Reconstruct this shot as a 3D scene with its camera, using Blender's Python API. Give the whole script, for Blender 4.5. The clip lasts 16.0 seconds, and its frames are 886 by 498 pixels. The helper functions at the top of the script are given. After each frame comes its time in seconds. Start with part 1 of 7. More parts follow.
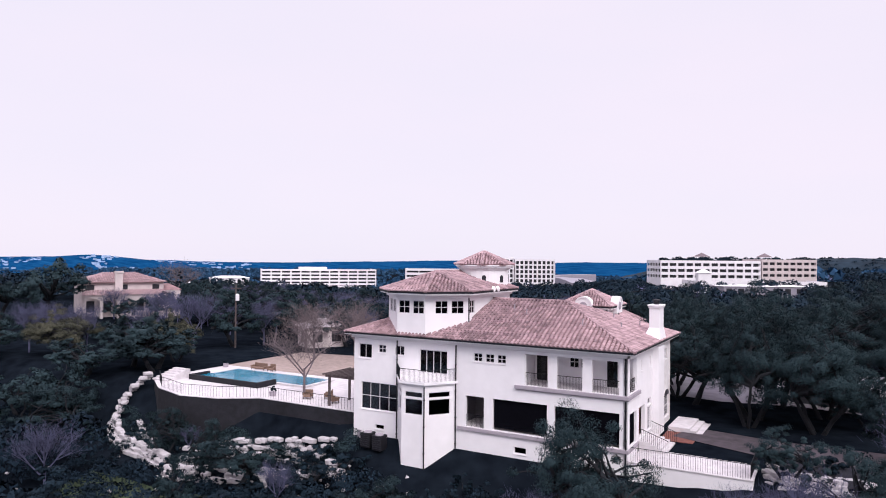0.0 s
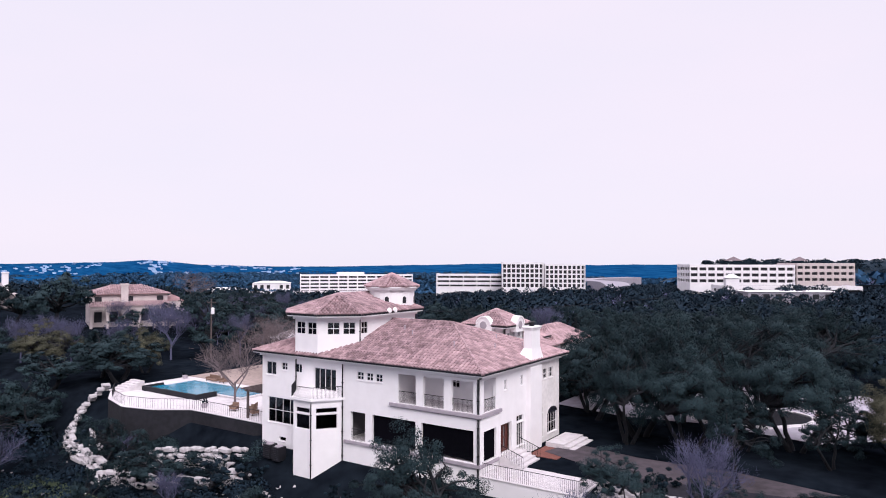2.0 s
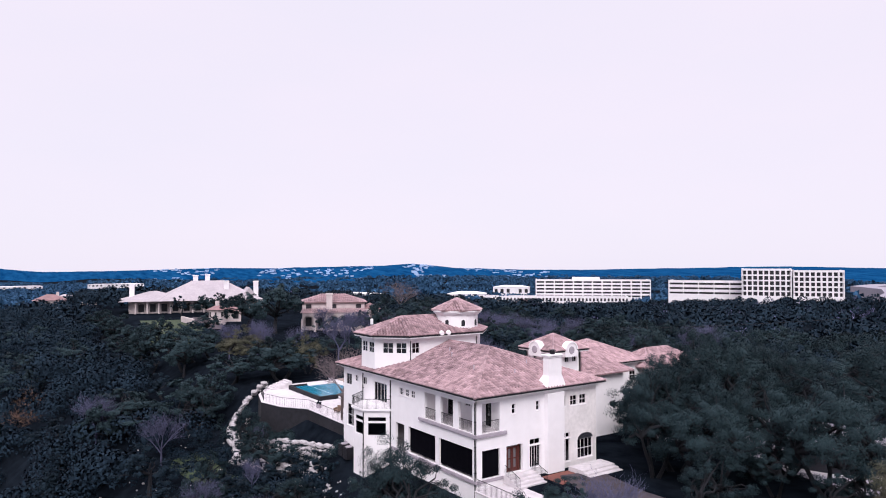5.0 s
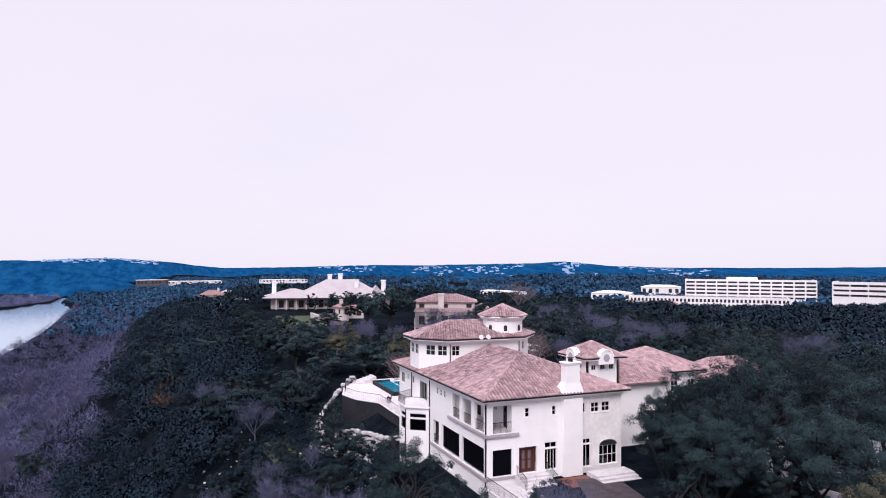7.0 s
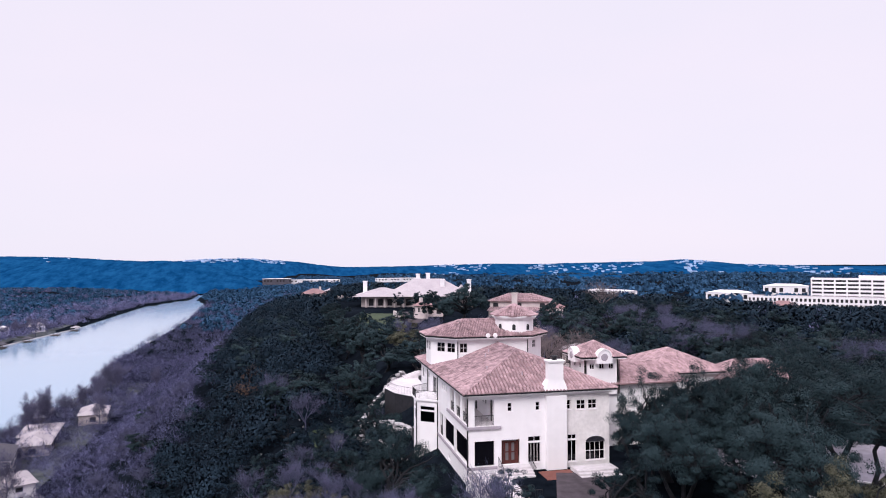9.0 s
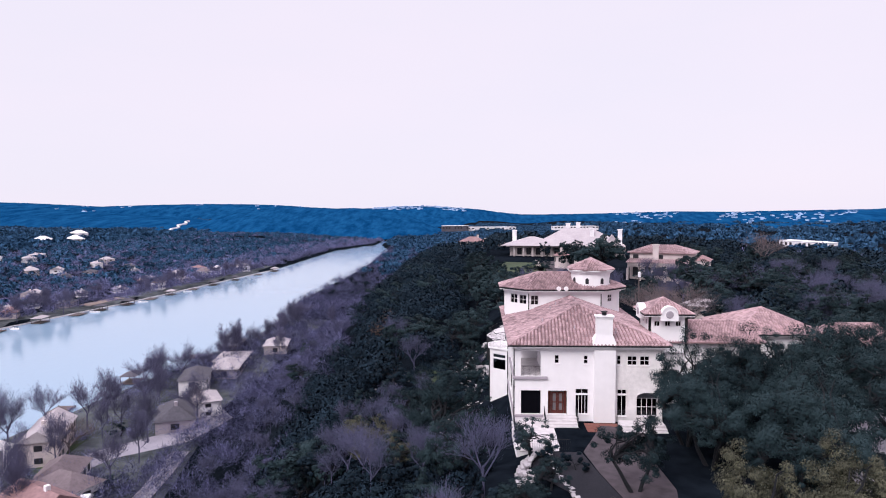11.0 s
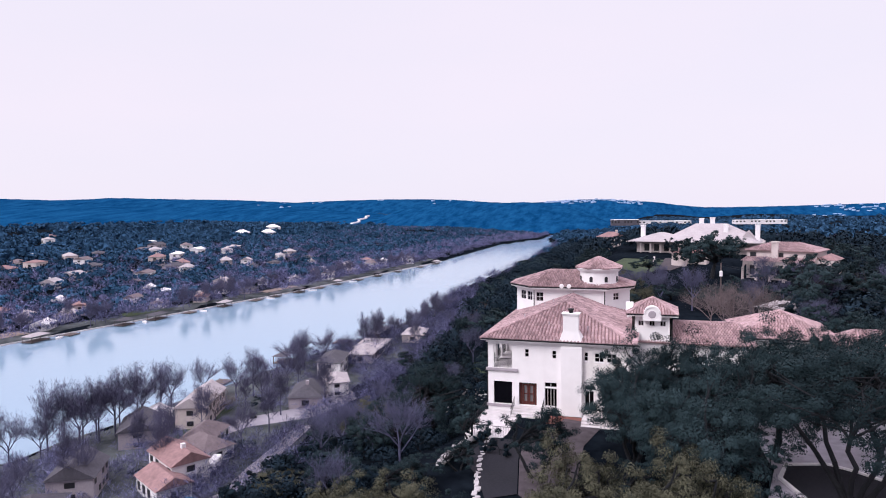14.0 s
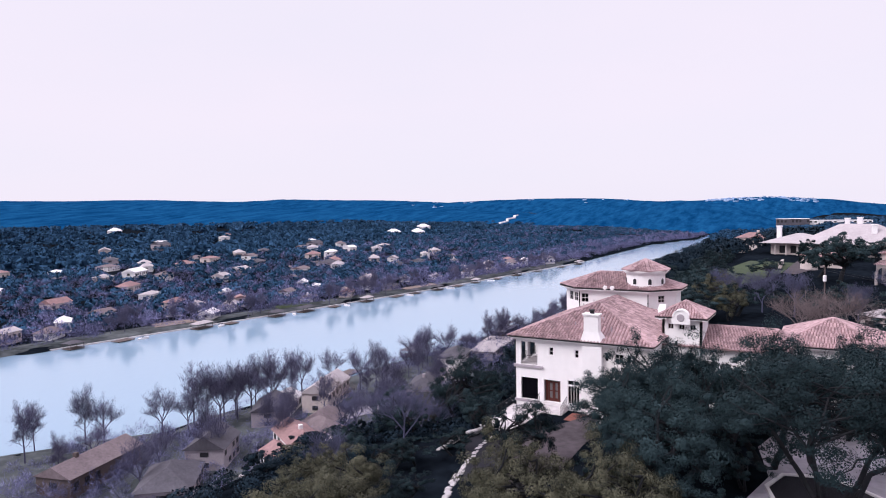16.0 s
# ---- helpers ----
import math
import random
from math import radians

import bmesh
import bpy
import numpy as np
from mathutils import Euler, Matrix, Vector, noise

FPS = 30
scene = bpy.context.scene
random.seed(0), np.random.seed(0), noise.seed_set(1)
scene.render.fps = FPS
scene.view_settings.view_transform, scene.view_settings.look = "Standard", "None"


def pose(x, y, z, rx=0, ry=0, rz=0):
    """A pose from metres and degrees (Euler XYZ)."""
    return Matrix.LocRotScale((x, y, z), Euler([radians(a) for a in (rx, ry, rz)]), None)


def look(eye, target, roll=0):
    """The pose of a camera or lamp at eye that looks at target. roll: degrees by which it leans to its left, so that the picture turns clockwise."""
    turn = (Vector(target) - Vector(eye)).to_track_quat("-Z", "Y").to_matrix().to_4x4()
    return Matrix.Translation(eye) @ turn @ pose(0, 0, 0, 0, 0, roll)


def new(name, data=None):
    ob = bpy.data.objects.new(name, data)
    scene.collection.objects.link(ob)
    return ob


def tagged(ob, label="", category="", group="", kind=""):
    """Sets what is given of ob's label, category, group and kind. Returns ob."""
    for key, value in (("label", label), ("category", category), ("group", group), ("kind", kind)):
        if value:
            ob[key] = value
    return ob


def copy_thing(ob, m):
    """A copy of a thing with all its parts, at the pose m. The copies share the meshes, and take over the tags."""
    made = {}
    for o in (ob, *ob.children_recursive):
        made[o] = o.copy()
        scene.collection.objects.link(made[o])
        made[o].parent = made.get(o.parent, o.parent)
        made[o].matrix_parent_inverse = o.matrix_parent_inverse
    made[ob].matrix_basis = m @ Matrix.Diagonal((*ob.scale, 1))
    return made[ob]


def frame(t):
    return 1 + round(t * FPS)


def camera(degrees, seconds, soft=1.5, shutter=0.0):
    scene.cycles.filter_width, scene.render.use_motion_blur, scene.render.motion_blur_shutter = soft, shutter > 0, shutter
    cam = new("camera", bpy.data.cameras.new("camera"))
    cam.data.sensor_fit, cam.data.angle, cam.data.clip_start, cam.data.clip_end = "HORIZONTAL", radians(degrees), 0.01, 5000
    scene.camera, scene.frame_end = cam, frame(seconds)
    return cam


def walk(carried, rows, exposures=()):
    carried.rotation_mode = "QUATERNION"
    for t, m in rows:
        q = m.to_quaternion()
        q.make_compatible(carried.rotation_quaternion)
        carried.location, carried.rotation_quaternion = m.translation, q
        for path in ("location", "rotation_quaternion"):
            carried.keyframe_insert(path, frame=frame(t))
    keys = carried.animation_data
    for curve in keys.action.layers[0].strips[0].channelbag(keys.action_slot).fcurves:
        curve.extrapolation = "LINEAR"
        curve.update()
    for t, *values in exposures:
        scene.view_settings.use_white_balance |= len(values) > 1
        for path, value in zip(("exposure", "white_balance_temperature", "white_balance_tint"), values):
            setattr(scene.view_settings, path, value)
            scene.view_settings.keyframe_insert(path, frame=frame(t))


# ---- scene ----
cam = camera(65.7, 16.0, 1.0)
PATH = [
    (0, (13.334, -50.863, 13.789), (12.34, -49.128, 13.816), 0.5),
    (0.5, (17.646, -49.465, 13.977), (16.604, -47.759, 14.012), 0.1),
    (1, (20.757, -49.001, 14.555), (19.715, -47.294, 14.588), 0.3),
    (1.5, (24.366, -47.922, 15.093), (23.31, -46.223, 15.126), 0.2),
    (2, (27.893, -46.672, 15.873), (26.776, -45.013, 15.907), 0.1),
    (2.5, (31.388, -45.121, 16.481), (30.169, -43.536, 16.517), 0.1),
    (3, (34.869, -43.719, 17.028), (33.588, -42.184, 17.065), 0.0),
    (3.5, (38.195, -42.028, 17.585), (36.822, -40.574, 17.622), -0.0),
    (4, (41.511, -40.209, 18.065), (40.015, -38.883, 18.103), -0.2),
    (4.2, (42.771, -39.46, 18.131), (41.224, -38.193, 18.172), -0.2),
    (6.3, (53.103, -30.978, 19.564), (51.356, -30.005, 19.594), 0.1),
    (6.5, (54.143, -30.029, 19.678), (52.357, -29.131, 19.709), 0.1),
    (7, (57.071, -27.63, 19.792), (55.219, -26.875, 19.825), 0.1),
    (7.5, (59.008, -25.107, 19.867), (57.134, -24.409, 19.898), 0.0),
    (8, (61.148, -22.441, 19.983), (59.232, -21.867, 20.013), 0.0),
    (8.5, (63.382, -19.651, 20.142), (61.445, -19.157, 20.171), -0.1),
    (9, (65.403, -16.826, 20.225), (63.45, -16.398, 20.254), -0.2),
    (9.5, (67.205, -13.729, 20.498), (65.21, -13.592, 20.532), -0.6),
    (9.7, (67.785, -12.271, 20.573), (65.785, -12.243, 20.606), -0.4),
    (11.8, (70.081, 1.577, 21.102), (68.088, 1.475, 20.961), -0.2),
    (12, (70.373, 3.118, 21.109), (68.38, 3.011, 20.97), -0.3),
    (12.5, (71.128, 6.676, 21.275), (69.136, 6.56, 21.135), -0.5),
    (13, (72.006, 10.258, 21.596), (70.023, 10.045, 21.453), -0.7),
    (13.5, (72.097, 14.141, 21.7), (70.161, 13.658, 21.564), -0.6),
    (14, (71.587, 17.742, 21.682), (69.685, 17.138, 21.545), -0.7),
    (14.5, (71.732, 21.393, 21.715), (69.842, 20.751, 21.578), -0.8),
    (15, (71.616, 25.035, 21.86), (69.754, 24.318, 21.722), -1.0),
    (15.5, (71.315, 28.631, 21.974), (69.528, 27.744, 21.839), -1.1),
    (16, (70.497, 32.066, 21.985), (68.776, 31.055, 21.853), -1.1),
]
walk(cam, [(t, look(eye, target, roll)) for t, eye, target, roll in PATH])

# ---- light ----
SUN_AZ, SUN_EL = radians(-38), radians(44)
world = bpy.data.worlds.new("overcast_sky")
scene.world = world
world.use_nodes = True
wn, wl = world.node_tree.nodes, world.node_tree.links
wn.clear()
sky = wn.new("ShaderNodeTexSky")
sky.sky_type, sky.sun_disc = "NISHITA", False
sky.sun_elevation, sky.sun_rotation = SUN_EL, radians(90) - SUN_AZ
sky_bg, cloud_bg, add, wout = wn.new("ShaderNodeBackground"), wn.new("ShaderNodeBackground"), wn.new("ShaderNodeAddShader"), wn.new("ShaderNodeOutputWorld")
sky_bg.inputs["Strength"].default_value = 0.006
coord, stretch, clouds, ramp = wn.new("ShaderNodeTexCoord"), wn.new("ShaderNodeMapping"), wn.new("ShaderNodeTexNoise"), wn.new("ShaderNodeValToRGB")
stretch.inputs["Scale"].default_value = (1.0, 1.0, 3.5)
clouds.inputs["Scale"].default_value, clouds.inputs["Detail"].default_value = 1.6, 4.0
ramp.color_ramp.elements[0].position, ramp.color_ramp.elements[0].color = 0.3, (0.865, 0.82, 0.955, 1)
ramp.color_ramp.elements[1].position, ramp.color_ramp.elements[1].color = 0.7, (0.915, 0.835, 0.965, 1)
wl.new(coord.outputs["Generated"], stretch.inputs["Vector"])
wl.new(stretch.outputs["Vector"], clouds.inputs["Vector"])
wl.new(clouds.outputs["Fac"], ramp.inputs["Fac"])
wl.new(ramp.outputs["Color"], cloud_bg.inputs["Color"])
# an overcast sky is brighter overhead than near the horizon
split, zenith = wn.new("ShaderNodeSeparateXYZ"), wn.new("ShaderNodeMapRange")
zenith.interpolation_type = "SMOOTHSTEP"
zenith.inputs["From Min"].default_value, zenith.inputs["From Max"].default_value = 0.4, 1.0
zenith.inputs["To Min"].default_value, zenith.inputs["To Max"].default_value = 0.985, 1.9
wl.new(coord.outputs["Generated"], split.inputs["Vector"])
wl.new(split.outputs["Z"], zenith.inputs["Value"])
wl.new(zenith.outputs["Result"], cloud_bg.inputs["Strength"])
wl.new(sky.outputs["Color"], sky_bg.inputs["Color"])
wl.new(sky_bg.outputs["Background"], add.inputs[0])
wl.new(cloud_bg.outputs["Background"], add.inputs[1])
wl.new(add.outputs["Shader"], wout.inputs["Surface"])

sun = new("sun", bpy.data.lights.new("sun", "SUN"))
sun.data.energy, sun.data.angle, sun.data.color = 2.7, radians(28), (1.0, 0.95, 0.97)
sun.matrix_world = look((0, 0, 0), (-math.cos(SUN_AZ) * math.cos(SUN_EL), -math.sin(SUN_AZ) * math.cos(SUN_EL), -math.sin(SUN_EL)))

# ---- materials ----


def material(name, color, rough=0.8, metal=0.0, vary=0.25, grain=3.0, coarse=0.25, bump=0.0, bump_scale=20.0, island=0.0, objects=0.0, spec=0.3, tint=None):
    """A surface whose colour varies at two scales, and with its pieces."""
    m = bpy.data.materials.new(name)
    m.use_nodes = True
    n, l = m.node_tree.nodes, m.node_tree.links
    b = n["Principled BSDF"]
    b.inputs["Roughness"].default_value, b.inputs["Metallic"].default_value = rough, metal
    b.inputs["Specular IOR Level"].default_value = spec
    tc, fine, wide = n.new("ShaderNodeTexCoord"), n.new("ShaderNodeTexNoise"), n.new("ShaderNodeTexNoise")
    fine.inputs["Scale"].default_value, fine.inputs["Detail"].default_value = grain, 6.0
    wide.inputs["Scale"].default_value, wide.inputs["Detail"].default_value = coarse, 3.0
    l.new(tc.outputs["Object"], fine.inputs["Vector"])
    l.new(tc.outputs["Object"], wide.inputs["Vector"])
    total = n.new("ShaderNodeMath")
    total.operation = "ADD"
    l.new(fine.outputs["Fac"], total.inputs[0])
    l.new(wide.outputs["Fac"], total.inputs[1])
    value = total.outputs[0]
    if island:
        geo, mul = n.new("ShaderNodeNewGeometry"), n.new("ShaderNodeMath")
        mul.operation = "MULTIPLY_ADD"
        mul.inputs[1].default_value = island
        l.new(geo.outputs["Random Per Island"], mul.inputs[0])
        l.new(value, mul.inputs[2])
        value = mul.outputs[0]
    if objects:
        info, mul = n.new("ShaderNodeObjectInfo"), n.new("ShaderNodeMath")
        mul.operation = "MULTIPLY_ADD"
        mul.inputs[1].default_value = objects
        l.new(info.outputs["Random"], mul.inputs[0])
        l.new(value, mul.inputs[2])
        value = mul.outputs[0]
    span = n.new("ShaderNodeMapRange")
    extra = island + objects
    span.inputs["From Min"].default_value, span.inputs["From Max"].default_value = 0.65 + 0.1 * extra, 1.35 + 0.9 * extra
    l.new(value, span.inputs["Value"])
    mix = n.new("ShaderNodeMix")
    mix.data_type = "RGBA"
    other = tint or color
    mix.inputs["A"].default_value = (*[c * (1 - vary) for c in color], 1)
    mix.inputs["B"].default_value = (*[min(1, c * (1 + vary)) for c in other], 1)
    l.new(span.outputs["Result"], mix.inputs["Factor"])
    l.new(mix.outputs["Result"], b.inputs["Base Color"])
    if bump:
        rough_noise, bm_node = n.new("ShaderNodeTexNoise"), n.new("ShaderNodeBump")
        rough_noise.inputs["Scale"].default_value, rough_noise.inputs["Detail"].default_value = bump_scale, 5.0
        bm_node.inputs["Strength"].default_value, bm_node.inputs["Distance"].default_value = bump, 0.05
        l.new(tc.outputs["Object"], rough_noise.inputs["Vector"])
        l.new(rough_noise.outputs["Fac"], bm_node.inputs["Height"])
        l.new(bm_node.outputs["Normal"], b.inputs["Normal"])
    return m


def glass(name, color, rough=0.03):
    m = bpy.data.materials.new(name)
    m.use_nodes = True
    b = m.node_tree.nodes["Principled BSDF"]
    b.inputs["Base Color"].default_value = (*color, 1)
    b.inputs["Roughness"].default_value, b.inputs["Transmission Weight"].default_value, b.inputs["IOR"].default_value = rough, 1.0, 1.45
    return m


STUCCO = material("white_stucco", (0.83, 0.80, 0.82), 0.9, vary=0.045, grain=1.2, coarse=0.12, bump=0.15, bump_scale=30)
STONE_WALL = material("limestone_facing", (0.78, 0.74, 0.74), 0.9, vary=0.13, grain=2.5, coarse=0.5, bump=0.5, bump_scale=6)
TRIM = material("grey_trim", (0.36, 0.32, 0.36), 0.7, vary=0.12, grain=2)
TILE = material("clay_roof_tile", (0.175, 0.105, 0.125), 0.55, vary=0.42, grain=1.3, coarse=0.085, island=0.38, tint=(0.40, 0.275, 0.29))
FAR_TILE = material("far_clay_tile", (0.27, 0.165, 0.17), 0.8, vary=0.3, grain=1.0, coarse=0.2)
BLACK = material("black_metal", (0.010, 0.010, 0.014), 0.6, 0.0, vary=0.2)
FRAME = material("dark_window_frame", (0.02, 0.02, 0.026), 0.5, vary=0.2)
GLASS = glass("tinted_glass", (0.05, 0.055, 0.075))
CLEAR = glass("clear_glass", (0.9, 0.92, 0.95))
SCREEN = material("insect_screen", (0.004, 0.004, 0.006), 0.95, vary=0.2, spec=0.0)
SASH = material("white_window_sash", (0.66, 0.63, 0.66), 0.6, vary=0.06)
DOOR_WOOD = material("red_brown_wood", (0.085, 0.022, 0.018), 0.5, vary=0.3, grain=6)
WOOD = material("weathered_wood", (0.10, 0.078, 0.078), 0.75, vary=0.3, grain=5)
# Plaster with the shade of rooms and recesses put into its colour.
DARK_ROOM = material("shade_dark_plaster", (0.16, 0.15, 0.16), 0.9, vary=0.15)
CONCRETE = material("pale_concrete", (0.60, 0.56, 0.58), 0.9, vary=0.16, grain=2, bump=0.2)
STONE = material("limestone_block", (0.46, 0.43, 0.45), 0.92, vary=0.35, grain=3, island=0.8, bump=0.6, bump_scale=5)
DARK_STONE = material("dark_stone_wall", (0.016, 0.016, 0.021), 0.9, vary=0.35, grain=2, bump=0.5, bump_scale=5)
BRICK = material("red_paving", (0.20, 0.075, 0.06), 0.85, vary=0.3, grain=4)
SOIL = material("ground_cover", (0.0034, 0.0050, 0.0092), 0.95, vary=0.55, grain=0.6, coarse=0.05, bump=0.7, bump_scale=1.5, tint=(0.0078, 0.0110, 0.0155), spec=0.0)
EARTH = material("bare_earth", (0.066, 0.054, 0.064), 0.95, vary=0.4, grain=1.2, coarse=0.15, bump=0.4, bump_scale=4)
LAWN = material("dry_lawn", (0.30, 0.235, 0.215), 0.95, vary=0.3, grain=1.5, coarse=0.1, bump=0.3, bump_scale=8)
GRASS = material("green_lawn", (0.040, 0.058, 0.030), 0.95, vary=0.4, grain=1.2, coarse=0.12, bump=0.4, bump_scale=8)
WINTER_GRASS = material("winter_grass", (0.030, 0.040, 0.046), 0.95, vary=0.5, grain=0.25, coarse=0.04, bump=0.4, bump_scale=3, tint=(0.090, 0.098, 0.106), spec=0.03)
MULCH = material("dark_mulch", (0.014, 0.014, 0.021), 0.95, vary=0.4, grain=5, bump=0.5)
ASPHALT = material("asphalt", (0.30, 0.28, 0.33), 0.9, vary=0.15, grain=1.5)
PAVING = material("pale_driveway", (0.42, 0.39, 0.46), 0.9, vary=0.2, grain=1.2, coarse=0.3, bump=0.2)
POOL = material("pool_tile", (0.035, 0.20, 0.28), 0.5, vary=0.25, grain=1.0)
BARK = material("oak_bark", (0.013, 0.014, 0.018), 0.95, vary=0.4, grain=6, bump=0.6, bump_scale=12)
TWIG = material("bare_twig", (0.080, 0.082, 0.145), 0.95, vary=0.35, grain=3, objects=0.7)
# Paler twig colour for lakeside trees, lifted to carry the lake haze.
BANK_TWIG = material("hazed_twig", (0.100, 0.098, 0.165), 0.95, vary=0.35, grain=3, objects=0.6)
PALE_TWIG = material("pale_bare_twig", (0.14, 0.112, 0.12), 0.95, vary=0.25, grain=3)
LEAF = material("live_oak_leaf", (0.0022, 0.0066, 0.0108), 0.6, vary=0.4, grain=0.6, coarse=0.2, island=0.5, objects=0.5, tint=(0.029, 0.049, 0.056), spec=0.04)
CEDAR = material("cedar_leaf", (0.0020, 0.0052, 0.0095), 0.6, vary=0.45, grain=0.4, coarse=0.15, island=0.5, objects=0.6, spec=0.05, tint=(0.0125, 0.0235, 0.034))
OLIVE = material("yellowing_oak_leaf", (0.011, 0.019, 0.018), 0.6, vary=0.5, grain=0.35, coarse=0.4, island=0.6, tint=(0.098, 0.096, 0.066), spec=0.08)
RUST = material("rusty_leaf", (0.17, 0.10, 0.075), 0.85, vary=0.35, grain=0.5, island=0.8)
WOODS = material("evergreen_woods", (0.0022, 0.0062, 0.0125), 0.7, vary=0.5, grain=0.12, coarse=0.03, island=0.5, tint=(0.0165, 0.030, 0.045), spec=0.04)
# Far evergreens, with the blue of distance haze put into the colour.
FAR_WOODS = material("haze_blue_woods", (0.004, 0.022, 0.060), 0.9, vary=0.6, grain=0.05, coarse=0.01, island=0.9, tint=(0.032, 0.080, 0.150), spec=0.05)
# Bare trees; their pale lilac-blue has the haze painted into it.
BARE_WOODS = material("hazed_bare_woods", (0.060, 0.074, 0.170), 0.95, vary=0.5, grain=0.1, coarse=0.02, island=0.7, tint=(0.205, 0.205, 0.37), spec=0.03)
# Darker, less hazed copy of BARE_WOODS for the slope and near shore.
SLOPE_WOODS = material("darker_bare_woods", (0.024, 0.032, 0.080), 0.95, vary=0.5, grain=0.1, coarse=0.03, island=0.7, tint=(0.128, 0.13, 0.24), spec=0.03)
WHITE = material("white_paint", (0.78, 0.75, 0.78), 0.8, vary=0.08)
CREAM = material("cream_stucco", (0.55, 0.475, 0.475), 0.9, vary=0.12, grain=1)
GREY_ROOF = material("pale_shingle_roof", (0.40, 0.36, 0.385), 0.85, vary=0.15, grain=1.5)
DARK_ROOF = material("dark_shingle_roof", (0.085, 0.08, 0.10), 0.9, vary=0.25, grain=1.5)
BROWN_ROOF = material("brown_shingle_roof", (0.17, 0.135, 0.15), 0.9, vary=0.25, grain=1.5)
CUSHION = material("wicker", (0.20, 0.13, 0.10), 0.85, vary=0.3, grain=8)

wm = bpy.data.materials.new("lake_water")
wm.use_nodes = True
wb, wnodes, wlinks = wm.node_tree.nodes["Principled BSDF"], wm.node_tree.nodes, wm.node_tree.links
wb.inputs["Base Color"].default_value = (0.23, 0.345, 0.465, 1)
wb.inputs["Roughness"].default_value, wb.inputs["IOR"].default_value = 0.11, 1.52
w_tc, w_noise, w_bump = wnodes.new("ShaderNodeTexCoord"), wnodes.new("ShaderNodeTexNoise"), wnodes.new("ShaderNodeBump")
w_noise.inputs["Scale"].default_value, w_noise.inputs["Detail"].default_value = 0.35, 4.0
w_bump.inputs["Strength"].default_value, w_bump.inputs["Distance"].default_value = 0.25, 0.15
wlinks.new(w_tc.outputs["Object"], w_noise.inputs["Vector"])
wlinks.new(w_noise.outputs["Fac"], w_bump.inputs["Height"])
wlinks.new(w_bump.outputs["Normal"], wb.inputs["Normal"])
LAKE = wm

pm = wm.copy()
pm.name = "pool_water"
pm.node_tree.nodes["Principled BSDF"].inputs["Base Color"].default_value = (0.012, 0.19, 0.30, 1)
POOL_WATER = pm

# Wooded hills with distance haze painted in as blue colour and glow.
hm = bpy.data.materials.new("haze_blue_hills")
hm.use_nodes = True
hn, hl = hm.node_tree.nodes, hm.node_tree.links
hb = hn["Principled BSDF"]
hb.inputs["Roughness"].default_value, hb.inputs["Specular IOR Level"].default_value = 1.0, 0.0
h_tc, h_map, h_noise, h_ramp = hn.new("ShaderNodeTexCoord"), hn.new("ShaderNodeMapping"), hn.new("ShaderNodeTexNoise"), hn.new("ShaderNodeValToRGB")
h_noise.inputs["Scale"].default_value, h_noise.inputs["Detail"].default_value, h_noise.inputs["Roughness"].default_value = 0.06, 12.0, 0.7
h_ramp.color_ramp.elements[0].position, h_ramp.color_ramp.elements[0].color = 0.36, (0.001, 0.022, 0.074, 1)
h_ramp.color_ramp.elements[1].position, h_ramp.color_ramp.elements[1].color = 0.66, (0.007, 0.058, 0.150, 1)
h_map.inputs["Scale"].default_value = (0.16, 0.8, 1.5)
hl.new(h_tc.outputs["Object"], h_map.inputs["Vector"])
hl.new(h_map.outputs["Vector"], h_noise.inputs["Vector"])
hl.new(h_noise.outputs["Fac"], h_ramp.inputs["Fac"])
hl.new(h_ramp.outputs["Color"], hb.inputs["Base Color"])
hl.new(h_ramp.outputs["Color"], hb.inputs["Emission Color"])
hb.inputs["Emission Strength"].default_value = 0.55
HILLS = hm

# ---- mesh helpers ----


def mesh_of(bm, name, mat, smooth=False):
    me = bpy.data.meshes.new(name)
    bm.to_mesh(me)
    bm.free()
    for m in mat if isinstance(mat, (list, tuple)) else (mat,):
        me.materials.append(m)
    if smooth:
        me.polygons.foreach_set("use_smooth", [True] * len(me.polygons))
    return me


def part(name, bm, mat, parent, label="", smooth=False):
    ob = new(name, mesh_of(bm, name, mat, smooth))
    ob.parent = parent
    if label:
        ob["label"] = label
    return ob


def thing(name, label, category, m=None, group="", kind=""):
    ob = new(name)
    ob.empty_display_size = 0.5
    ob.matrix_world = m or Matrix()
    return tagged(ob, label, category, group, kind)


def single(name, bm, mat, label, category, group="", kind="", smooth=False, m=None):
    ob = new(name, mesh_of(bm, name, mat, smooth))
    if m:
        ob.matrix_world = m
    return tagged(ob, label, category, group, kind)


def box(bm, x0, y0, z0, x1, y1, z1, m=None, bevel=0.0):
    b2 = bm if not bevel else bmesh.new()
    vs = [b2.verts.new((x, y, z)) for z in (z0, z1) for y in (y0, y1) for x in (x0, x1)]
    for f in ((0, 2, 3, 1), (4, 5, 7, 6), (0, 1, 5, 4), (2, 6, 7, 3), (0, 4, 6, 2), (1, 3, 7, 5)):
        b2.faces.new([vs[i] for i in f])
    if bevel:
        bmesh.ops.bevel(b2, geom=b2.edges[:], offset=bevel, segments=1, affect="EDGES")
        got = {}
        for v in b2.verts:
            got[v] = bm.verts.new(m @ v.co if m else v.co)
        for f in b2.faces:
            bm.faces.new([got[v] for v in f.verts])
        b2.free()
    elif m:
        for v in vs:
            v.co = m @ v.co
    return bm


def boxes(*rows, bevel=0.0):
    bm = bmesh.new()
    for r in rows:
        box(bm, *r, bevel=bevel)
    return bm


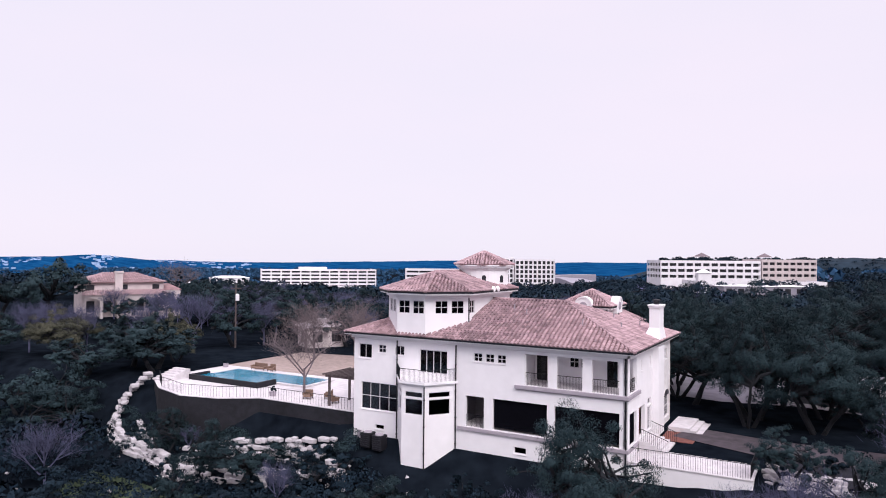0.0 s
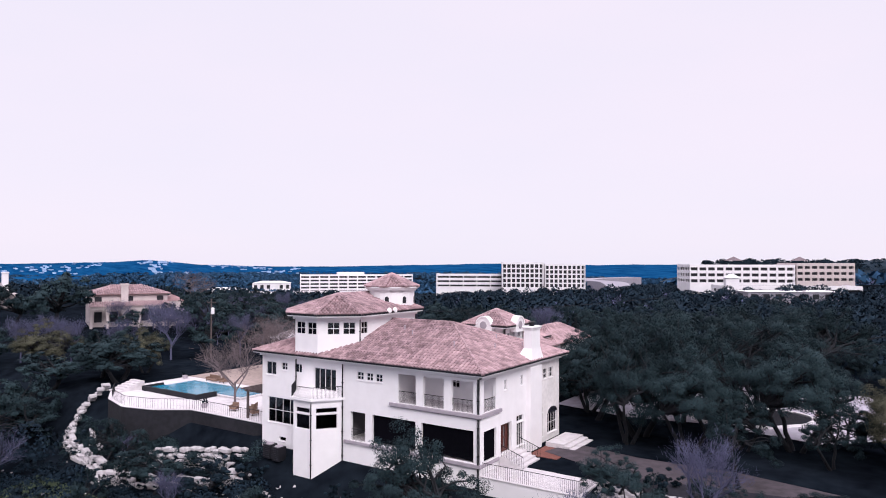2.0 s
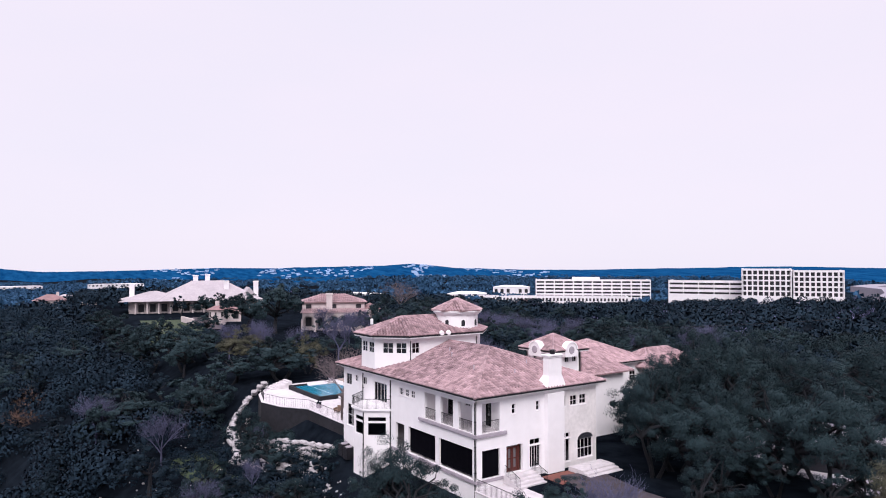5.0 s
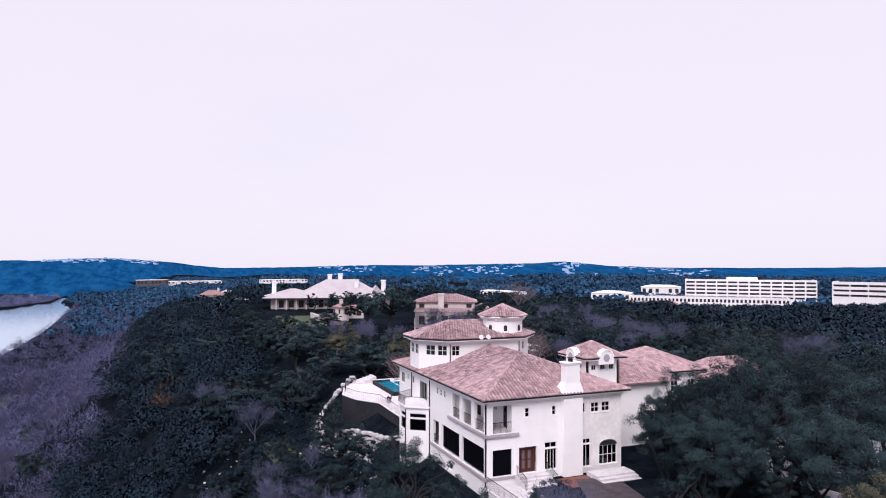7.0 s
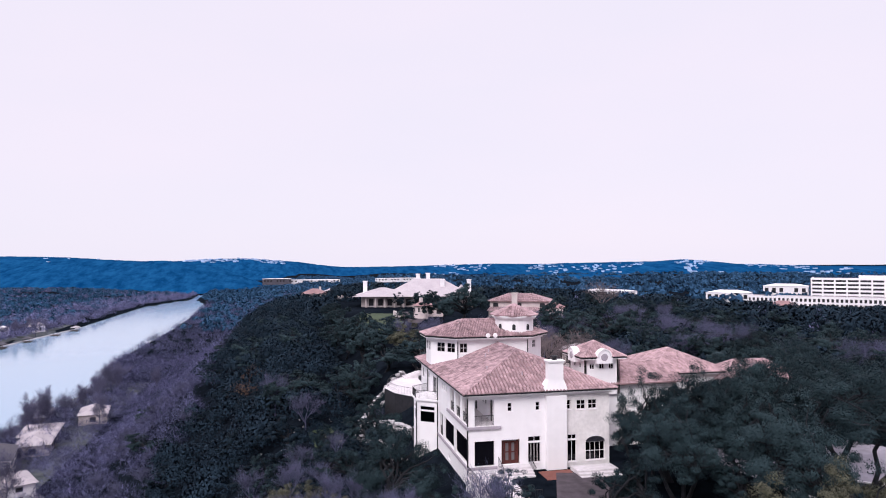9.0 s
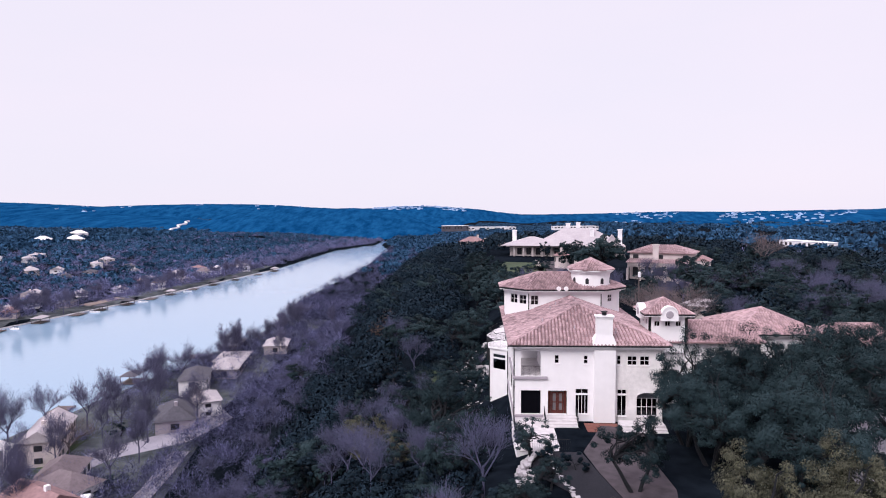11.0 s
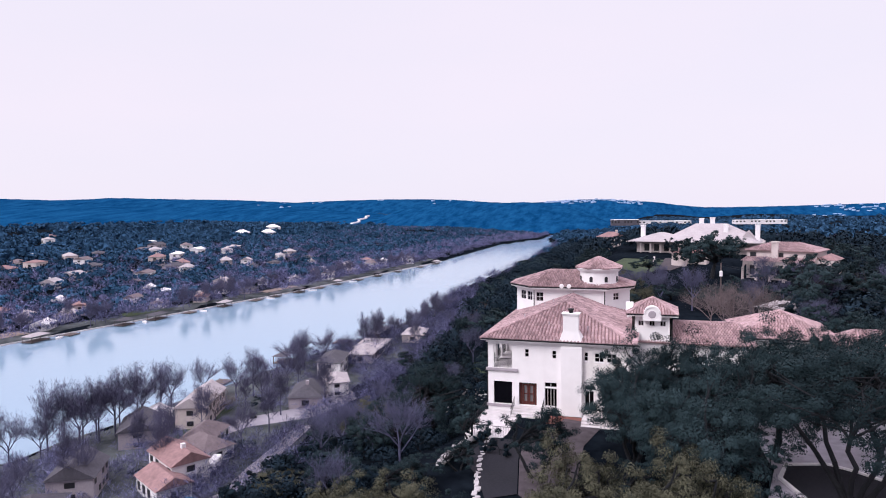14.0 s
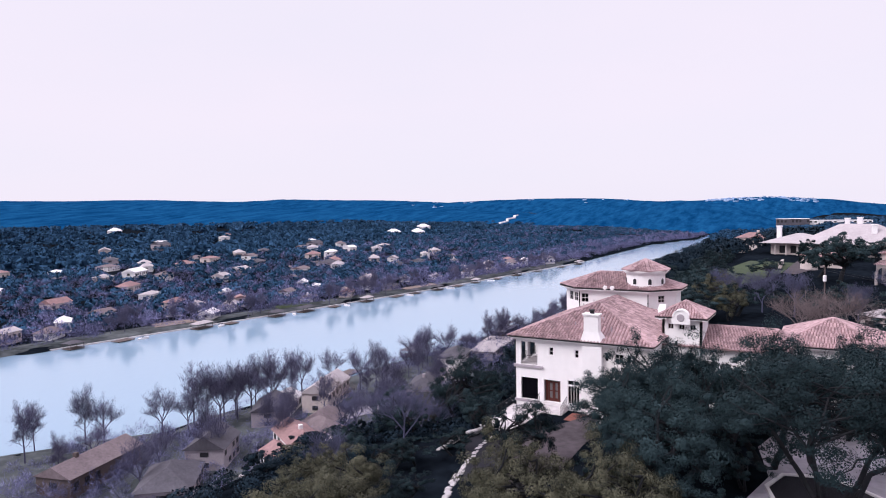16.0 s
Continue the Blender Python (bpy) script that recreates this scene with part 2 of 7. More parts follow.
def prism(bm, pts, z0, z1, inset=0.0):
    """An upright prism over a counter-clockwise outline."""
    lo = [bm.verts.new((x, y, z0)) for x, y in pts]
    cx, cy = sum(p[0] for p in pts) / len(pts), sum(p[1] for p in pts) / len(pts)
    hi = [bm.verts.new((x + (cx - x) * inset, y + (cy - y) * inset, z1)) for x, y in pts]
    n = len(pts)
    for i in range(n):
        bm.faces.new((lo[i], lo[(i + 1) % n], hi[(i + 1) % n], hi[i]))
    bm.faces.new(hi)
    bm.faces.new(lo[::-1])
    return bm


def tube(bm, a, b, r0, r1, sides=6):
    a, b = Vector(a), Vector(b)
    way = (b - a).normalized()
    u = way.orthogonal().normalized()
    v = way.cross(u)
    rings = []
    for p, r in ((a, r0), (b, r1)):
        rings.append([bm.verts.new(p + (u * math.cos(k * math.tau / sides) + v * math.sin(k * math.tau / sides)) * r) for k in range(sides)])
    for k in range(sides):
        bm.faces.new((rings[0][k], rings[0][(k + 1) % sides], rings[1][(k + 1) % sides], rings[1][k]))
    bm.faces.new(rings[1])
    bm.faces.new(rings[0][::-1])
    return bm


def wall_grid(length, z0, z1, openings, thick):
    """A wall along +x, its outer face at y = 0 and its body towards +y, with real openings (u0, z0, u1, z1)."""
    bm = bmesh.new()
    us = sorted({0.0, length, *[o[0] for o in openings], *[o[2] for o in openings]})
    zs = sorted({z0, z1, *[o[1] for o in openings], *[o[3] for o in openings]})
    us, zs = [u for u in us if 0 <= u <= length], [z for z in zs if z0 <= z <= z1]

    def solid(i, j):
        if not (0 <= i < len(us) - 1 and 0 <= j < len(zs) - 1):
            return False
        u, z = (us[i] + us[i + 1]) / 2, (zs[j] + zs[j + 1]) / 2
        return not any(o[0] < u < o[2] and o[1] < z < o[3] for o in openings)

    cache = {}

    def vert(i, j, k):
        if (i, j, k) not in cache:
            cache[i, j, k] = bm.verts.new((us[i], k * thick, zs[j]))
        return cache[i, j, k]

    for i in range(len(us) - 1):
        for j in range(len(zs) - 1):
            if not solid(i, j):
                continue
            bm.faces.new((vert(i, j, 0), vert(i + 1, j, 0), vert(i + 1, j + 1, 0), vert(i, j + 1, 0)))
            bm.faces.new((vert(i, j, 1), vert(i, j + 1, 1), vert(i + 1, j + 1, 1), vert(i + 1, j, 1)))
            for di, dj, p, q in ((-1, 0, (i, j), (i, j + 1)), (1, 0, (i + 1, j + 1), (i + 1, j)), (0, -1, (i + 1, j), (i, j)), (0, 1, (i, j + 1), (i + 1, j + 1))):
                if not solid(i + di, j + dj):
                    bm.faces.new((vert(*p, 0), vert(*q, 0), vert(*q, 1), vert(*p, 1)))
    return bm


def place(bm, m):
    bmesh.ops.transform(bm, matrix=m, verts=bm.verts)
    return bm


def tiles(a, b, c, d, pitch=0.36, course=0.42, lift=0.05):
    """Barrel tiles on a roof slope: eave from a to b, ridge from d to c. Every tile is an island of its own."""
    a, b, c, d = map(Vector, (a, b, c, d))
    along = (b - a).normalized()
    up = (d - a) - along * (d - a).dot(along)
    rise = up.length
    up.normalize()
    n = along.cross(up)
    u_d, u_c, length = (d - a).dot(along), (c - a).dot(along), (b - a).length
    verts, faces = [], []
    rows = max(1, round(rise / course))
    step = rise / rows
    for r in range(rows):
        v0, v1 = r * step, min(rise, (r + 1) * step + 0.06)
        f = (r + 0.5) / rows
        lo, hi = u_d * f, length + (u_c - length) * f
        count = int((hi - lo) / pitch)
        if count < 1:
            continue
        shift = random.uniform(-0.02, 0.02)
        wide = (hi - lo) / count
        for k in range(count):
            u0 = lo + k * wide
            bob = random.uniform(-0.012, 0.012)
            base = len(verts)
            for v, up_by in ((v0 + shift + bob, lift + 0.02), (v1, lift - 0.03)):
                for s, hgt in ((0.0, 0.0), (0.14, 0.085), (0.38, 0.13), (0.62, 0.085), (0.76, 0.0)):
                    verts.append(a + along * (u0 + s * wide) + up * v + n * (hgt + up_by - 0.045))
            for s in range(4):
                faces.append((base + s, base + s + 1, base + 6 + s, base + 5 + s))
            faces.append((base, base + 4, base + 3, base + 2, base + 1))
    return verts, faces


def tiled_roof(name, slopes, parent, mat, label="", **kw):
    vs, fs = [], []
    for s in slopes:
        v, f = tiles(*s, **kw)
        fs += [tuple(i + len(vs) for i in q) for q in f]
        vs += v
    me = bpy.data.meshes.new(name)
    me.from_pydata([tuple(v) for v in vs], [], fs)
    me.materials.append(mat)
    ob = new(name, me)
    ob.parent = parent
    if label:
        ob["label"] = label
    return ob


def ridge_caps(bm, a, b, r=0.13, step=0.4):
    a, b = Vector(a), Vector(b)
    n = max(1, round((b - a).length / step))
    for k in range(n):
        p, q = a.lerp(b, k / n), a.lerp(b, (k + 1) / n)
        tube(bm, p + Vector((0, 0, 0.03)), q + Vector((0, 0, 0.03)), r, r * 0.82, 8)
    return bm

# ---- ground, lake and hills ----
SHORE_X = (-1500, -1150, -986, -660, -400, -345, -275, -64, -28, 300, 1500)
SHORE_NEAR = (-190, -175, -141, -129, -132, -118, -121, -149, -172, -330, -700)
SHORE_FAR = (-185, -180, -222, -224, -254, -264, -276, -318, -332, -520, -950)
LAKE_Z = -47.0


def ease(a, b, v):
    t = min(1.0, max(0.0, (v - a) / (b - a)))
    return t * t * (3 - 2 * t)


def bumpy(x, y, s, seed=0.0):
    return noise.noise(Vector((x / s, y / s, seed)))


def ground_z(x, y):
    near, far = np.interp(x, SHORE_X, SHORE_NEAR), np.interp(x, SHORE_X, SHORE_FAR)
    if y > near - 8:
        plateau = -0.9 - 3.2 * ease(3, -4, y) * ease(16, 0, x) - 1.6 * ease(-1, -9, y)
        plateau += -1.7 * ease(3.0, -1.5, y) * ease(-24, -27, x) * ease(-70, -58, x)
        plateau += -2.5 * ease(45, 110, x)
        plateau += 2.0 * bumpy(x, y, 130, 3) * ease(40, 120, abs(y) + abs(x + 10) * 0.8)
        plateau += 3.0 * ease(-90, -170, x) * ease(140, 30, y)
        plateau += -17 * ease(-120, -420, x) * ease(70, 330, y) - 7 * ease(60, 260, y) - 15 * ease(420, 1100, y)
        plateau += -30 * ease(-250, -520, x) * ease(330, 120, y) + 9 * ease(-160, 60, x) * ease(240, 380, y)
        edge = -10 - 8 * ease(-60, -140, x) + 5 * bumpy(x, y, 60, 7)
        low = -45.6
        t = ease(edge, -84 + 24 * ease(-150, -50, x) + 5 * bumpy(x, 0, 50, 9), y)
        z = plateau * (1 - t) + (low + 0.8 * bumpy(x, y, 25, 5)) * t
        wet = ease(near + 3, near - 8, y)
        z = z * (1 - wet) - 52 * wet
        west = ease(-500, -1100, x)
        return z * (1 - west * ease(0, 500, y)) + west * ease(0, 500, y) * (-32 + 6 * bumpy(x, y, 200))
    if y > far + 5:
        return -52.0
    gap = far + 5 - y
    z = -52 + 6.4 * ease(0, 8, gap)
    return z + 11 * ease(30, 260, gap) + 14 * ease(250, 900, gap) + 7 * ease(700, 1500, gap) + 4 * bumpy(x, y, 160, 2) * ease(60, 300, gap)


def axis_steps(near, far, fine, coarse_count):
    mid = np.arange(-near, near + fine, fine)
    out = near + (far - near) * (np.linspace(0, 1, coarse_count + 1)[1:] ** 2.2)
    return np.concatenate([-out[::-1], mid, out])


gx = axis_steps(150, 4300, 3.0, 70) - 25
gy = axis_steps(150, 4300, 3.0, 70) - 20
gverts = [(float(x), float(y), float(ground_z(x, y))) for y in gy for x in gx]
nx = len(gx)
gfaces = [(j * nx + i, j * nx + i + 1, (j + 1) * nx + i + 1, (j + 1) * nx + i) for j in range(len(gy) - 1) for i in range(nx - 1)]
gme = bpy.data.meshes.new("ground")
gme.from_pydata(gverts, [], gfaces)
gme.polygons.foreach_set("use_smooth", [True] * len(gme.polygons))
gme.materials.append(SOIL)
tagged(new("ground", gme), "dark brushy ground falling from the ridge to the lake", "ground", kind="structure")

bm = bmesh.new()
rows = [(x, np.interp(x, SHORE_X, SHORE_NEAR) + 6, np.interp(x, SHORE_X, SHORE_FAR) - 12) for x in range(-1300, 1201, 50)]
up = [bm.verts.new((x, a, LAKE_Z)) for x, a, b in rows]
dn = [bm.verts.new((x, b, LAKE_Z)) for x, a, b in rows]
for i in range(len(rows) - 1):
    bm.faces.new((dn[i], dn[i + 1], up[i + 1], up[i]))
single("lake", bm, LAKE, "calm pale blue lake reflecting the overcast sky", "lake", kind="structure")


def ridge_sheet(name, label, a0, a1, r, base, tops, seed, depth=500, count=160, mat=None):
    """A distant wooded ridge along an arc about the house, as a sloping hillside with a knobbly skyline."""
    verts, faces = [], []
    for i in range(count + 1):
        a = radians(a0 + (a1 - a0) * i / count)
        f = i / count
        top = np.interp(f, np.linspace(0, 1, len(tops)), tops)
        for k in range(9):
            g = k / 8
            rr = r + depth * g
            x, y = rr * math.cos(a), rr * math.sin(a)
            z = base + (top - base) * math.sin(min(1, g * 1.15) * math.pi / 2) - (6 if k == 8 else 0)
            z += (4 * bumpy(x, y, 260, seed) + 0.8 * bumpy(x, y, 45, seed) + 1.0 * bumpy(x, y, 14, seed)) * (0.2 + g)
            verts.append((x, y, z))
    for i in range(count):
        for k in range(8):
            q = i * 9 + k
            faces.append((q, q + 1, q + 10, q + 9))
    me = bpy.data.meshes.new(name)
    me.from_pydata(verts, [], faces)
    me.polygons.foreach_set("use_smooth", [True] * len(me.polygons))
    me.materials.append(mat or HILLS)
    return tagged(new(name, me), label, "hills", kind="structure")


AZ = (40, 70, 88, 92, 98, 104, 112, 121, 132, 138, 144, 147.5, 150.3, 155, 160, 167, 172, 176.5, 180, 185, 191, 196, 201, 210, 217, 224, 228, 235, 244, 256)
TOP = (4, 4, 4, 4, 3, 2, 2, 3, -5, -8, 1, 18, 7, 5, 0, -1, -11, -9, 12, 27, 13, 28, 36, 26, 40, 48, 42, 54, 58, 56)
SKY = [float(np.interp(a, AZ, TOP)) for a in np.linspace(40, 256, 109)]
ridge_sheet("backdrop_far", "far wooded hills painted haze blue along the horizon", 40, 256, 2150, -52, SKY, 11, 450, 520)
ridge_sheet("backdrop_south_west", "dark wooded hill painted haze blue beyond the lake", 183, 206, 1350, -46, (-40, -16, 2, 12, 16, 14, 18, 20, 12, 6, -6, -24, -40), 13, 420, 110)
ridge_sheet("backdrop_south", "wooded hills painted haze blue beyond the lake houses", 200, 250, 1500, -30, (-28, -4, 10, 18, 14, 22, 24, 18, 26, 24, 20), 15, 420, 160)
ridge_sheet("backdrop_west", "low wooded ridge painted haze blue in the valley", 146, 176, 1650, -52, (-50, -36, -28, -24, -28, -20, -26, -30, -24, -32, -50), 19, 250, 120)

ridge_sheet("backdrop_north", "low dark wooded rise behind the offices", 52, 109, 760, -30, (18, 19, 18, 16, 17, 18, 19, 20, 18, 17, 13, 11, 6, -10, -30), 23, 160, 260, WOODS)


def specks(name, label, a0, a1, r0, r1, n, seed):
    """Pale houses scattered on the distant hillsides, far too small to tell apart."""
    r = random.Random(seed)
    bm = bmesh.new()
    for _ in range(n):
        a, rr = r.uniform(a0, a1), r.uniform(r0, r1)
        x, y = rr * math.cos(radians(a)), rr * math.sin(radians(a))
        if bumpy(x, y, 160, seed) < 0.0:
            continue
        top = float(np.interp(a, AZ, TOP))
        z = -52 + (top + 52) * math.sin(min(1, (rr - 2150) / 450 * 1.15) * math.pi / 2)
        w, d, h = r.uniform(2.5, 7), r.uniform(2.5, 6), r.uniform(1.0, 3.5)
        box(bm, -w, -d, -8, w, d, h, Matrix.Translation((x, y, z)) @ pose(0, 0, 0, 0, 0, r.uniform(0, 180)))
    return single(name, bm, HAZY_WALL, label, "houses", kind="stuff")


# Pale house walls tinted blue: the distance haze is in the colour.
HAZY_WALL = material("hazed_house_wall", (0.34, 0.46, 0.66), 0.9, vary=0.3, grain=0.01, coarse=0.004, island=1.0)
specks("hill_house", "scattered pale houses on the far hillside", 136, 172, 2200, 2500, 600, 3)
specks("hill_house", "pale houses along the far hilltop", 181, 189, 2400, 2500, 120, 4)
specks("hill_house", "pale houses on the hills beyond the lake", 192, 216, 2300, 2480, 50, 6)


def sheet(name, pts, mat, label, category, lift=0.05, z=None, step=2.0):
    """A patch of paving or lawn that follows the ground inside a counter-clockwise outline."""
    bm = bmesh.new()
    f = bm.faces.new([bm.verts.new((x, y, 0)) for x, y in pts])
    x0, x1 = min(p[0] for p in pts), max(p[0] for p in pts)
    y0, y1 = min(p[1] for p in pts), max(p[1] for p in pts)
    if z is None:
        for ax, lo, hi in (((1, 0, 0), x0, x1), ((0, 1, 0), y0, y1)):
            for k in range(1, max(2, int((hi - lo) / step))):
                co = Vector(ax) * (lo + k * step)
                bmesh.ops.bisect_plane(bm, geom=bm.verts[:] + bm.edges[:] + bm.faces[:], plane_co=co, plane_no=ax)
    for v in bm.verts:
        v.co.z = (ground_z(v.co.x, v.co.y) if z is None else z) + lift
    return single(name, bm, mat, label, category, kind="structure")

# ---- the mansion ----
EAVE, FLOOR1, FLOOR2 = 7.0, -0.22, 3.72
house = thing("mansion", "white stucco two-storey mansion with clay tile roofs and a tower", "house")


def window(parent, m, u0, z0, u1, z1, cols=2, rows=2, name="window", deep=0.12, bar=0.06, pane=True):
    """Frame and mullions with a pane behind, in an opening of a wall whose plane is m: u along it, y into it."""
    e = 0.004
    us = [u0 + (u1 - u0) * k / cols for k in range(cols + 1)]
    zs = [z0 + (z1 - z0) * k / rows for k in range(rows + 1)]
    lights = []
    for a, b in zip(us, us[1:]):
        for c, d in zip(zs, zs[1:]):
            lights.append((a + (bar if a == u0 else 0.028) - u0, c + (bar if c == z0 else 0.028), b - (bar if b == us[-1] else 0.028) - u0, d - (bar if d == zs[-1] else 0.028)))
    bm = place(wall_grid(u1 - u0, z0 + e, z1 - e, lights, 0.08), Matrix.Translation((u0, deep, 0)))
    ob = part(name, place(bm, m), SASH if name != "glazed_door" else FRAME, parent)
    if pane:
        part("pane", place(boxes((u0 + bar * 0.5, deep + 0.03, z0 + bar * 0.5, u1 - bar * 0.5, deep + 0.042, z1 - bar * 0.5)), m), GLASS, ob, "dark tinted glass")
    return ob


def sill(parent, m, u0, u1, z):
    return part("sill", place(boxes((u0 - 0.06, -0.05, z - 0.09, u1 + 0.06, 0.02, z - 0.004), bevel=0.01), m), STUCCO, parent)


BALUSTERS = {}


def railing(parent, pts, height=1.0, gap=0.12, name="railing", mat=None):
    """A black metal railing along points: a handrail that carries thin balusters."""
    key = round(height, 2)
    if key not in BALUSTERS:
        BALUSTERS[key] = mesh_of(tube(bmesh.new(), (0, 0, 0), (0, 0, height - 0.02), 0.012, 0.012, 4), "baluster", BLACK)
    bm = bmesh.new()
    for p, q in zip(pts, pts[1:]):
        tube(bm, Vector(p) + Vector((0, 0, height)), Vector(q) + Vector((0, 0, height)), 0.028, 0.028, 6)
    rail = part(name, bm, mat or BLACK, parent)
    for p, q in zip(pts, pts[1:]):
        p, q = Vector(p), Vector(q)
        n = max(1, round((q - p).length / gap))
        for k in range(n + 1):
            b = new("baluster", BALUSTERS[key])
            b.parent, b.location = rail, p.lerp(q, k / n)
    return rail


def downpipe(parent, x, y, z0, z1, r=0.055):
    bm = tube(bmesh.new(), (x, y, z0), (x, y, z1), r, r, 8)
    for z in np.arange(z0 + 1, z1, 2.2):
        box(bm, x - r - 0.02, y - r - 0.02, z, x + r + 0.02, y + r + 0.02, z + 0.06)
    return part("downpipe", bm, BLACK, parent)


WEST, NORTH, BASE = -25.1, 14.9, -6.0
SOUTH_M = Matrix.Translation((WEST, 0, 0))
EAST_M = Matrix.Translation((0, 0, 0)) @ pose(0, 0, 0, 0, 0, 90)


def su(x):
    return x - WEST


# south wall: openings as x0, z0, x1, z1
south_small = [(-24.6, 4.66, -23.15, 5.94, 2, 1), (-22.45, 5.26, -21.6, 5.97, 2, 2), (-20.6, 5.18, -19.65, 6.02, 2, 1),
               (-12.8, 5.25, -12.0, 5.96, 2, 2), (-11.72, 5.25, -10.92, 5.96, 2, 2), (-10.66, 5.25, -9.86, 5.96, 2, 2),
               (-24.3, 0.06, -20.3, 2.52, 4, 2), (-9.1, -1.82, -8.05, -1.28, 1, 1), (-22.7, -1.62, -21.75, -1.2, 1, 1)]
south_doors = [(-18.1, 3.85, -15.3, 5.9)]
loggia_hi = [(-8.15, FLOOR2, -6.25, 6.2), (-5.5, FLOOR2, -3.45, 6.2), (-2.7, FLOOR2, -0.62, 6.2)]
loggia_lo = [(-13.5, FLOOR1, -11.8, 2.35), (-11.0, FLOOR1, -6.3, 2.35), (-5.7, FLOOR1, -0.6, 2.35)]
bay_hole = [(-20.05, BASE, -14.65, 3.3)]
cut = [(su(a), b, su(c), d) for a, b, c, d, *_ in south_small + south_doors + loggia_hi + loggia_lo + bay_hole]
part("wall", place(wall_grid(-WEST - 0.002, BASE, 6.78, cut, 0.3), SOUTH_M), STUCCO, house, "white stucco river-side wall")
for x0, z0, x1, z1, c, r in south_small:
    w = window(house, SOUTH_M, su(x0), z0, su(x1), z1, c, r)
    sill(w, SOUTH_M, su(x0), su(x1), z0)
window(house, SOUTH_M, su(-18.1), 3.85, su(-15.3), 5.9, 4, 1, "french_door", bar=0.09)

# east wall: openings as y0, z0, y1, z1
east_small = [(4.02, 5.03, 4.48, 5.9, 1, 2), (6.95, 5.0, 7.4, 5.87, 1, 2), (10.3, 4.95, 10.7, 5.9, 1, 2), (11.35, 4.9, 12.3, 5.85, 2, 2), (12.6, 4.9, 13.55, 5.85, 2, 2),
              (6.15, 1.92, 7.46, 2.45, 2, 1), (6.15, -0.15, 7.46, 1.82, 4, 1), (10.35, 1.92, 11.3, 2.4, 2, 1), (10.35, FLOOR1 - 0.1, 11.3, 1.82, 2, 1), (12.3, -0.3, 14.4, 1.55, 4, 2)]
east_open = [(0.62, FLOOR2, 2.62, 6.3), (0.62, FLOOR1, 2.64, 2.24), (3.37, FLOOR1, 5.3, 2.24)]
cut = [(a, b, c, d) for a, b, c, d, *_ in east_small + east_open] + [(12.3, 1.55, 14.4, 1.56)]
part("wall", place(wall_grid(10.1, BASE, 6.78, [c for c in cut if c[2] < 10.1], 0.3), EAST_M), STUCCO, house, "white stucco gable-side wall")
cut2 = [(a - 10.102, b, c - 10.102, d) for a, b, c, d in cut if a > 10.1]
part("wall", place(wall_grid(NORTH - 10.102, BASE, 6.78, cut2, 0.3), EAST_M @ Matrix.Translation((10.102, 0, 0))), STONE_WALL, house, "pale limestone-faced wall")
for y0, z0, y1, z1, c, r in east_small:
    w = window(house, EAST_M, y0, z0, y1, z1, c, r)
    sill(w, EAST_M, y0, y1, z0)
# arched head over the wide window
bm = bmesh.new()
arc = [(13.35 + 1.05 * math.cos(radians(a)), 1.56 + 0.55 * math.sin(radians(a))) for a in range(0, 181, 15)]
prev = None
for y, z in arc:
    ring = [bm.verts.new((x, 13.35 + (y - 13.35) * s, 1.56 + (z - 1.56) * s)) for s, x in ((1.0, 0.03), (1.14, 0.03), (1.14, 0.0), (1.0, 0.0))]
    if prev:
        for k in range(4):
            bm.faces.new((prev[k], prev[(k + 1) % 4], ring[(k + 1) % 4], ring[k]))
    prev = ring
arch_w = part("arched_window", bm, STONE_WALL, house, "arched stone window head")
bm = bmesh.new()
bm.faces.new([bm.verts.new((0.012, y, z)) for y, z in arc])
part("pane", bm, GLASS, arch_w, "dark fanlight glass")

# wooden door, recessed
dm = EAST_M
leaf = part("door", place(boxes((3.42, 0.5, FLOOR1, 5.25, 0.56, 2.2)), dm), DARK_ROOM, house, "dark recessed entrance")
for u0, u1 in ((3.75, 4.35), (4.38, 4.98)):
    d = bmesh.new()
    box(d, u0, 0.40, FLOOR1, u0 + 0.13, 0.47, 2.0)
    box(d, u1 - 0.13, 0.40, FLOOR1, u1, 0.47, 2.0)
    for z0, z1 in ((FLOOR1, FLOOR1 + 0.35), (0.9, 1.0), (1.85, 2.0)):
        box(d, u0 + 0.13, 0.405, z0, u1 - 0.13, 0.465, z1)
    part("door_leaf", place(d, dm), DOOR_WOOD, leaf, "red-brown glazed wooden door leaf")
for u0, u1 in ((3.42, 3.7), (5.03, 5.25)):
    part("door_frame", place(boxes((u0, 0.40, FLOOR1, u1, 0.48, 2.2)), dm), DOOR_WOOD, leaf)

part("wall", boxes((WEST + 0.3, NORTH - 0.3, BASE, -0.302, NORTH, 6.78)), STUCCO, house)
part("wall", boxes((WEST, 0.302, BASE, WEST + 0.3, NORTH, 6.78)), STUCCO, house)
part("floor_slab", boxes((WEST + 0.31, 0.31, FLOOR1 - 0.3, -0.31, NORTH - 0.31, FLOOR1), (WEST + 0.31, 0.31, FLOOR2 - 0.3, -0.31, NORTH - 0.31, FLOOR2)), CONCRETE, house)
part("ceiling_slab", boxes((WEST + 0.31, 0.31, 6.5, -0.31, NORTH - 0.31, 6.7)), STUCCO, house)
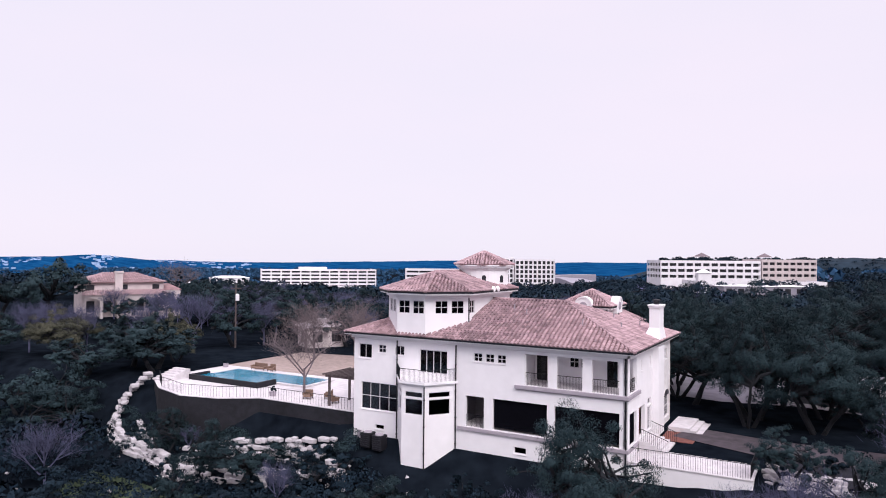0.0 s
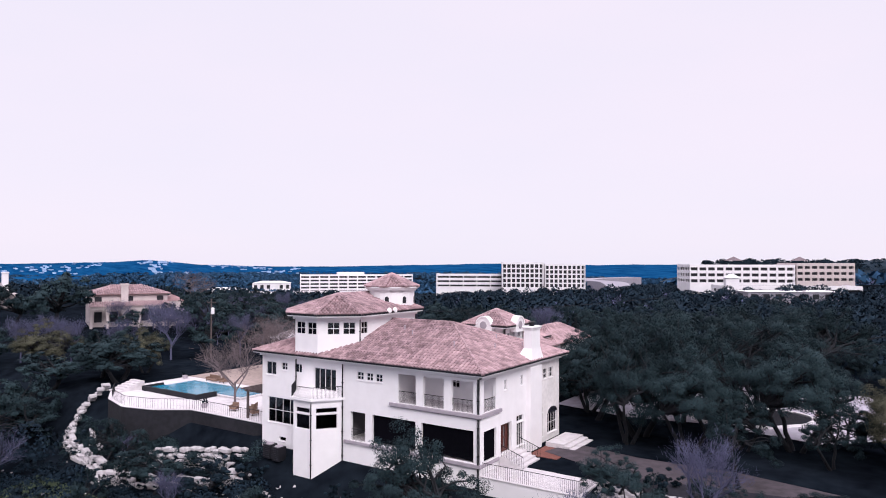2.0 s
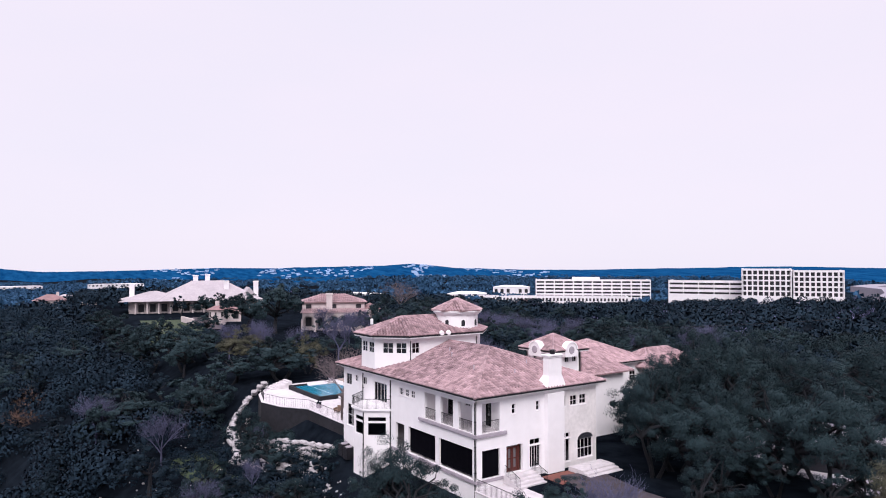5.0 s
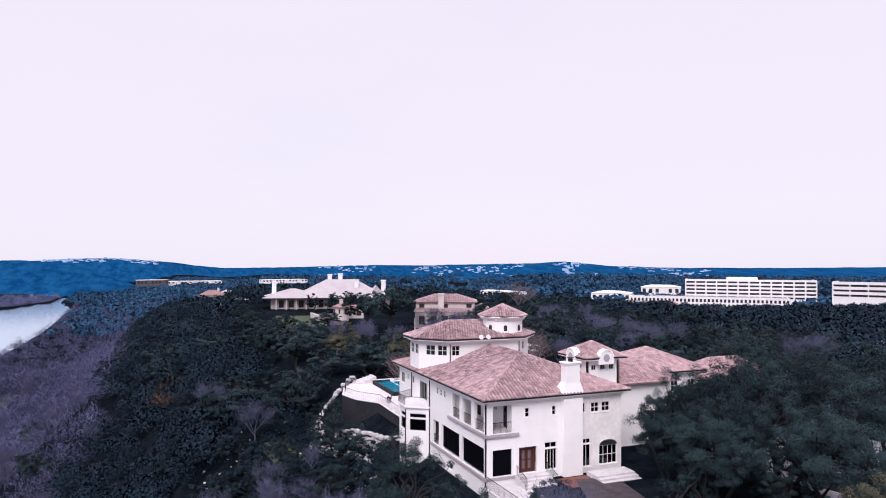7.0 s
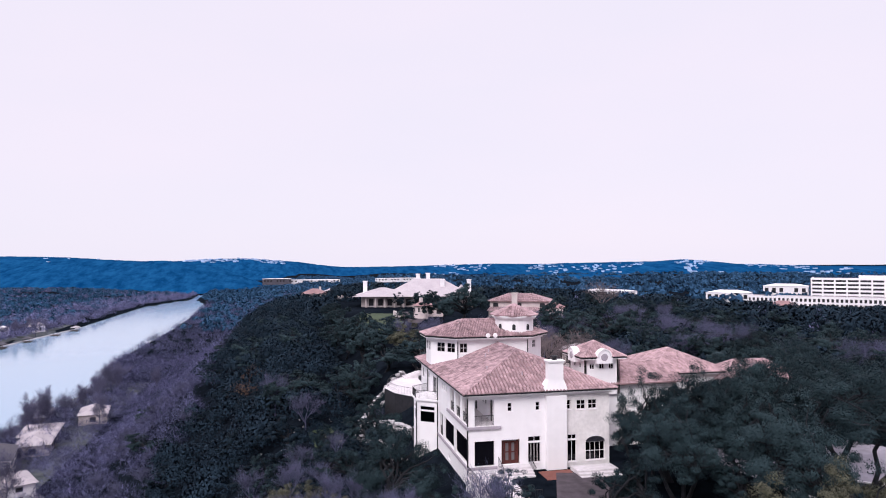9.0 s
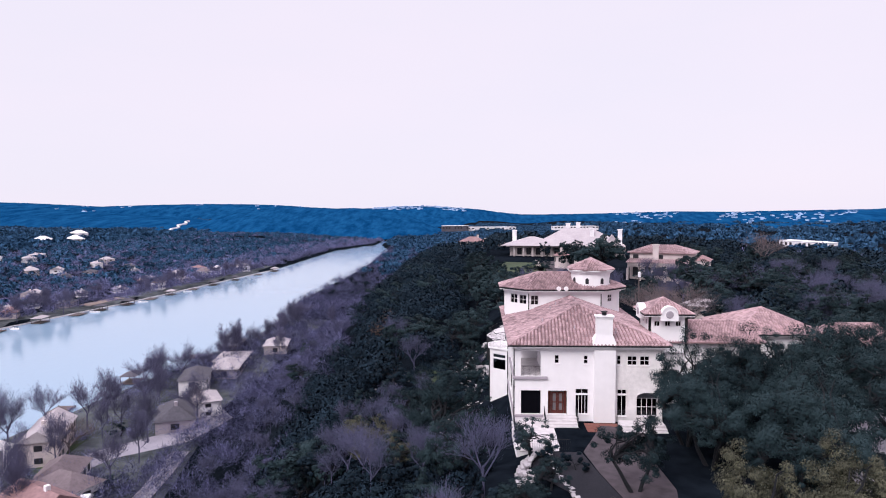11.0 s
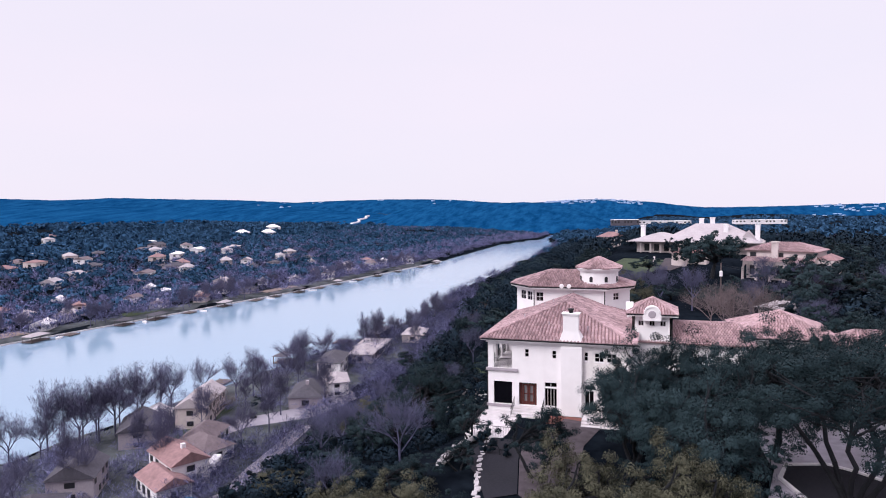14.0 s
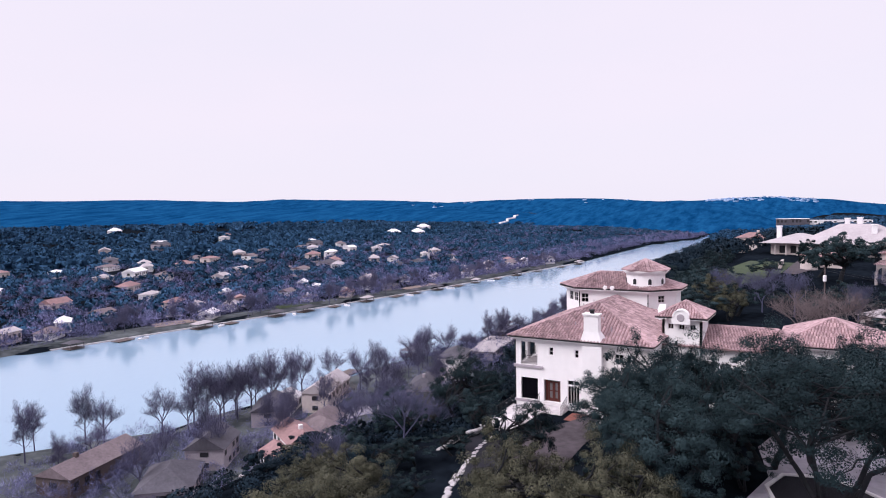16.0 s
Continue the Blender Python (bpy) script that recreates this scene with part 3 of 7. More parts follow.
# loggia back walls; lower ones and the rooms behind are coloured shade-dark
hi_back = [(0.15, FLOOR2, 1.1, 6.0), (3.0, 5.0, 3.8, 5.95), (3.95, 5.0, 4.75, 5.95), (6.1, FLOOR2, 6.95, 6.0)]
HB = Matrix.Translation((-8.5, 2.9, 0))
part("loggia_wall", place(wall_grid(8.19, FLOOR2, 6.5, hi_back, 0.2), HB), STUCCO, house)
part("loggia_wall", boxes((-8.8, 0.31, FLOOR2, -8.51, 3.1, 6.5)), STUCCO, house)
for k, o in enumerate(hi_back):
    window(house, HB, *o, 1 if k in (0, 3) else 2, 1 if k in (0, 3) else 2, "glazed_door" if k in (0, 3) else "window", deep=0.06)
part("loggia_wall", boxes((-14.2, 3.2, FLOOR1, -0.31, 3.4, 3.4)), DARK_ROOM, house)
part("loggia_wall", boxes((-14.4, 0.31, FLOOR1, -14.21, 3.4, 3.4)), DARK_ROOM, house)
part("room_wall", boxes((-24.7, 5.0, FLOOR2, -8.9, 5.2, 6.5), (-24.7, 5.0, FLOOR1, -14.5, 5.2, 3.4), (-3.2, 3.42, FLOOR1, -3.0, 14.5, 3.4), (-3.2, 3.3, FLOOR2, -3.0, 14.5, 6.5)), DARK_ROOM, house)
for x0, x1 in ((-10.94, -6.36), (-5.64, -0.66)):
    part("screen", boxes((x0, 0.18, 0.0, x1, 0.19, 2.34)), SCREEN, house, "dark insect screen")
part("screen", boxes((-0.19, 0.66, FLOOR1 + 0.06, -0.18, 2.6, 2.22)), SCREEN, house, "dark insect screen")
# balcony slab edge and ledges
part("balcony_edge", boxes((-9.0, -0.2, 3.42, 0.2, -0.002, 3.70), (-8.9, -0.13, 3.34, 0.13, -0.002, 3.42), (0.002, -0.002, 3.42, 0.2, 3.3, 3.70), bevel=0.015), TRIM, house, "grey moulded balcony edge")
part("ledge", boxes((-14.2, -0.16, -0.52, 0.12, -0.002, FLOOR1 - 0.03), (0.002, -0.002, -0.52, 0.12, 3.0, FLOOR1 - 0.03), bevel=0.012), TRIM, house, "grey moulded ledge")
for x0, _, x1, _ in loggia_hi:
    railing(house, [(x0 + 0.02, 0.15, FLOOR2), (x1 - 0.02, 0.15, FLOOR2)])
railing(house, [(-0.15, 0.64, FLOOR2), (-0.15, 2.6, FLOOR2)])
railing(house, [(-13.48, 0.15, FLOOR1), (-11.82, 0.15, FLOOR1)])

# bay with balcony on top
bay = [(-20.2, -0.002), (-18.45, -2.2), (-16.2, -2.2), (-14.5, -0.002)]
for (x0, y0), (x1, y1) in zip(bay, bay[1:]):
    length = math.hypot(x1 - x0, y1 - y0)
    m = pose(x0, y0, 0, 0, 0, math.degrees(math.atan2(y1 - y0, x1 - x0)))
    u0, u1 = (0.3, length - 0.22) if abs(y1 - y0) < 0.1 else (length / 2 - 1.0, length / 2 + 0.95)
    holes = [(u0, 0.7, u1, 2.02), (u0, 2.14, u1, 2.62)]
    part("bay_wall", place(wall_grid(length, BASE, 3.28, holes, 0.25), m), STUCCO, house)
    for h in holes:
        window(house, m, *h, 1, 1, deep=0.08)
bm = bmesh.new()
prism(bm, [(-20.45, -0.004), (-18.6, -2.45), (-16.05, -2.45), (-14.25, -0.004)][::1], 3.28, 3.5)
prism(bm, [(-20.3, -0.004), (-18.5, -2.3), (-16.15, -2.3), (-14.4, -0.004)], 3.16, 3.275)
part("bay_balcony", bm, STUCCO, house, "white balcony slab over the bay")
railing(house, [(-20.3, -0.1, 3.5), (-18.55, -2.35, 3.5), (-16.1, -2.35, 3.5), (-14.4, -0.1, 3.5)], 1.0)
downpipe(house, -16.18, -2.28, -5.6, 3.1)
downpipe(house, -14.42, -0.08, -5.0, 6.7)
downpipe(house, -20.35, -0.08, -5.0, 6.7)
downpipe(house, -0.12, -0.08, -5.0, 3.3)
downpipe(house, -0.12, -0.08, 3.75, 6.7)

# eaves, soffit, main hip roof
EX0, EX1, EY0, EY1 = -25.8, 0.72, -0.72, 15.6
part("soffit", boxes((EX0 + 0.05, EY0 + 0.05, 6.79, EX1 - 0.05, EY1 - 0.05, 6.87)), STUCCO, house)
part("cornice", boxes((WEST - 0.2, -0.2, 6.5, 0.2, -0.004, 6.785), (0.004, -0.2, 6.5, 0.2, 15.1, 6.785), bevel=0.02), STUCCO, house)
part("gutter", boxes((EX0, EY0 - 0.02, 6.87, EX1 + 0.02, EY0 + 0.13, 7.01), (EX1 - 0.13, EY0 + 0.13, 6.87, EX1 + 0.02, EY1, 7.01), (EX0, EY1 - 0.13, 6.87, EX1 - 0.13, EY1, 7.01), (EX0, EY0 + 0.13, 6.87, EX0 + 0.13, EY1 - 0.13, 7.01), bevel=0.02), BLACK, house)
RY, RZ = (EY0 + EY1) / 2, 10.05
half = RY - EY0
RX0, RX1 = EX0 + half, EX1 - half
A, B, C, D = (EX0, EY0, EAVE), (EX1, EY0, EAVE), (EX1, EY1, EAVE), (EX0, EY1, EAVE)
R0, R1 = (RX0, RY, RZ), (RX1, RY, RZ)
bm = bmesh.new()
va = [bm.verts.new((x, y, z - 0.06)) for x, y, z in (A, B, C, D, R0, R1)]
for f in ((0, 1, 5, 4), (1, 2, 5), (2, 3, 4, 5), (3, 0, 4), (3, 2, 1, 0)):
    bm.faces.new([va[i] for i in f])
part("roof_deck", bm, FAR_TILE, house)
tiled_roof("roof", [(A, B, R1, R0), (B, C, R1, R1), (C, D, R0, R1), (D, A, R0, R0)], house, TILE, "weathered pink clay barrel tile hip roof")
bm = bmesh.new()
for p, q in ((A, R0), (B, R1), (C, R1), (D, R0), (R0, R1)):
    ridge_caps(bm, p, q)
part("ridge_tiles", bm, TILE, house)
for x, y in ((-4.5, 3.2), (-10.0, 4.6), (-2.2, 6.3), (-3.6, 9.0), (-11.5, 5.4), (-1.7, 10.5)):
    z = EAVE + (RZ - EAVE) / half * min(y - EY0, EX1 - x, EY1 - y)
    bm = tube(bmesh.new(), (x, y, z - 0.1), (x, y, z + 0.42), 0.05, 0.05, 8)
    tube(bm, (x, y, z + 0.40), (x, y, z + 0.46), 0.08, 0.08, 8)
    part("roof_vent", bm, TRIM, house)

# chimney
bm = boxes((0.002, 7.95, BASE, 0.5, 10.1, 6.5), bevel=0.02)
box(bm, -0.35, 8.15, 6.9, 0.5, 9.75, 9.75, bevel=0.02)
flare = [bm.verts.new(p) for p in ((-0.7, 7.75, 7.35), (0.66, 7.75, 6.9), (0.66, 10.2, 6.9), (-0.7, 10.2, 7.35), (-0.36, 8.13, 8.1), (0.52, 8.13, 8.1), (0.52, 9.77, 8.1), (-0.36, 9.77, 8.1))]
for f in ((0, 1, 5, 4), (1, 2, 6, 5), (2, 3, 7, 6), (3, 0, 4, 7)):
    bm.faces.new([flare[i] for i in f])
chimney = part("chimney", bm, STUCCO, house, "white stucco chimney with flared base")
part("chimney_cap", boxes((-0.42, 8.08, 9.75, 0.57, 9.82, 9.88), (-0.48, 8.02, 9.88, 0.63, 9.88, 10.02), bevel=0.02), STUCCO, chimney)
bm = tube(bmesh.new(), (0.07, 8.95, 10.02), (0.07, 8.95, 10.3), 0.24, 0.24, 10)
tube(bm, (0.07, 8.95, 10.36), (0.07, 8.95, 10.44), 0.36, 0.3, 10)
for k in range(4):
    a = k * math.pi / 2
    tube(bm, (0.07 + 0.2 * math.cos(a), 8.95 + 0.2 * math.sin(a), 10.3), (0.07 + 0.2 * math.cos(a), 8.95 + 0.2 * math.sin(a), 10.37), 0.02, 0.02, 4)
part("chimney_pot", bm, BLACK, chimney, "black metal chimney pot")


def octagon(x0, y0, x1, y1, c):
    return [(x0 + c, y0), (x1 - c, y0), (x1, y0 + c), (x1, y1 - c), (x1 - c, y1), (x0 + c, y1), (x0, y1 - c), (x0, y0 + c)]


def tower_walls(pts, z0, z1, thick, holes_by_side, mat, wind):
    n = len(pts)
    for k in range(n):
        (x0, y0), (x1, y1) = pts[k], pts[(k + 1) % n]
        length = math.hypot(x1 - x0, y1 - y0)
        m = pose(x0, y0, 0, 0, 0, math.degrees(math.atan2(y1 - y0, x1 - x0)))
        holes = holes_by_side.get(k, [])
        part("tower_wall", place(wall_grid(length, z0, z1, holes, thick), m), mat, house)
        for h in holes:
            window(house, m, *h, *wind, deep=0.07)


def pyramid(pts, z0, apex_pts, z1):
    """Slopes of a roof over an outline, each rising to the nearest of the top points."""
    out = []
    n = len(pts)
    for k in range(n):
        a, b = pts[k], pts[(k + 1) % n]
        near = lambda p: min(apex_pts, key=lambda t: (t[0] - p[0]) ** 2 + (t[1] - p[1]) ** 2)
        c, d = near(b), near(a)
        out.append(((*a, z0), (*b, z0), (*c, z1), (*d, z1)))
    return out


def small_roof(name, pts, z0, tops, z1, mat, parent, label="", pitch=0.3, course=0.42):
    slopes = pyramid(pts, z0, tops, z1)
    bm = bmesh.new()
    for s in slopes:
        p = [bm.verts.new((v[0], v[1], v[2] - 0.05)) for v in (s if s[2] != s[3] else s[:3])]
        bm.faces.new(p)
    part("roof_deck", bm, FAR_TILE, parent)
    ob = tiled_roof(name, slopes, parent, mat, label, pitch=pitch, course=course)
    bm = bmesh.new()
    for s in slopes:
        ridge_caps(bm, s[1], s[2])
    for p, q in zip(tops, tops[1:]):
        ridge_caps(bm, (*p, z1), (*q, z1))
    part("ridge_tiles", bm, mat, parent)
    return ob


# main tower
tower = octagon(-23.0, -0.28, -14.6, 14.0, 2.75)
pair = lambda L: [(L / 2 - 1.3, 8.95, L / 2 - 0.15, 10.1), (L / 2 + 0.15, 8.95, L / 2 + 1.3, 10.1)]
L1, L2 = 8.4 - 5.5, 2.75 * math.sqrt(2)
tower_walls(tower, 7.0, 10.72, 0.25, {0: pair(L1), 1: pair(L2 + 0.5), 2: [(0.25, 8.95, 1.2, 10.1)], 7: pair(L2), 3: [(1.4, 9.2, 2.3, 10.1)]}, STUCCO, (2, 2))
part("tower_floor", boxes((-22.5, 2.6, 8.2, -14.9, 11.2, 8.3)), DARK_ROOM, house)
eave_pts = octagon(-23.75, -1.05, -13.85, 14.75, 3.05)
part("soffit", prism(bmesh.new(), octagon(-23.7, -1.0, -13.9, 14.7, 3.05), 10.62, 10.74), STUCCO, house)
part("cornice", prism(bmesh.new(), octagon(-23.2, -0.48, -14.4, 14.2, 2.83), 10.35, 10.61), STUCCO, house)
part("gutter", prism(bmesh.new(), eave_pts, 10.74, 10.9), BLACK, house)
small_roof("roof", eave_pts, 10.9, [(-18.8, 3.9), (-18.8, 10.0)], 12.55, TILE, house, "weathered clay tile tower roof")
downpipe(house, -14.55, 2.47, 8.2, 10.6)
downpipe(house, -14.52, 11.25, 8.2, 10.6)

# round lantern on the tower


def ring_pts(cx, cy, r, n=16):
    return [(cx + r * math.cos(math.tau * (k + 0.5) / n), cy + r * math.sin(math.tau * (k + 0.5) / n)) for k in range(n)]


LX, LY = -17.0, 10.35
part("lantern_wall", prism(bmesh.new(), ring_pts(LX, LY, 2.38, 24), 10.9, 13.0), STUCCO, house, "round white lantern drum", smooth=False)
part("lantern_eave", prism(prism(prism(bmesh.new(), ring_pts(LX, LY, 2.55, 24), 12.75, 12.9), ring_pts(LX, LY, 2.72, 24), 12.9, 13.05), ring_pts(LX, LY, 2.85, 24), 13.05, 13.18), STUCCO, house)
oct8 = ring_pts(LX, LY, 3.02, 8)
small_roof("roof", oct8, 13.2, [(LX, LY)], 14.5, TILE, house, "clay tile lantern roof", 0.28, 0.36)
for k in range(8):
    a = radians(-64 + 45 * k)
    m = pose(LX + 2.40 * math.cos(a), LY + 2.40 * math.sin(a), 0, 0, 0, math.degrees(a) + 90)
    bm = bmesh.new()
    outline = [(-0.2, 11.5), (0.2, 11.5), (0.2, 12.0)] + [(0.2 * math.cos(radians(t)), 12.0 + 0.2 * math.sin(radians(t))) for t in range(20, 180, 20)] + [(-0.2, 12.0)]
    fr = [bm.verts.new((u, -0.02, z)) for u, z in outline]
    bk = [bm.verts.new((u, 0.12, z)) for u, z in outline]
    bm.faces.new(fr)
    for i in range(len(fr)):
        bm.faces.new((fr[i], bk[i], bk[(i + 1) % len(fr)], fr[(i + 1) % len(fr)]))
    part("arched_window", place(bm, m), FRAME, house, "small dark arched window")

# second turret with arched parapets
tur = [(-10.2, 14.95), (-6.0, 14.95), (-6.0, 19.0), (-10.2, 19.0)]
tower_walls(tur, 5.0, 9.05, 0.2, {0: [(1.0, 7.85, 1.6, 8.45), (2.5, 7.85, 3.1, 8.45)], 1: [(0.55, 7.85, 1.15, 8.45), (1.7, 7.85, 2.3, 8.45), (2.85, 7.85, 3.45, 8.45)]}, STUCCO, (2, 1))
teave = [(-10.8, 14.3), (-5.35, 14.3), (-5.35, 19.65), (-10.8, 19.65)]
part("soffit", prism(bmesh.new(), teave, 9.0, 9.12), STUCCO, house)
part("gutter", prism(bmesh.new(), [(-10.86, 14.24), (-5.29, 14.24), (-5.29, 19.71), (-10.86, 19.71)], 9.12, 9.25), BLACK, house)
small_roof("roof", teave, 9.25, [(-8.08, 16.97)], 10.75, TILE, house, "clay tile turret roof", 0.28, 0.38)


def arch_parapet(m):
    """A scrolled round-headed parapet with a medallion, breaking through the eave."""
    bm = bmesh.new()
    outline = [(-0.95, 8.55), (0.95, 8.55), (0.95, 9.2), (0.72, 9.3)] + [(0.72 * math.cos(radians(t)), 9.3 + 0.72 * math.sin(radians(t))) for t in range(15, 180, 15)] + [(-0.72, 9.3), (-0.95, 9.2)]
    fr = [bm.verts.new((u, -0.18, z)) for u, z in outline]
    bk = [bm.verts.new((u, 0.5, z)) for u, z in outline]
    bm.faces.new(fr)
    bm.faces.new(bk[::-1])
    for i in range(len(fr)):
        bm.faces.new((fr[i], bk[i], bk[(i + 1) % len(fr)], fr[(i + 1) % len(fr)]))
    par = part("arched_parapet", place(bm, m), STUCCO, house, "round-headed white parapet")
    bm = bmesh.new()
    rim = [(0.9, 0), (0.72, 0)]
    prev = None
    for t in range(0, 181, 12):
        a = radians(t)
        ring = [bm.verts.new((r * math.cos(a), y, 9.3 + r * math.sin(a))) for r, y in ((0.74, -0.26), (0.88, -0.26), (0.88, 0.5), (0.74, 0.5))]
        if prev:
            for k in range(4):
                bm.faces.new((prev[k], prev[(k + 1) % 4], ring[(k + 1) % 4], ring[k]))
        prev = ring
    part("moulding", place(bm, m), STUCCO, par)
    bm = tube(bmesh.new(), (0, -0.24, 9.25), (0, -0.17, 9.25), 0.36, 0.42, 20)
    part("medallion", place(bm, m), TRIM, par, "round plaster medallion")


arch_parapet(pose(-8.1, 14.4, 0))
arch_parapet(pose(-5.45, 16.97, 0, 0, 0, 90))
downpipe(house, -10.15, 14.9, 7.5, 9.0, 0.045)
downpipe(house, -5.94, 14.9, 5.0, 9.0, 0.045)
downpipe(house, -5.94, 19.05, 5.0, 9.0, 0.045)
# scroll ornament above the tower eave
for dy in (-0.75, 0.75):
    bm = tube(bmesh.new(), (-13.95, 6.5 + dy * 0.6, 11.0), (-13.78, 6.5 + dy * 0.6, 11.0), 0.3, 0.24, 14)
    part("scroll", bm, STUCCO, house, "white scroll ornament")

# north wing and garage pavilion
part("wing_wall", boxes((-14.5, 14.902, BASE, -6.4, 26.4, 5.9)), STUCCO, house)
small_roof("roof", [(-15.2, 14.6), (-5.7, 14.6), (-5.7, 27.5), (-15.2, 27.5)], 6.1, [(-10.4, 17.0), (-10.4, 26.0)], 7.8, TILE, house, "clay tile wing roof")
bm = boxes((-21.6, 26.4, -3, -11.2, 36.0, 5.9))
part("garage_wall", bm, STUCCO, house)
part("soffit", boxes((-22.2, 25.8, 5.9, -10.6, 36.6, 6.0)), STUCCO, house)
part("gutter", boxes((-22.26, 25.74, 6.0, -10.54, 36.66, 6.12)), BLACK, house)
small_roof("roof", [(-22.2, 25.8), (-10.6, 25.8), (-10.6, 36.6), (-22.2, 36.6)], 6.12, [(-16.4, 31.1)], 8.5, TILE, house, "clay tile pavilion roof")
GM = pose(-11.2, 0, 0, 0, 0, 90)
for y0 in (28.0, 30.6, 33.2):
    window(house, GM @ Matrix.Translation((0, -0.2, 0)), y0, 3.6, y0 + 1.1, 5.0, 2, 2, deep=0.14)
small_roof("roof", [(-16.0, 34.5), (-9.0, 34.5), (-9.0, 46.0), (-16.0, 46.0)], 5.2, [(-12.5, 38.0), (-12.5, 42.5)], 7.2, TILE, house)
part("garage_wall", boxes((-15.4, 36.602, -3, -9.6, 45.4, 5.1)), STUCCO, house)

# ---- trees ----
rng = np.random.default_rng(4)


def cards_mesh(name, corners, mats, normals=None):
    """A mesh from an array of n faces with k corners each; normals, one a face, round the shading over a clump."""
    n, k = corners.shape[:2]
    me = bpy.data.meshes.new(name)
    me.vertices.add(n * k)
    me.vertices.foreach_set("co", corners.reshape(-1).astype(np.float32))
    me.loops.add(n * k)
    me.loops.foreach_set("vertex_index", np.arange(n * k, dtype=np.int32))
    me.polygons.add(n)
    me.polygons.foreach_set("loop_start", np.arange(0, n * k, k, dtype=np.int32))
    for m in mats:
        me.materials.append(m)
    me.update(calc_edges=True)
    if normals is not None:
        nn = normals / (np.linalg.norm(normals, axis=1, keepdims=True) + 1e-9)
        me.polygons.foreach_set("use_smooth", [True] * n)
        me.normals_split_custom_set_from_vertices(np.repeat(nn, k, axis=0).tolist())
    return me


def unit(n):
    v = rng.normal(size=(n, 3))
    return v / np.linalg.norm(v, axis=1, keepdims=True)


def leaf_corners(p, out, size, long=1.5):
    """Small four-cornered leaf sprays at p, facing roughly along out."""
    n = len(p)
    f = out + 0.6 * unit(n)
    f /= np.linalg.norm(f, axis=1, keepdims=True)
    u = np.cross(f, unit(n))
    u /= np.linalg.norm(u, axis=1, keepdims=True) + 1e-9
    v = np.cross(f, u)
    s = size * rng.uniform(0.6, 1.4, (n, 1))
    bend = f * s * rng.uniform(-0.35, 0.35, (n, 1))
    return np.stack([p - u * s * long * 0.6, p + u * s * 0.4 - v * s * 0.65 + bend, p + u * s * 0.5 + v * s * 0.65], 1)


def crown_points(R, top, bottom, clumps, leaves):
    """Leaf points on boughs of small flattened clumps over an uneven dome, with the way outwards."""
    mid, tall = bottom + (top - bottom) * 0.42, (top - bottom) * 0.58
    boughs = max(7, clumps // 4)
    d = unit(boughs * 4)
    d = d[d[:, 2] > -0.6][:boughs]
    hub = d * rng.uniform(0.4, 0.82, (len(d), 1)) * np.array([R, R, tall]) + np.array([0, 0, mid])
    wide = R * rng.uniform(0.2, 0.36, (len(d), 1))
    of = rng.integers(0, len(d), clumps)
    c = hub[of] + unit(clumps) * wide[of] * rng.uniform(0.5, 1.0, (clumps, 1)) * np.array([1, 1, 0.6])
    cr = R * rng.uniform(0.08, 0.17, (clumps, 1))
    which = rng.integers(0, clumps, leaves)
    o = unit(leaves)
    o[:, 2] = np.abs(o[:, 2]) * rng.choice([1, 1, 1, -0.6], leaves)
    p = c[which] + o * cr[which] * rng.uniform(0.5, 1.05, (leaves, 1)) * np.array([1, 1, 0.7])
    whole = (p - np.array([0, 0, mid])) / np.array([R, R, tall])
    o = o + 0.7 * whole + np.array([0, 0, 0.25])
    return p, o, c


def limb(bm, pts, r0, r1, sides=6):
    for k in range(len(pts) - 1):
        f0, f1 = k / (len(pts) - 1), (k + 1) / (len(pts) - 1)
        tube(bm, pts[k], pts[k + 1], r0 + (r1 - r0) * f0, r0 + (r1 - r0) * f1, sides)


def bent(a, b, wob, steps=4):
    a, b = Vector(a), Vector(b)
    out = []
    for k in range(steps + 1):
        f = k / steps
        w = wob * math.sin(f * math.pi)
        out.append(a.lerp(b, f) + Vector((random.uniform(-w, w), random.uniform(-w, w), random.uniform(0, w))))
    return out


def leafy_tree(name, R, H, leaves, size, mat, label, category="tree", fork=0.28, stems=1, group="trees", low=0.3, clumps=60):
    """A trunk with limbs into every third clump and a crown of small leaf sprays. Built at the origin, standing at z = 0."""
    ob = thing(name, label, category, group=group)
    p, o, c = crown_points(R, H, H * low, clumps, leaves)
    bm = bmesh.new()
    tr = (0.035 * H + 0.03 * R) * (0.7 if stems > 4 else 0.85)
    for s in range(stems):
        a = s * 2.4 + 0.5
        foot = (0.5 * tr * math.cos(a) * (stems > 1), 0.5 * tr * math.sin(a) * (stems > 1), -0.5)
        top = Vector((R * 0.22 * math.cos(a) * (0.4 + min(stems, 2)), R * 0.22 * math.sin(a) * (0.4 + min(stems, 2)), H * fork * (1.0 + 0.35 * (stems > 1))))
        limb(bm, bent(foot, top, 0.15 * tr + (0.1 if stems < 5 else 0.45), 5), tr / stems ** 0.5, tr * 0.6 / stems ** 0.5, 8)
        mine = c[s::stems][:: 4 if leaves > 5000 else 10]
        for q in mine:
            limb(bm, bent(top, q, 0.12 * R), tr * (0.38 if stems < 5 else 0.2), 0.03, 5)
    part("trunk", bm, BARK, ob)
    crown = new("crown", cards_mesh("crown", leaf_corners(p, o, size), [mat], o))
    crown.parent = ob
    return ob


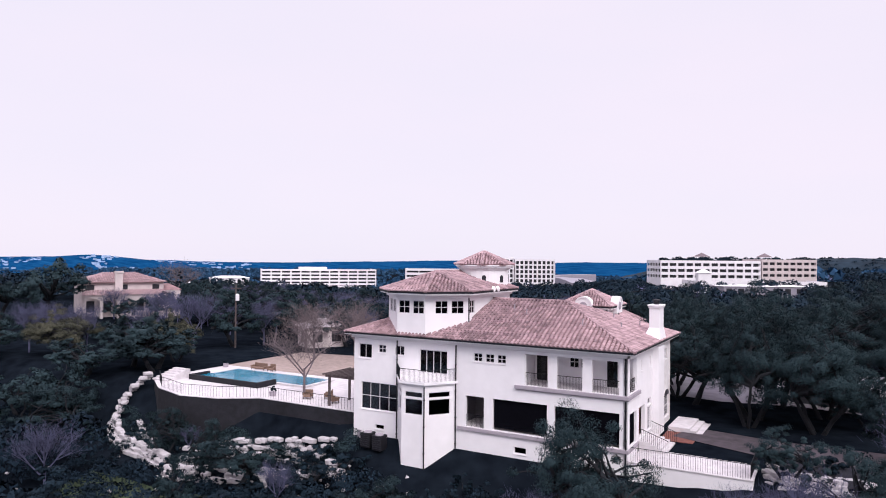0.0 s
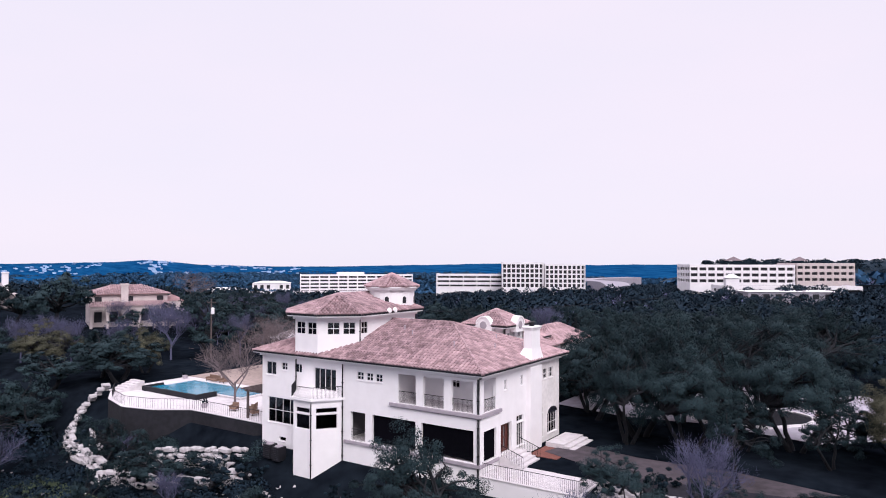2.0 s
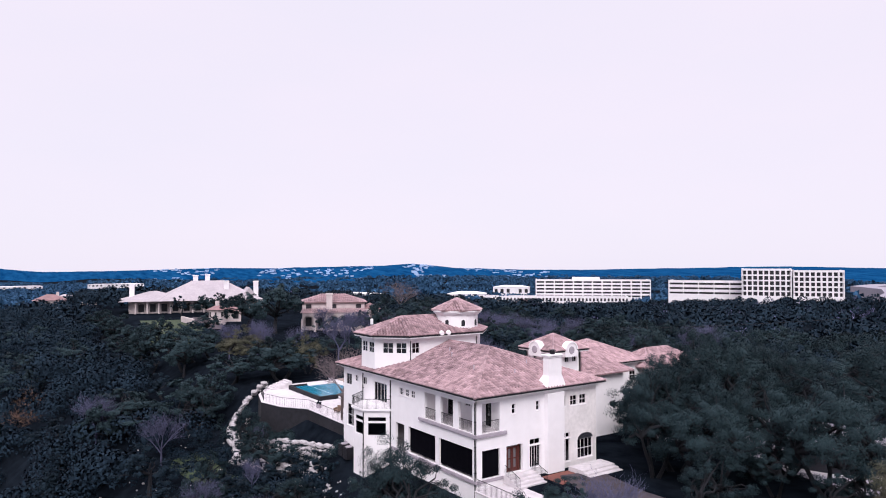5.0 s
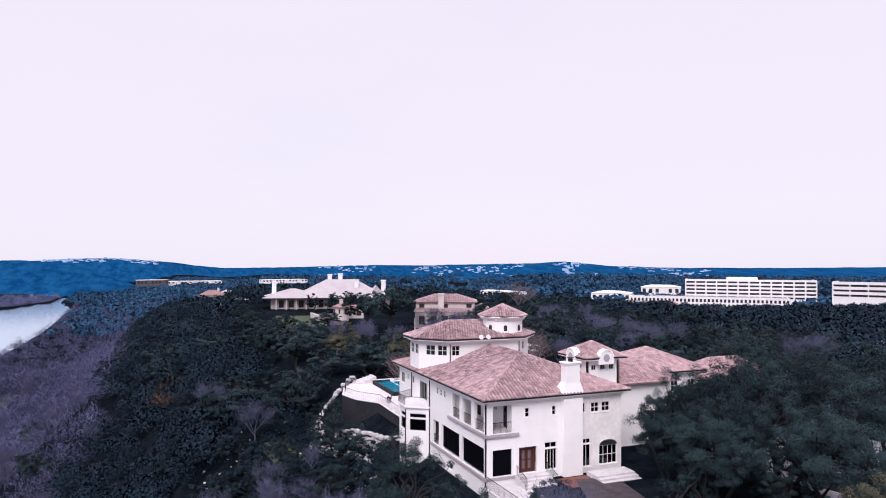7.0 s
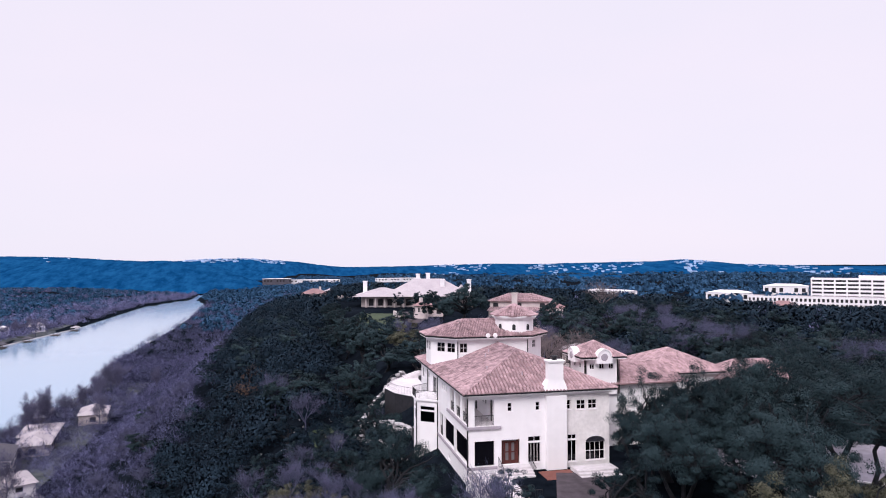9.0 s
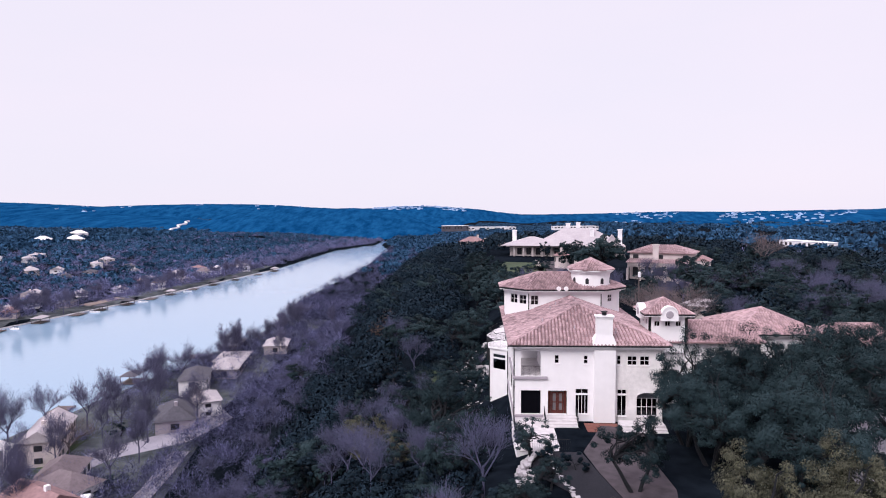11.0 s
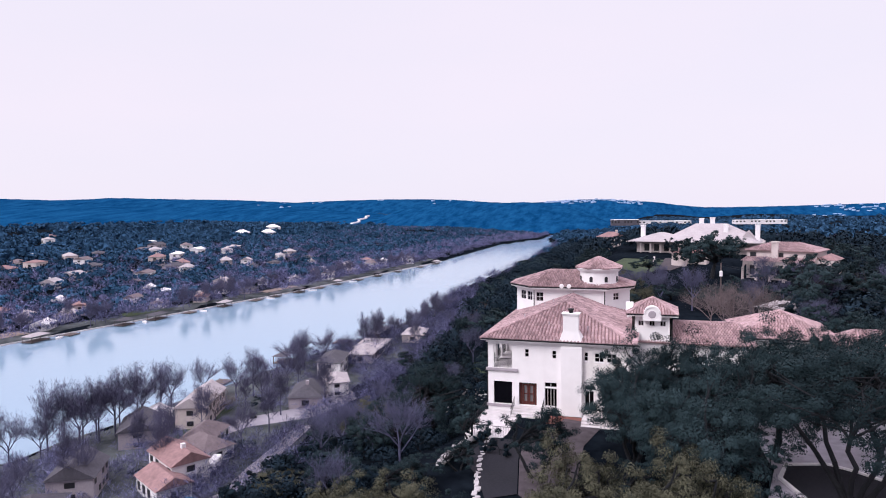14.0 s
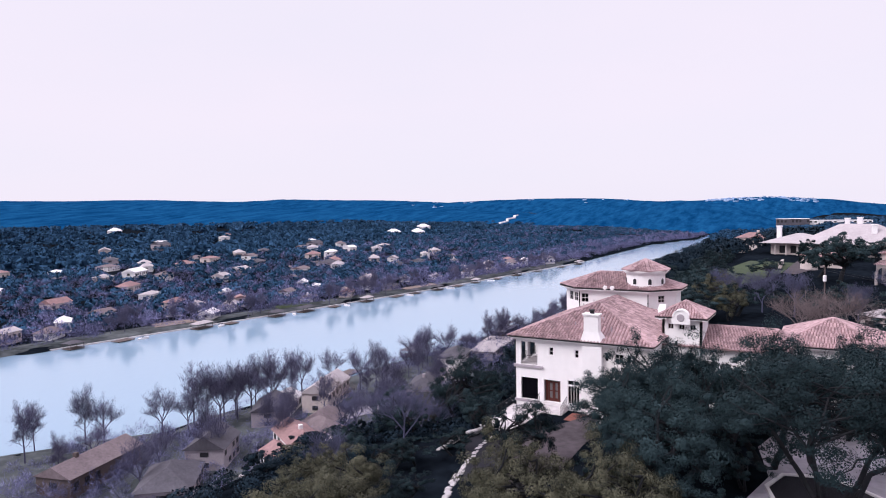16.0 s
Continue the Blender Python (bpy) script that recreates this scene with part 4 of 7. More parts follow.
def bare_tree(name, H, R, label, mat, twigs=900, seed=1, fine=0.03, upright=0.55, group="bare trees", leader=True, fork=0.2):
    """A leafless tree: trunk, forking branches and many thin twigs."""
    ob = thing(name, label, "tree", group=group)
    r = random.Random(seed)
    bm = bmesh.new()
    tips = []

    def grow(a, way, length, rad, depth):
        b = a + way * length
        tube(bm, a, b, rad, rad * 0.66, 5 if depth < 2 else 3)
        if depth >= 4:
            tips.append((b, way))
            return
        for k in range(3 if depth < 3 else 2):
            w = (way * upright * 1.6 + Vector((r.uniform(-1, 1), r.uniform(-1, 1), r.uniform(-0.15, 0.75))) * (R / H) * 2.0).normalized()
            grow(a.lerp(b, r.uniform(0.6, 1.0)), w, length * r.uniform(0.6, 0.85), rad * 0.6, depth + 1)
        tips.append((b, way))

    if not leader:
        for k in range(4):
            turn = k * 1.6 + r.uniform(-0.3, 0.3)
            grow(Vector((0, 0, H * (fork + 0.04 * k))), Vector((math.cos(turn), math.sin(turn), 0.7 + upright)).normalized(), R * 0.55 + H * 0.04, H * 0.011, 1)
        tube(bm, (0, 0, -0.5), (0, 0, H * (fork + 0.14)), H * 0.02, H * 0.012, 7)
    # a leading stem with side branches from low down, shorter towards the top
    stem = [Vector((r.uniform(-0.02, 0.02) * H * k / 6, r.uniform(-0.02, 0.02) * H * k / 6, -0.5 + (H * 0.86 + 0.5) * k / 6)) for k in range(7)]
    for k in range(6 if leader else 0):
        tube(bm, stem[k], stem[k + 1], H * 0.015 * (1 - k / 7), H * 0.015 * (1 - (k + 1) / 7), 6)
    for k in range(15 if leader else 0):
        f = 0.3 + 0.66 * k / 15
        a = stem[int(f * 6)].lerp(stem[min(6, int(f * 6) + 1)], f * 6 % 1)
        turn = k * 2.4 + r.uniform(-0.4, 0.4)
        w = Vector((math.cos(turn), math.sin(turn), upright + 0.5 * f)).normalized()
        grow(a, w, R * r.uniform(0.36, 0.5) * (0.3 + 0.75 * math.sin(math.pi * (f - 0.12) / 0.98)), H * 0.006 * (1.2 - f), 2)
    if leader:
        tips.append((stem[6], Vector((0, 0, 1))))
    part("trunk", bm, mat, ob)
    # fine twigs: half at the branch ends, half through the crown
    t = np.array([[*p] for p, w in tips])
    k = rng.integers(0, len(t), twigs)
    hub = np.array([0, 0, H * 0.5])
    a = hub + (t[k] - hub) * rng.uniform(0.4, 1.05, (twigs, 1)) + rng.normal(size=(twigs, 3)) * R * 0.07
    out = a - np.array([0, 0, H * 0.35])
    out /= np.linalg.norm(out, axis=1, keepdims=True)
    d = out + 0.75 * unit(twigs) + np.array([0, 0, 0.2])
    d /= np.linalg.norm(d, axis=1, keepdims=True)
    b = a + d * H * rng.uniform(0.03, 0.085, (twigs, 1))
    side = np.cross(d, unit(twigs)) * fine
    tw = new("twig_crown", cards_mesh("twig_crown", np.stack([a - side, a + side, b], 1), [mat]))
    tw.parent = ob
    return ob


def stand(x, y, turn=0.0, s=1.0, sz=None, sink=0.0):
    return Matrix.Translation((x, y, ground_z(x, y) - sink)) @ pose(0, 0, 0, 0, 0, turn) @ Matrix.Diagonal((s, s, sz or s, 1))


def plant(proto, x, y, R, top, R0, H0, turn=None, label=""):
    """A copy of a prototype with crown radius R and its top at height top (in the world)."""
    z = ground_z(x, y)
    s, sz = R / R0, (top - z) / H0
    ob = copy_thing(proto, Matrix.Translation((x, y, z)) @ pose(0, 0, 0, 0, 0, random.uniform(0, 360) if turn is None else turn) @ Matrix.Diagonal((s, s, sz, 1)))
    if label:
        ob["label"] = label
    return ob


OAK_LABEL = "live oak with dark grey-green leaves and spreading limbs"
oak_a = leafy_tree("oak_tree", 6.0, 9.0, 48000, 0.070, LEAF, OAK_LABEL, stems=2, low=0.14, clumps=150)
oak_b = leafy_tree("oak_tree", 6.0, 9.0, 48000, 0.070, LEAF, OAK_LABEL, stems=3, low=0.16, clumps=170)
oak_c = leafy_tree("oak_tree", 5.0, 7.5, 22000, 0.082, LEAF, "small live oak with airy dark foliage", stems=2, low=0.16, clumps=90)
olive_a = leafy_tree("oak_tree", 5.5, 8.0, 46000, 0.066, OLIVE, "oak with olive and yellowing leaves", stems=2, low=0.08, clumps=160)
mid_a = leafy_tree("oak_tree", 5.0, 8.0, 5600, 0.17, LEAF, "dark evergreen oak among the woods", low=0.12, clumps=70, group="woodland trees")
mid_b = leafy_tree("cedar_tree", 3.6, 8.0, 5000, 0.145, CEDAR, "dark cedar on the wooded slope", low=0.04, clumps=60, group="woodland trees")
bush = leafy_tree("bush", 2.0, 2.2, 1600, 0.15, CEDAR, "low dark shrub on the stony slope", "bush", low=0.05, clumps=22, group="shrubs")
bare_a = bare_tree("bare_tree", 9.0, 4.0, "leafless tree with fine grey-purple twigs", TWIG, 3400, 3, 0.016, leader=False)
bare_b = bare_tree("bare_tree", 15.0, 5.0, "tall leafless cypress by the lake", BANK_TWIG, 4600, 5, 0.03, 0.75)
bare_c = bare_tree("bare_tree", 12.0, 5.5, "leafless tree with fine grey-purple twigs", BANK_TWIG, 4600, 8, 0.03, 0.7, leader=False, fork=0.28)
pale_b = bare_tree("bare_tree", 9.0, 5.0, "pale leafless tree with spreading twigs", PALE_TWIG, 3200, 12, 0.016, 0.35, leader=False)
PROTOS = (oak_a, oak_b, oak_c, olive_a, mid_a, mid_b, bush, bare_a, bare_b, bare_c, pale_b)

# oaks close to the house: prototype, x, y, crown radius, top
NEAR = [(oak_a, -0.4, -6.8, 5.0, 4.8), (oak_b, 6.6, 15.3, 4.3, 9.6), (oak_c, 17.6, 8.3, 3.4, 5.6), (oak_a, 7.0, 18.2, 6.2, 10.6), (oak_b, -1.5, 26.0, 5.2, 8.2), (oak_a, 8.5, 27.0, 6.0, 12.0),
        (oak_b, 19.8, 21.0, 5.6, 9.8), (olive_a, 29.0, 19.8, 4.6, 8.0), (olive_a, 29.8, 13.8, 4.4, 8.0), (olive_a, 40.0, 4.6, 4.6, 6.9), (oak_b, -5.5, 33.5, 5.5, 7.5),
        (oak_a, 6.0, 36.5, 6.0, 11.4), (oak_b, -2.0, 46.0, 6.5, 9.6), (oak_a, 12.0, 46.0, 6.0, 9.5), (oak_b, 12.5, 22.5, 5.0, 9.4), (oak_a, -4.5, 39.5, 5.0, 11.2),
        (oak_a, 21.0, 52.0, 7.0, 11.5), (oak_b, -22.0, 43.0, 6.0, 6.5), (oak_a, -31.0, 33.0, 5.5, 6.5),
        (oak_a, -63.0, 8.0, 5.8, 5.6), (oak_b, -68.0, 1.0, 5.5, 4.0), (oak_a, -72.0, 14.0, 5.5, 6.4), (oak_c, -45.0, -5.0, 2.6, -0.9), (oak_c, -38.5, -5.4, 2.2, -1.2),
        (oak_a, -126.0, 31.0, 9.0, 14.5), (oak_b, -136.0, 26.0, 6.5, 11.5), (oak_a, -80.0, 46.0, 7.5, 9.0), (oak_b, -88.0, 58.0, 7.0, 9.5), (oak_a, -130.0, 14.0, 5.0, 6.5), (oak_b, -98.0, 48.0, 6.0, 10.0), (oak_a, -108.0, 54.0, 6.0, 9.5), (oak_b, -103.0, 60.0, 6.0, 10.0),
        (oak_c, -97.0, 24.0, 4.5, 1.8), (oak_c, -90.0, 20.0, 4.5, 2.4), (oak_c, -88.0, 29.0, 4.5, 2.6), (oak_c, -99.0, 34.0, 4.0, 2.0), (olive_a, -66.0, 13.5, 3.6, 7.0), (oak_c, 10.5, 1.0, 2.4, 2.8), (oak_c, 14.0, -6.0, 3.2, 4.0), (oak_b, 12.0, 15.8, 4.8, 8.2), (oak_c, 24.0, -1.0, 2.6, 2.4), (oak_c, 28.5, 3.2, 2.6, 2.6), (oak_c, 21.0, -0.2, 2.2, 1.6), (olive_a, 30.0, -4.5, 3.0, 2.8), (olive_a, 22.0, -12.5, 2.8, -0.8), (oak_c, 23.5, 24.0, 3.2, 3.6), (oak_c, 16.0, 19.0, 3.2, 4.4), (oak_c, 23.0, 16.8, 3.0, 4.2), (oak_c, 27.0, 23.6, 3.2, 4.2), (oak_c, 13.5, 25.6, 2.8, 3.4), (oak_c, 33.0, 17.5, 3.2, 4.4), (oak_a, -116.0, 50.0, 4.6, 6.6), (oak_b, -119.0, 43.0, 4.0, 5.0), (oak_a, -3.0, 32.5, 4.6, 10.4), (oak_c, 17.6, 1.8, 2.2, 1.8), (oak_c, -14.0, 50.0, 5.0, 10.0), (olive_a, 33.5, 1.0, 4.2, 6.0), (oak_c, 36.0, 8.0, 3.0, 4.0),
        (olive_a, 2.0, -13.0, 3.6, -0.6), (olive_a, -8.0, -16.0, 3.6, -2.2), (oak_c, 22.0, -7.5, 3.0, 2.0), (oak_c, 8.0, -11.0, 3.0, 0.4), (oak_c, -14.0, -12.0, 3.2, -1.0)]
for proto, x, y, R, top in NEAR:
    if x < -60 and proto is not olive_a:
        proto = mid_a
    R0, H0 = {oak_a: (6, 9), oak_b: (6, 9), oak_c: (5, 7.5), olive_a: (5.5, 8), mid_a: (5, 8)}[proto]
    plant(proto, x, y, R, top, R0, H0)

for x, y, s in ((18.0, -3.4, 0.8), (7.0, -14.5, 0.7), (-1.0, -17.5, 0.75), (-9.0, -20.5, 0.75), (-16.0, -17.0, 0.6), (15.0, -12.5, 0.6), (2.5, -9.0, 0.55), (-24.0, -22.0, 0.7), (26.0, -6.0, 0.6), (12.0, -8.5, 0.65), (-5.0, -13.0, 0.6), (8.5, -7.5, 0.55), (-3.0, -10.5, 0.6), (-75.0, 24.0, 1.1), (-79.0, 18.0, 0.9), (-92.0, 8.0, 0.9), (-104.0, 18.0, 0.8), (-95.0, 15.0, 0.8), (-84.0, 12.0, 0.9), (-43.0, -3.4, 0.35)):
    copy_thing(bare_a, stand(x, y, random.uniform(0, 360), s))
for x, y, s in ((-35.7, 5.3, 0.95), (-52.0, 26.0, 0.95), (-57.0, 30.0, 0.9), (-160.0, 90.0, 1.4), (-46.0, 28.0, 0.85)):
    copy_thing(pale_b, stand(x, y, random.uniform(0, 360), s))

rnd = random.Random(14)
for k in range(46):
    x, y = rnd.uniform(-130, -28), rnd.uniform(34, 100)
    copy_thing(bare_a, stand(x, y, rnd.uniform(0, 360), rnd.uniform(0.65, 1.0)))

# one big old oak with bare lower limbs beside the drive
big = leafy_tree("oak_tree", 8.5, 13.3, 60000, 0.078, LEAF, "big old live oak with several leaning stems", stems=5, low=0.26, fork=0.34, clumps=150, group="")
big.matrix_world = stand(15.6, 31.4, 40)


def clear_of(x, y):
    """Whether a spot is free of house, pool, lawns, drive and terraces."""
    if -31 < x < 9 and -5 < y < 18:
        return False
    if -25 < x < -3 and 10 < y < 50:
        return False
    if -60 < x < -24 and -3.5 < y < 34:
        return False
    if 0 < x < 26 and -2 < y < 20 or -6 < x < 24 and 24 < y < 50:
        return False
    if -172 < x < -112 and 2 < y < 62 or -220 < x < -185 and 5 < y < 70:
        return False
    if -124 < x < -74 and 14 < y < 52 or -146 < x < -110 and 25 < y < 66:
        return False
    if 8 < x < 44 and -2 < y < 24:
        return False
    return True


# woodland within about 150 m, tree by tree
rnd = random.Random(21)
count = 0
while count < 285:
    x, y = rnd.uniform(-190, 75), rnd.uniform(-70, 130)
    z = ground_z(x, y)
    slope = y < -6
    if not clear_of(x, y) or x > 22 or (x > 0 and y < -32):
        continue
    top = z + rnd.uniform(5.5, 8.5)
    if slope and -72 < x <= -36:
        top = min(top, -4.8 + 0.36 * (-y - 3))
        if top - z < 1.8:
            continue
    if slope and -36 < x < 45:
        top = min(top, -0.5 - 0.02 * (x + 36) - (0.16 + 0.22 * ease(-25, 5, x)) * max(0, -y - 6))
        if top - z < 2.0:
            continue
    if y < -38 + 8 * bumpy(x, y, 30, 17) and rnd.random() < 0.9 or slope and rnd.random() < 0.03:
        copy_thing(bare_a, stand(x, y, rnd.uniform(0, 360), (top - z) / 9.0))
        count += 1
        continue
    proto, R0, H0 = (mid_b, 3.6, 8.0) if rnd.random() < (0.7 if slope else 0.2) else (mid_a, 5.0, 8.0)
    plant(proto, x, y, R0 * rnd.uniform(0.75, 1.25) * min(1, (top - z) / 5), top, R0, H0, rnd.uniform(0, 360))
    count += 1

for k in range(110):
    x, y = rnd.uniform(-34, 30), rnd.uniform(-15, -3.2)
    if -21 < x < -13.5 and y > -5.5 or -6.5 < x < 3.5 and y > -4:
        continue
    copy_thing(bush, stand(x, y, rnd.uniform(0, 360), rnd.uniform(0.5, 1.0)))
for k in range(90):
    x, y = rnd.uniform(-36, 34), rnd.uniform(-34, -9)
    room = -0.5 - 0.02 * (x + 36) - (0.16 + 0.22 * ease(-25, 5, x)) * max(0, -y - 6) - ground_z(x, y)
    if room > 1.6:
        tall = min(room, rnd.uniform(3, 6))
        if k % 7 == 0:
            copy_thing(bare_a, stand(x, y, rnd.uniform(0, 360), tall / 9.0))
        else:
            plant(mid_b if k % 3 else mid_a, x, y, rnd.uniform(1.8, 2.8), ground_z(x, y) + tall, 3.6 if k % 3 else 5.0, 8.0)
for k in range(70):
    x, y = rnd.uniform(-60, -25), rnd.uniform(-9, -2.6)
    if y < -3.4 or x > -37 or x < -54:
        copy_thing(bush, stand(x, y, rnd.uniform(0, 360), rnd.uniform(0.3, 0.55)))
for x, y, s in ((-27.5, -2.4, 1.0), (-25.5, -3.4, 1.1), (-22.4, -3.6, 0.9), (-52.0, -3.4, 0.9), (-36.0, -3.2, 0.8), (-31.0, -3.4, 0.8), (12.5, 2.6, 0.8), (13.5, 4.4, 0.7), (10.2, 1.6, 0.7)):
    copy_thing(bush, stand(x, y, 40 * x, s))

# leafless trees on the near bank of the lake
rnd = random.Random(5)
BANK = [(-72, -137), (-75, -135), (-79, -138), (-82, -135), (-69, -140), (-28, -158), (-35, -166), (-44, -156), (-60, -143), (-66, -139), (-20, -160), (-84, -138), (-87, -134), (-91, -136), (-95, -133), (-99, -135), (-103, -131), (-110, -133), (-76, -116), (-120, -112),
        (-128, -121), (-134, -118), (-142, -120), (-150, -114), (-165, -117), (-172, -119), (-182, -115), (-196, -112), (-215, -112), (-223, -109), (-226, -112), (-238, -106), (-255, -105), (-262, -101), (-285, -106), (-296, -104),
        (-66, -100), (-88, -92), (-102, -92), (-117, -97), (-130, -88), (-142, -97), (-95, -110), (-50, -110), (-55, -118), (-40, -118), (-30, -112)]
while len(BANK) < 60:
    x = rnd.uniform(-300, -20)
    y = np.interp(x, SHORE_X, SHORE_NEAR) + rnd.uniform(2, 42)
    if min(math.hypot(x - a, y - b) for a, b in BANK) > 4.5:
        BANK.append((x, y))
for x, y in BANK:
    proto = bare_b if rnd.random() < 0.55 else bare_c
    grown = rnd.uniform(1.2, 1.4) if -112 < x < -66 and y < -130 else rnd.uniform(0.8, 1.2)
    copy_thing(proto, stand(x, y, rnd.uniform(0, 360), grown))
copy_thing(pale_b, stand(-104, -112, 20, 1.35))
for k in range(46):
    x = rnd.uniform(-640, -150)
    y = np.interp(x, SHORE_X, SHORE_FAR) - rnd.uniform(2, 28)
    copy_thing(bare_c if rnd.random() < 0.6 else bare_b, stand(x, y, rnd.uniform(0, 360), rnd.uniform(0.8, 1.2)))


# ---- far woods, as stuff ----
def woods(name, label, spots, mat, n, size, thin=False):
    """Crowns of many small sprays (or of upright twigs) at (x, y, z, radius, height)."""
    s = np.array(spots)
    i = np.repeat(np.arange(len(s)), n)
    o = unit(len(i))
    o[:, 2] = np.abs(o[:, 2]) * 1.1 - 0.25
    c = s[i]
    if thin:
        o[:, 2] = np.abs(o[:, 2])
        a = np.c_[c[:, :2] + o[:, :2] * c[:, 3:4] * rng.uniform(0.3, 0.95, (len(i), 1)), c[:, 2] + c[:, 4] * (0.25 + 0.62 * o[:, 2] * rng.uniform(0.4, 1.0, len(i)))]
        d = o + 0.8 * unit(len(i)) + np.array([0, 0, 0.35])
        d /= np.linalg.norm(d, axis=1, keepdims=True)
        b = a + d * c[:, 4:5] * rng.uniform(0.09, 0.2, (len(i), 1))
        side = np.cross(d, unit(len(i))) * size
        side *= np.where((np.cross(side, d) * o).sum(1, keepdims=True) < 0, -1.0, 1.0)
        me = cards_mesh(name, np.stack([a - side, a + side, b], 1), [mat], o + np.array([0, 0, 0.15]))
    else:
        p = np.c_[c[:, :2] + o[:, :2] * c[:, 3:4] * rng.uniform(0.6, 1.05, (len(i), 1)), c[:, 2] + c[:, 4] * (0.45 + 0.5 * o[:, 2] * rng.uniform(0.8, 1.05, len(i)))]
        sz = size * c[:, 3:4] / 4
        f = o + 0.8 * unit(len(i))
        f /= np.linalg.norm(f, axis=1, keepdims=True)
        u = np.cross(f, unit(len(i)))
        u /= np.linalg.norm(u, axis=1, keepdims=True)
        v = np.cross(f, u)
        me = cards_mesh(name, np.stack([p - u * sz, p + u * sz * 0.6 - v * sz, p + u * sz * 0.6 + v * sz], 1), [mat], o + np.array([0, 0, 0.3]) if n > 60 else None)
    return tagged(new(name, me), label, "woods", kind="stuff")


rnd = random.Random(77)


def scatter(n, x0, x1, y0, y1, ok, r=(3, 5), h=(5, 9)):
    out = []
    tries = 0
    while len(out) < n and tries < n * 12:
        tries += 1
        x, y = rnd.uniform(x0, x1), rnd.uniform(y0, y1)
        if not ok(x, y):
            continue
        out.append((x, y, ground_z(x, y), rnd.uniform(*r), rnd.uniform(*h)))
    return out


near_bank = lambda x: np.interp(x, SHORE_X, SHORE_NEAR)
far_bank = lambda x: np.interp(x, SHORE_X, SHORE_FAR)
slope_ok = lambda x, y: (y > near_bank(x) + 4) and (y > -88 or x < -165) and clear_of(x, y) and not (x > -36 and y > -18) and bumpy(x, y, 26, 4) < 0.55
bare_ok = lambda x, y: slope_ok(x, y) and y < -38 + 10 * bumpy(x, y, 30, 17) - 8 * ease(-60, 0, x)
evergreen_ok = lambda x, y: slope_ok(x, y) and y > -42 + 10 * bumpy(x, y, 30, 17)
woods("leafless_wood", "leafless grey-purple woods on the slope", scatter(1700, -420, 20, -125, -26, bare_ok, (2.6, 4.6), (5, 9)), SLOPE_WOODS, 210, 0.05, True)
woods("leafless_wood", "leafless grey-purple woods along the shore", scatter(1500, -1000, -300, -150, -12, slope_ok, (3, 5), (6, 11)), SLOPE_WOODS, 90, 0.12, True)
woods("evergreen_wood", "dark evergreen woods on the slope", scatter(620, -420, -40, -46, -9, evergreen_ok, (2.2, 4.2), (4.5, 7.5)), WOODS, 330, 0.27)
rust_ok = lambda x, y: slope_ok(x, y) and bumpy(x, y, 18, 8) > 0.5
woods("russet_wood", "a few trees with russet winter leaves", scatter(30, -300, -20, -75, -25, rust_ok, (2.5, 3.6), (5, 8)), RUST, 300, 0.03, True)
ROAD = [(-140, 470, -6), (-186, 562, -7.5), (-230, 680, -10), (-288, 813, -11), (-384, 953, -13), (-430, 1116, -15), (-420, 1300, -16)]
off_road = lambda x, y: min(math.hypot(x - (a[0] + (b[0] - a[0]) * f), y - (a[1] + (b[1] - a[1]) * f)) for a, b in zip(ROAD, ROAD[1:]) for f in (0, 0.25, 0.5, 0.75)) > 34
plat_ok = lambda x, y: clear_of(x, y) and (y < 430 or off_road(x, y)) and not (x > -190 and y < 125 and x < 75) and not (-560 < x < -380 and 380 < y < 600) and not (-90 < x < 30 and 340 < y < 470) and not (-225 < x < -140 and 370 < y < 460)
woods("evergreen_wood", "dark evergreen woods on the plateau", scatter(2600, -520, 160, -20, 520, plat_ok, (3.4, 5.6), (6, 9.5)), WOODS, 160, 0.46)
filler = lambda x, y: clear_of(x, y) and -190 < x < 75 and y < 125
woods("evergreen_wood", "dark understorey between the oaks", scatter(420, -190, 30, 50, 130, filler, (2.4, 4.2), (3.5, 6)), WOODS, 200, 0.36)
woods("leafless_wood", "leafless trees among the plateau woods", scatter(420, -520, 160, 40, 500, plat_ok, (3, 5), (6, 9)), BARE_WOODS, 60, 0.14, True)
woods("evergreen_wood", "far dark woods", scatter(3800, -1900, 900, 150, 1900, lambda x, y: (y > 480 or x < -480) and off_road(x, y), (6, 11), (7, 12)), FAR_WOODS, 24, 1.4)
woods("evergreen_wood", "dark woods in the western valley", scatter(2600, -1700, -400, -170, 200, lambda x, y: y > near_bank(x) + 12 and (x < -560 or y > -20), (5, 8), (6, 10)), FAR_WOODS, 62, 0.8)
bank_ok = lambda x, y: y > near_bank(x) + 3 and bumpy(x, y, 14, 12) > -0.1
woods("leafless_wood", "leafless trees between the lake houses", scatter(400, -300, 0, -165, -66, bank_ok, (2.2, 4), (4, 8)), BARE_WOODS, 240, 0.045, True)
shore_w = lambda x, y: far_bank(x) - 80 < y < far_bank(x) - 1.5 and bumpy(x, y, 30, 3) > -0.35
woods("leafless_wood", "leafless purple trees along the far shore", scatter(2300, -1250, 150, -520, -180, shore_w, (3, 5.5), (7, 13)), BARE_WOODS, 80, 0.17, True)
far_w = lambda x, y: y < far_bank(x) - 30 and bumpy(x, y, 90, 6) < 0.45
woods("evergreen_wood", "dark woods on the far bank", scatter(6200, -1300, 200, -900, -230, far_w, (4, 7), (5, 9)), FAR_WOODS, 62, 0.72)
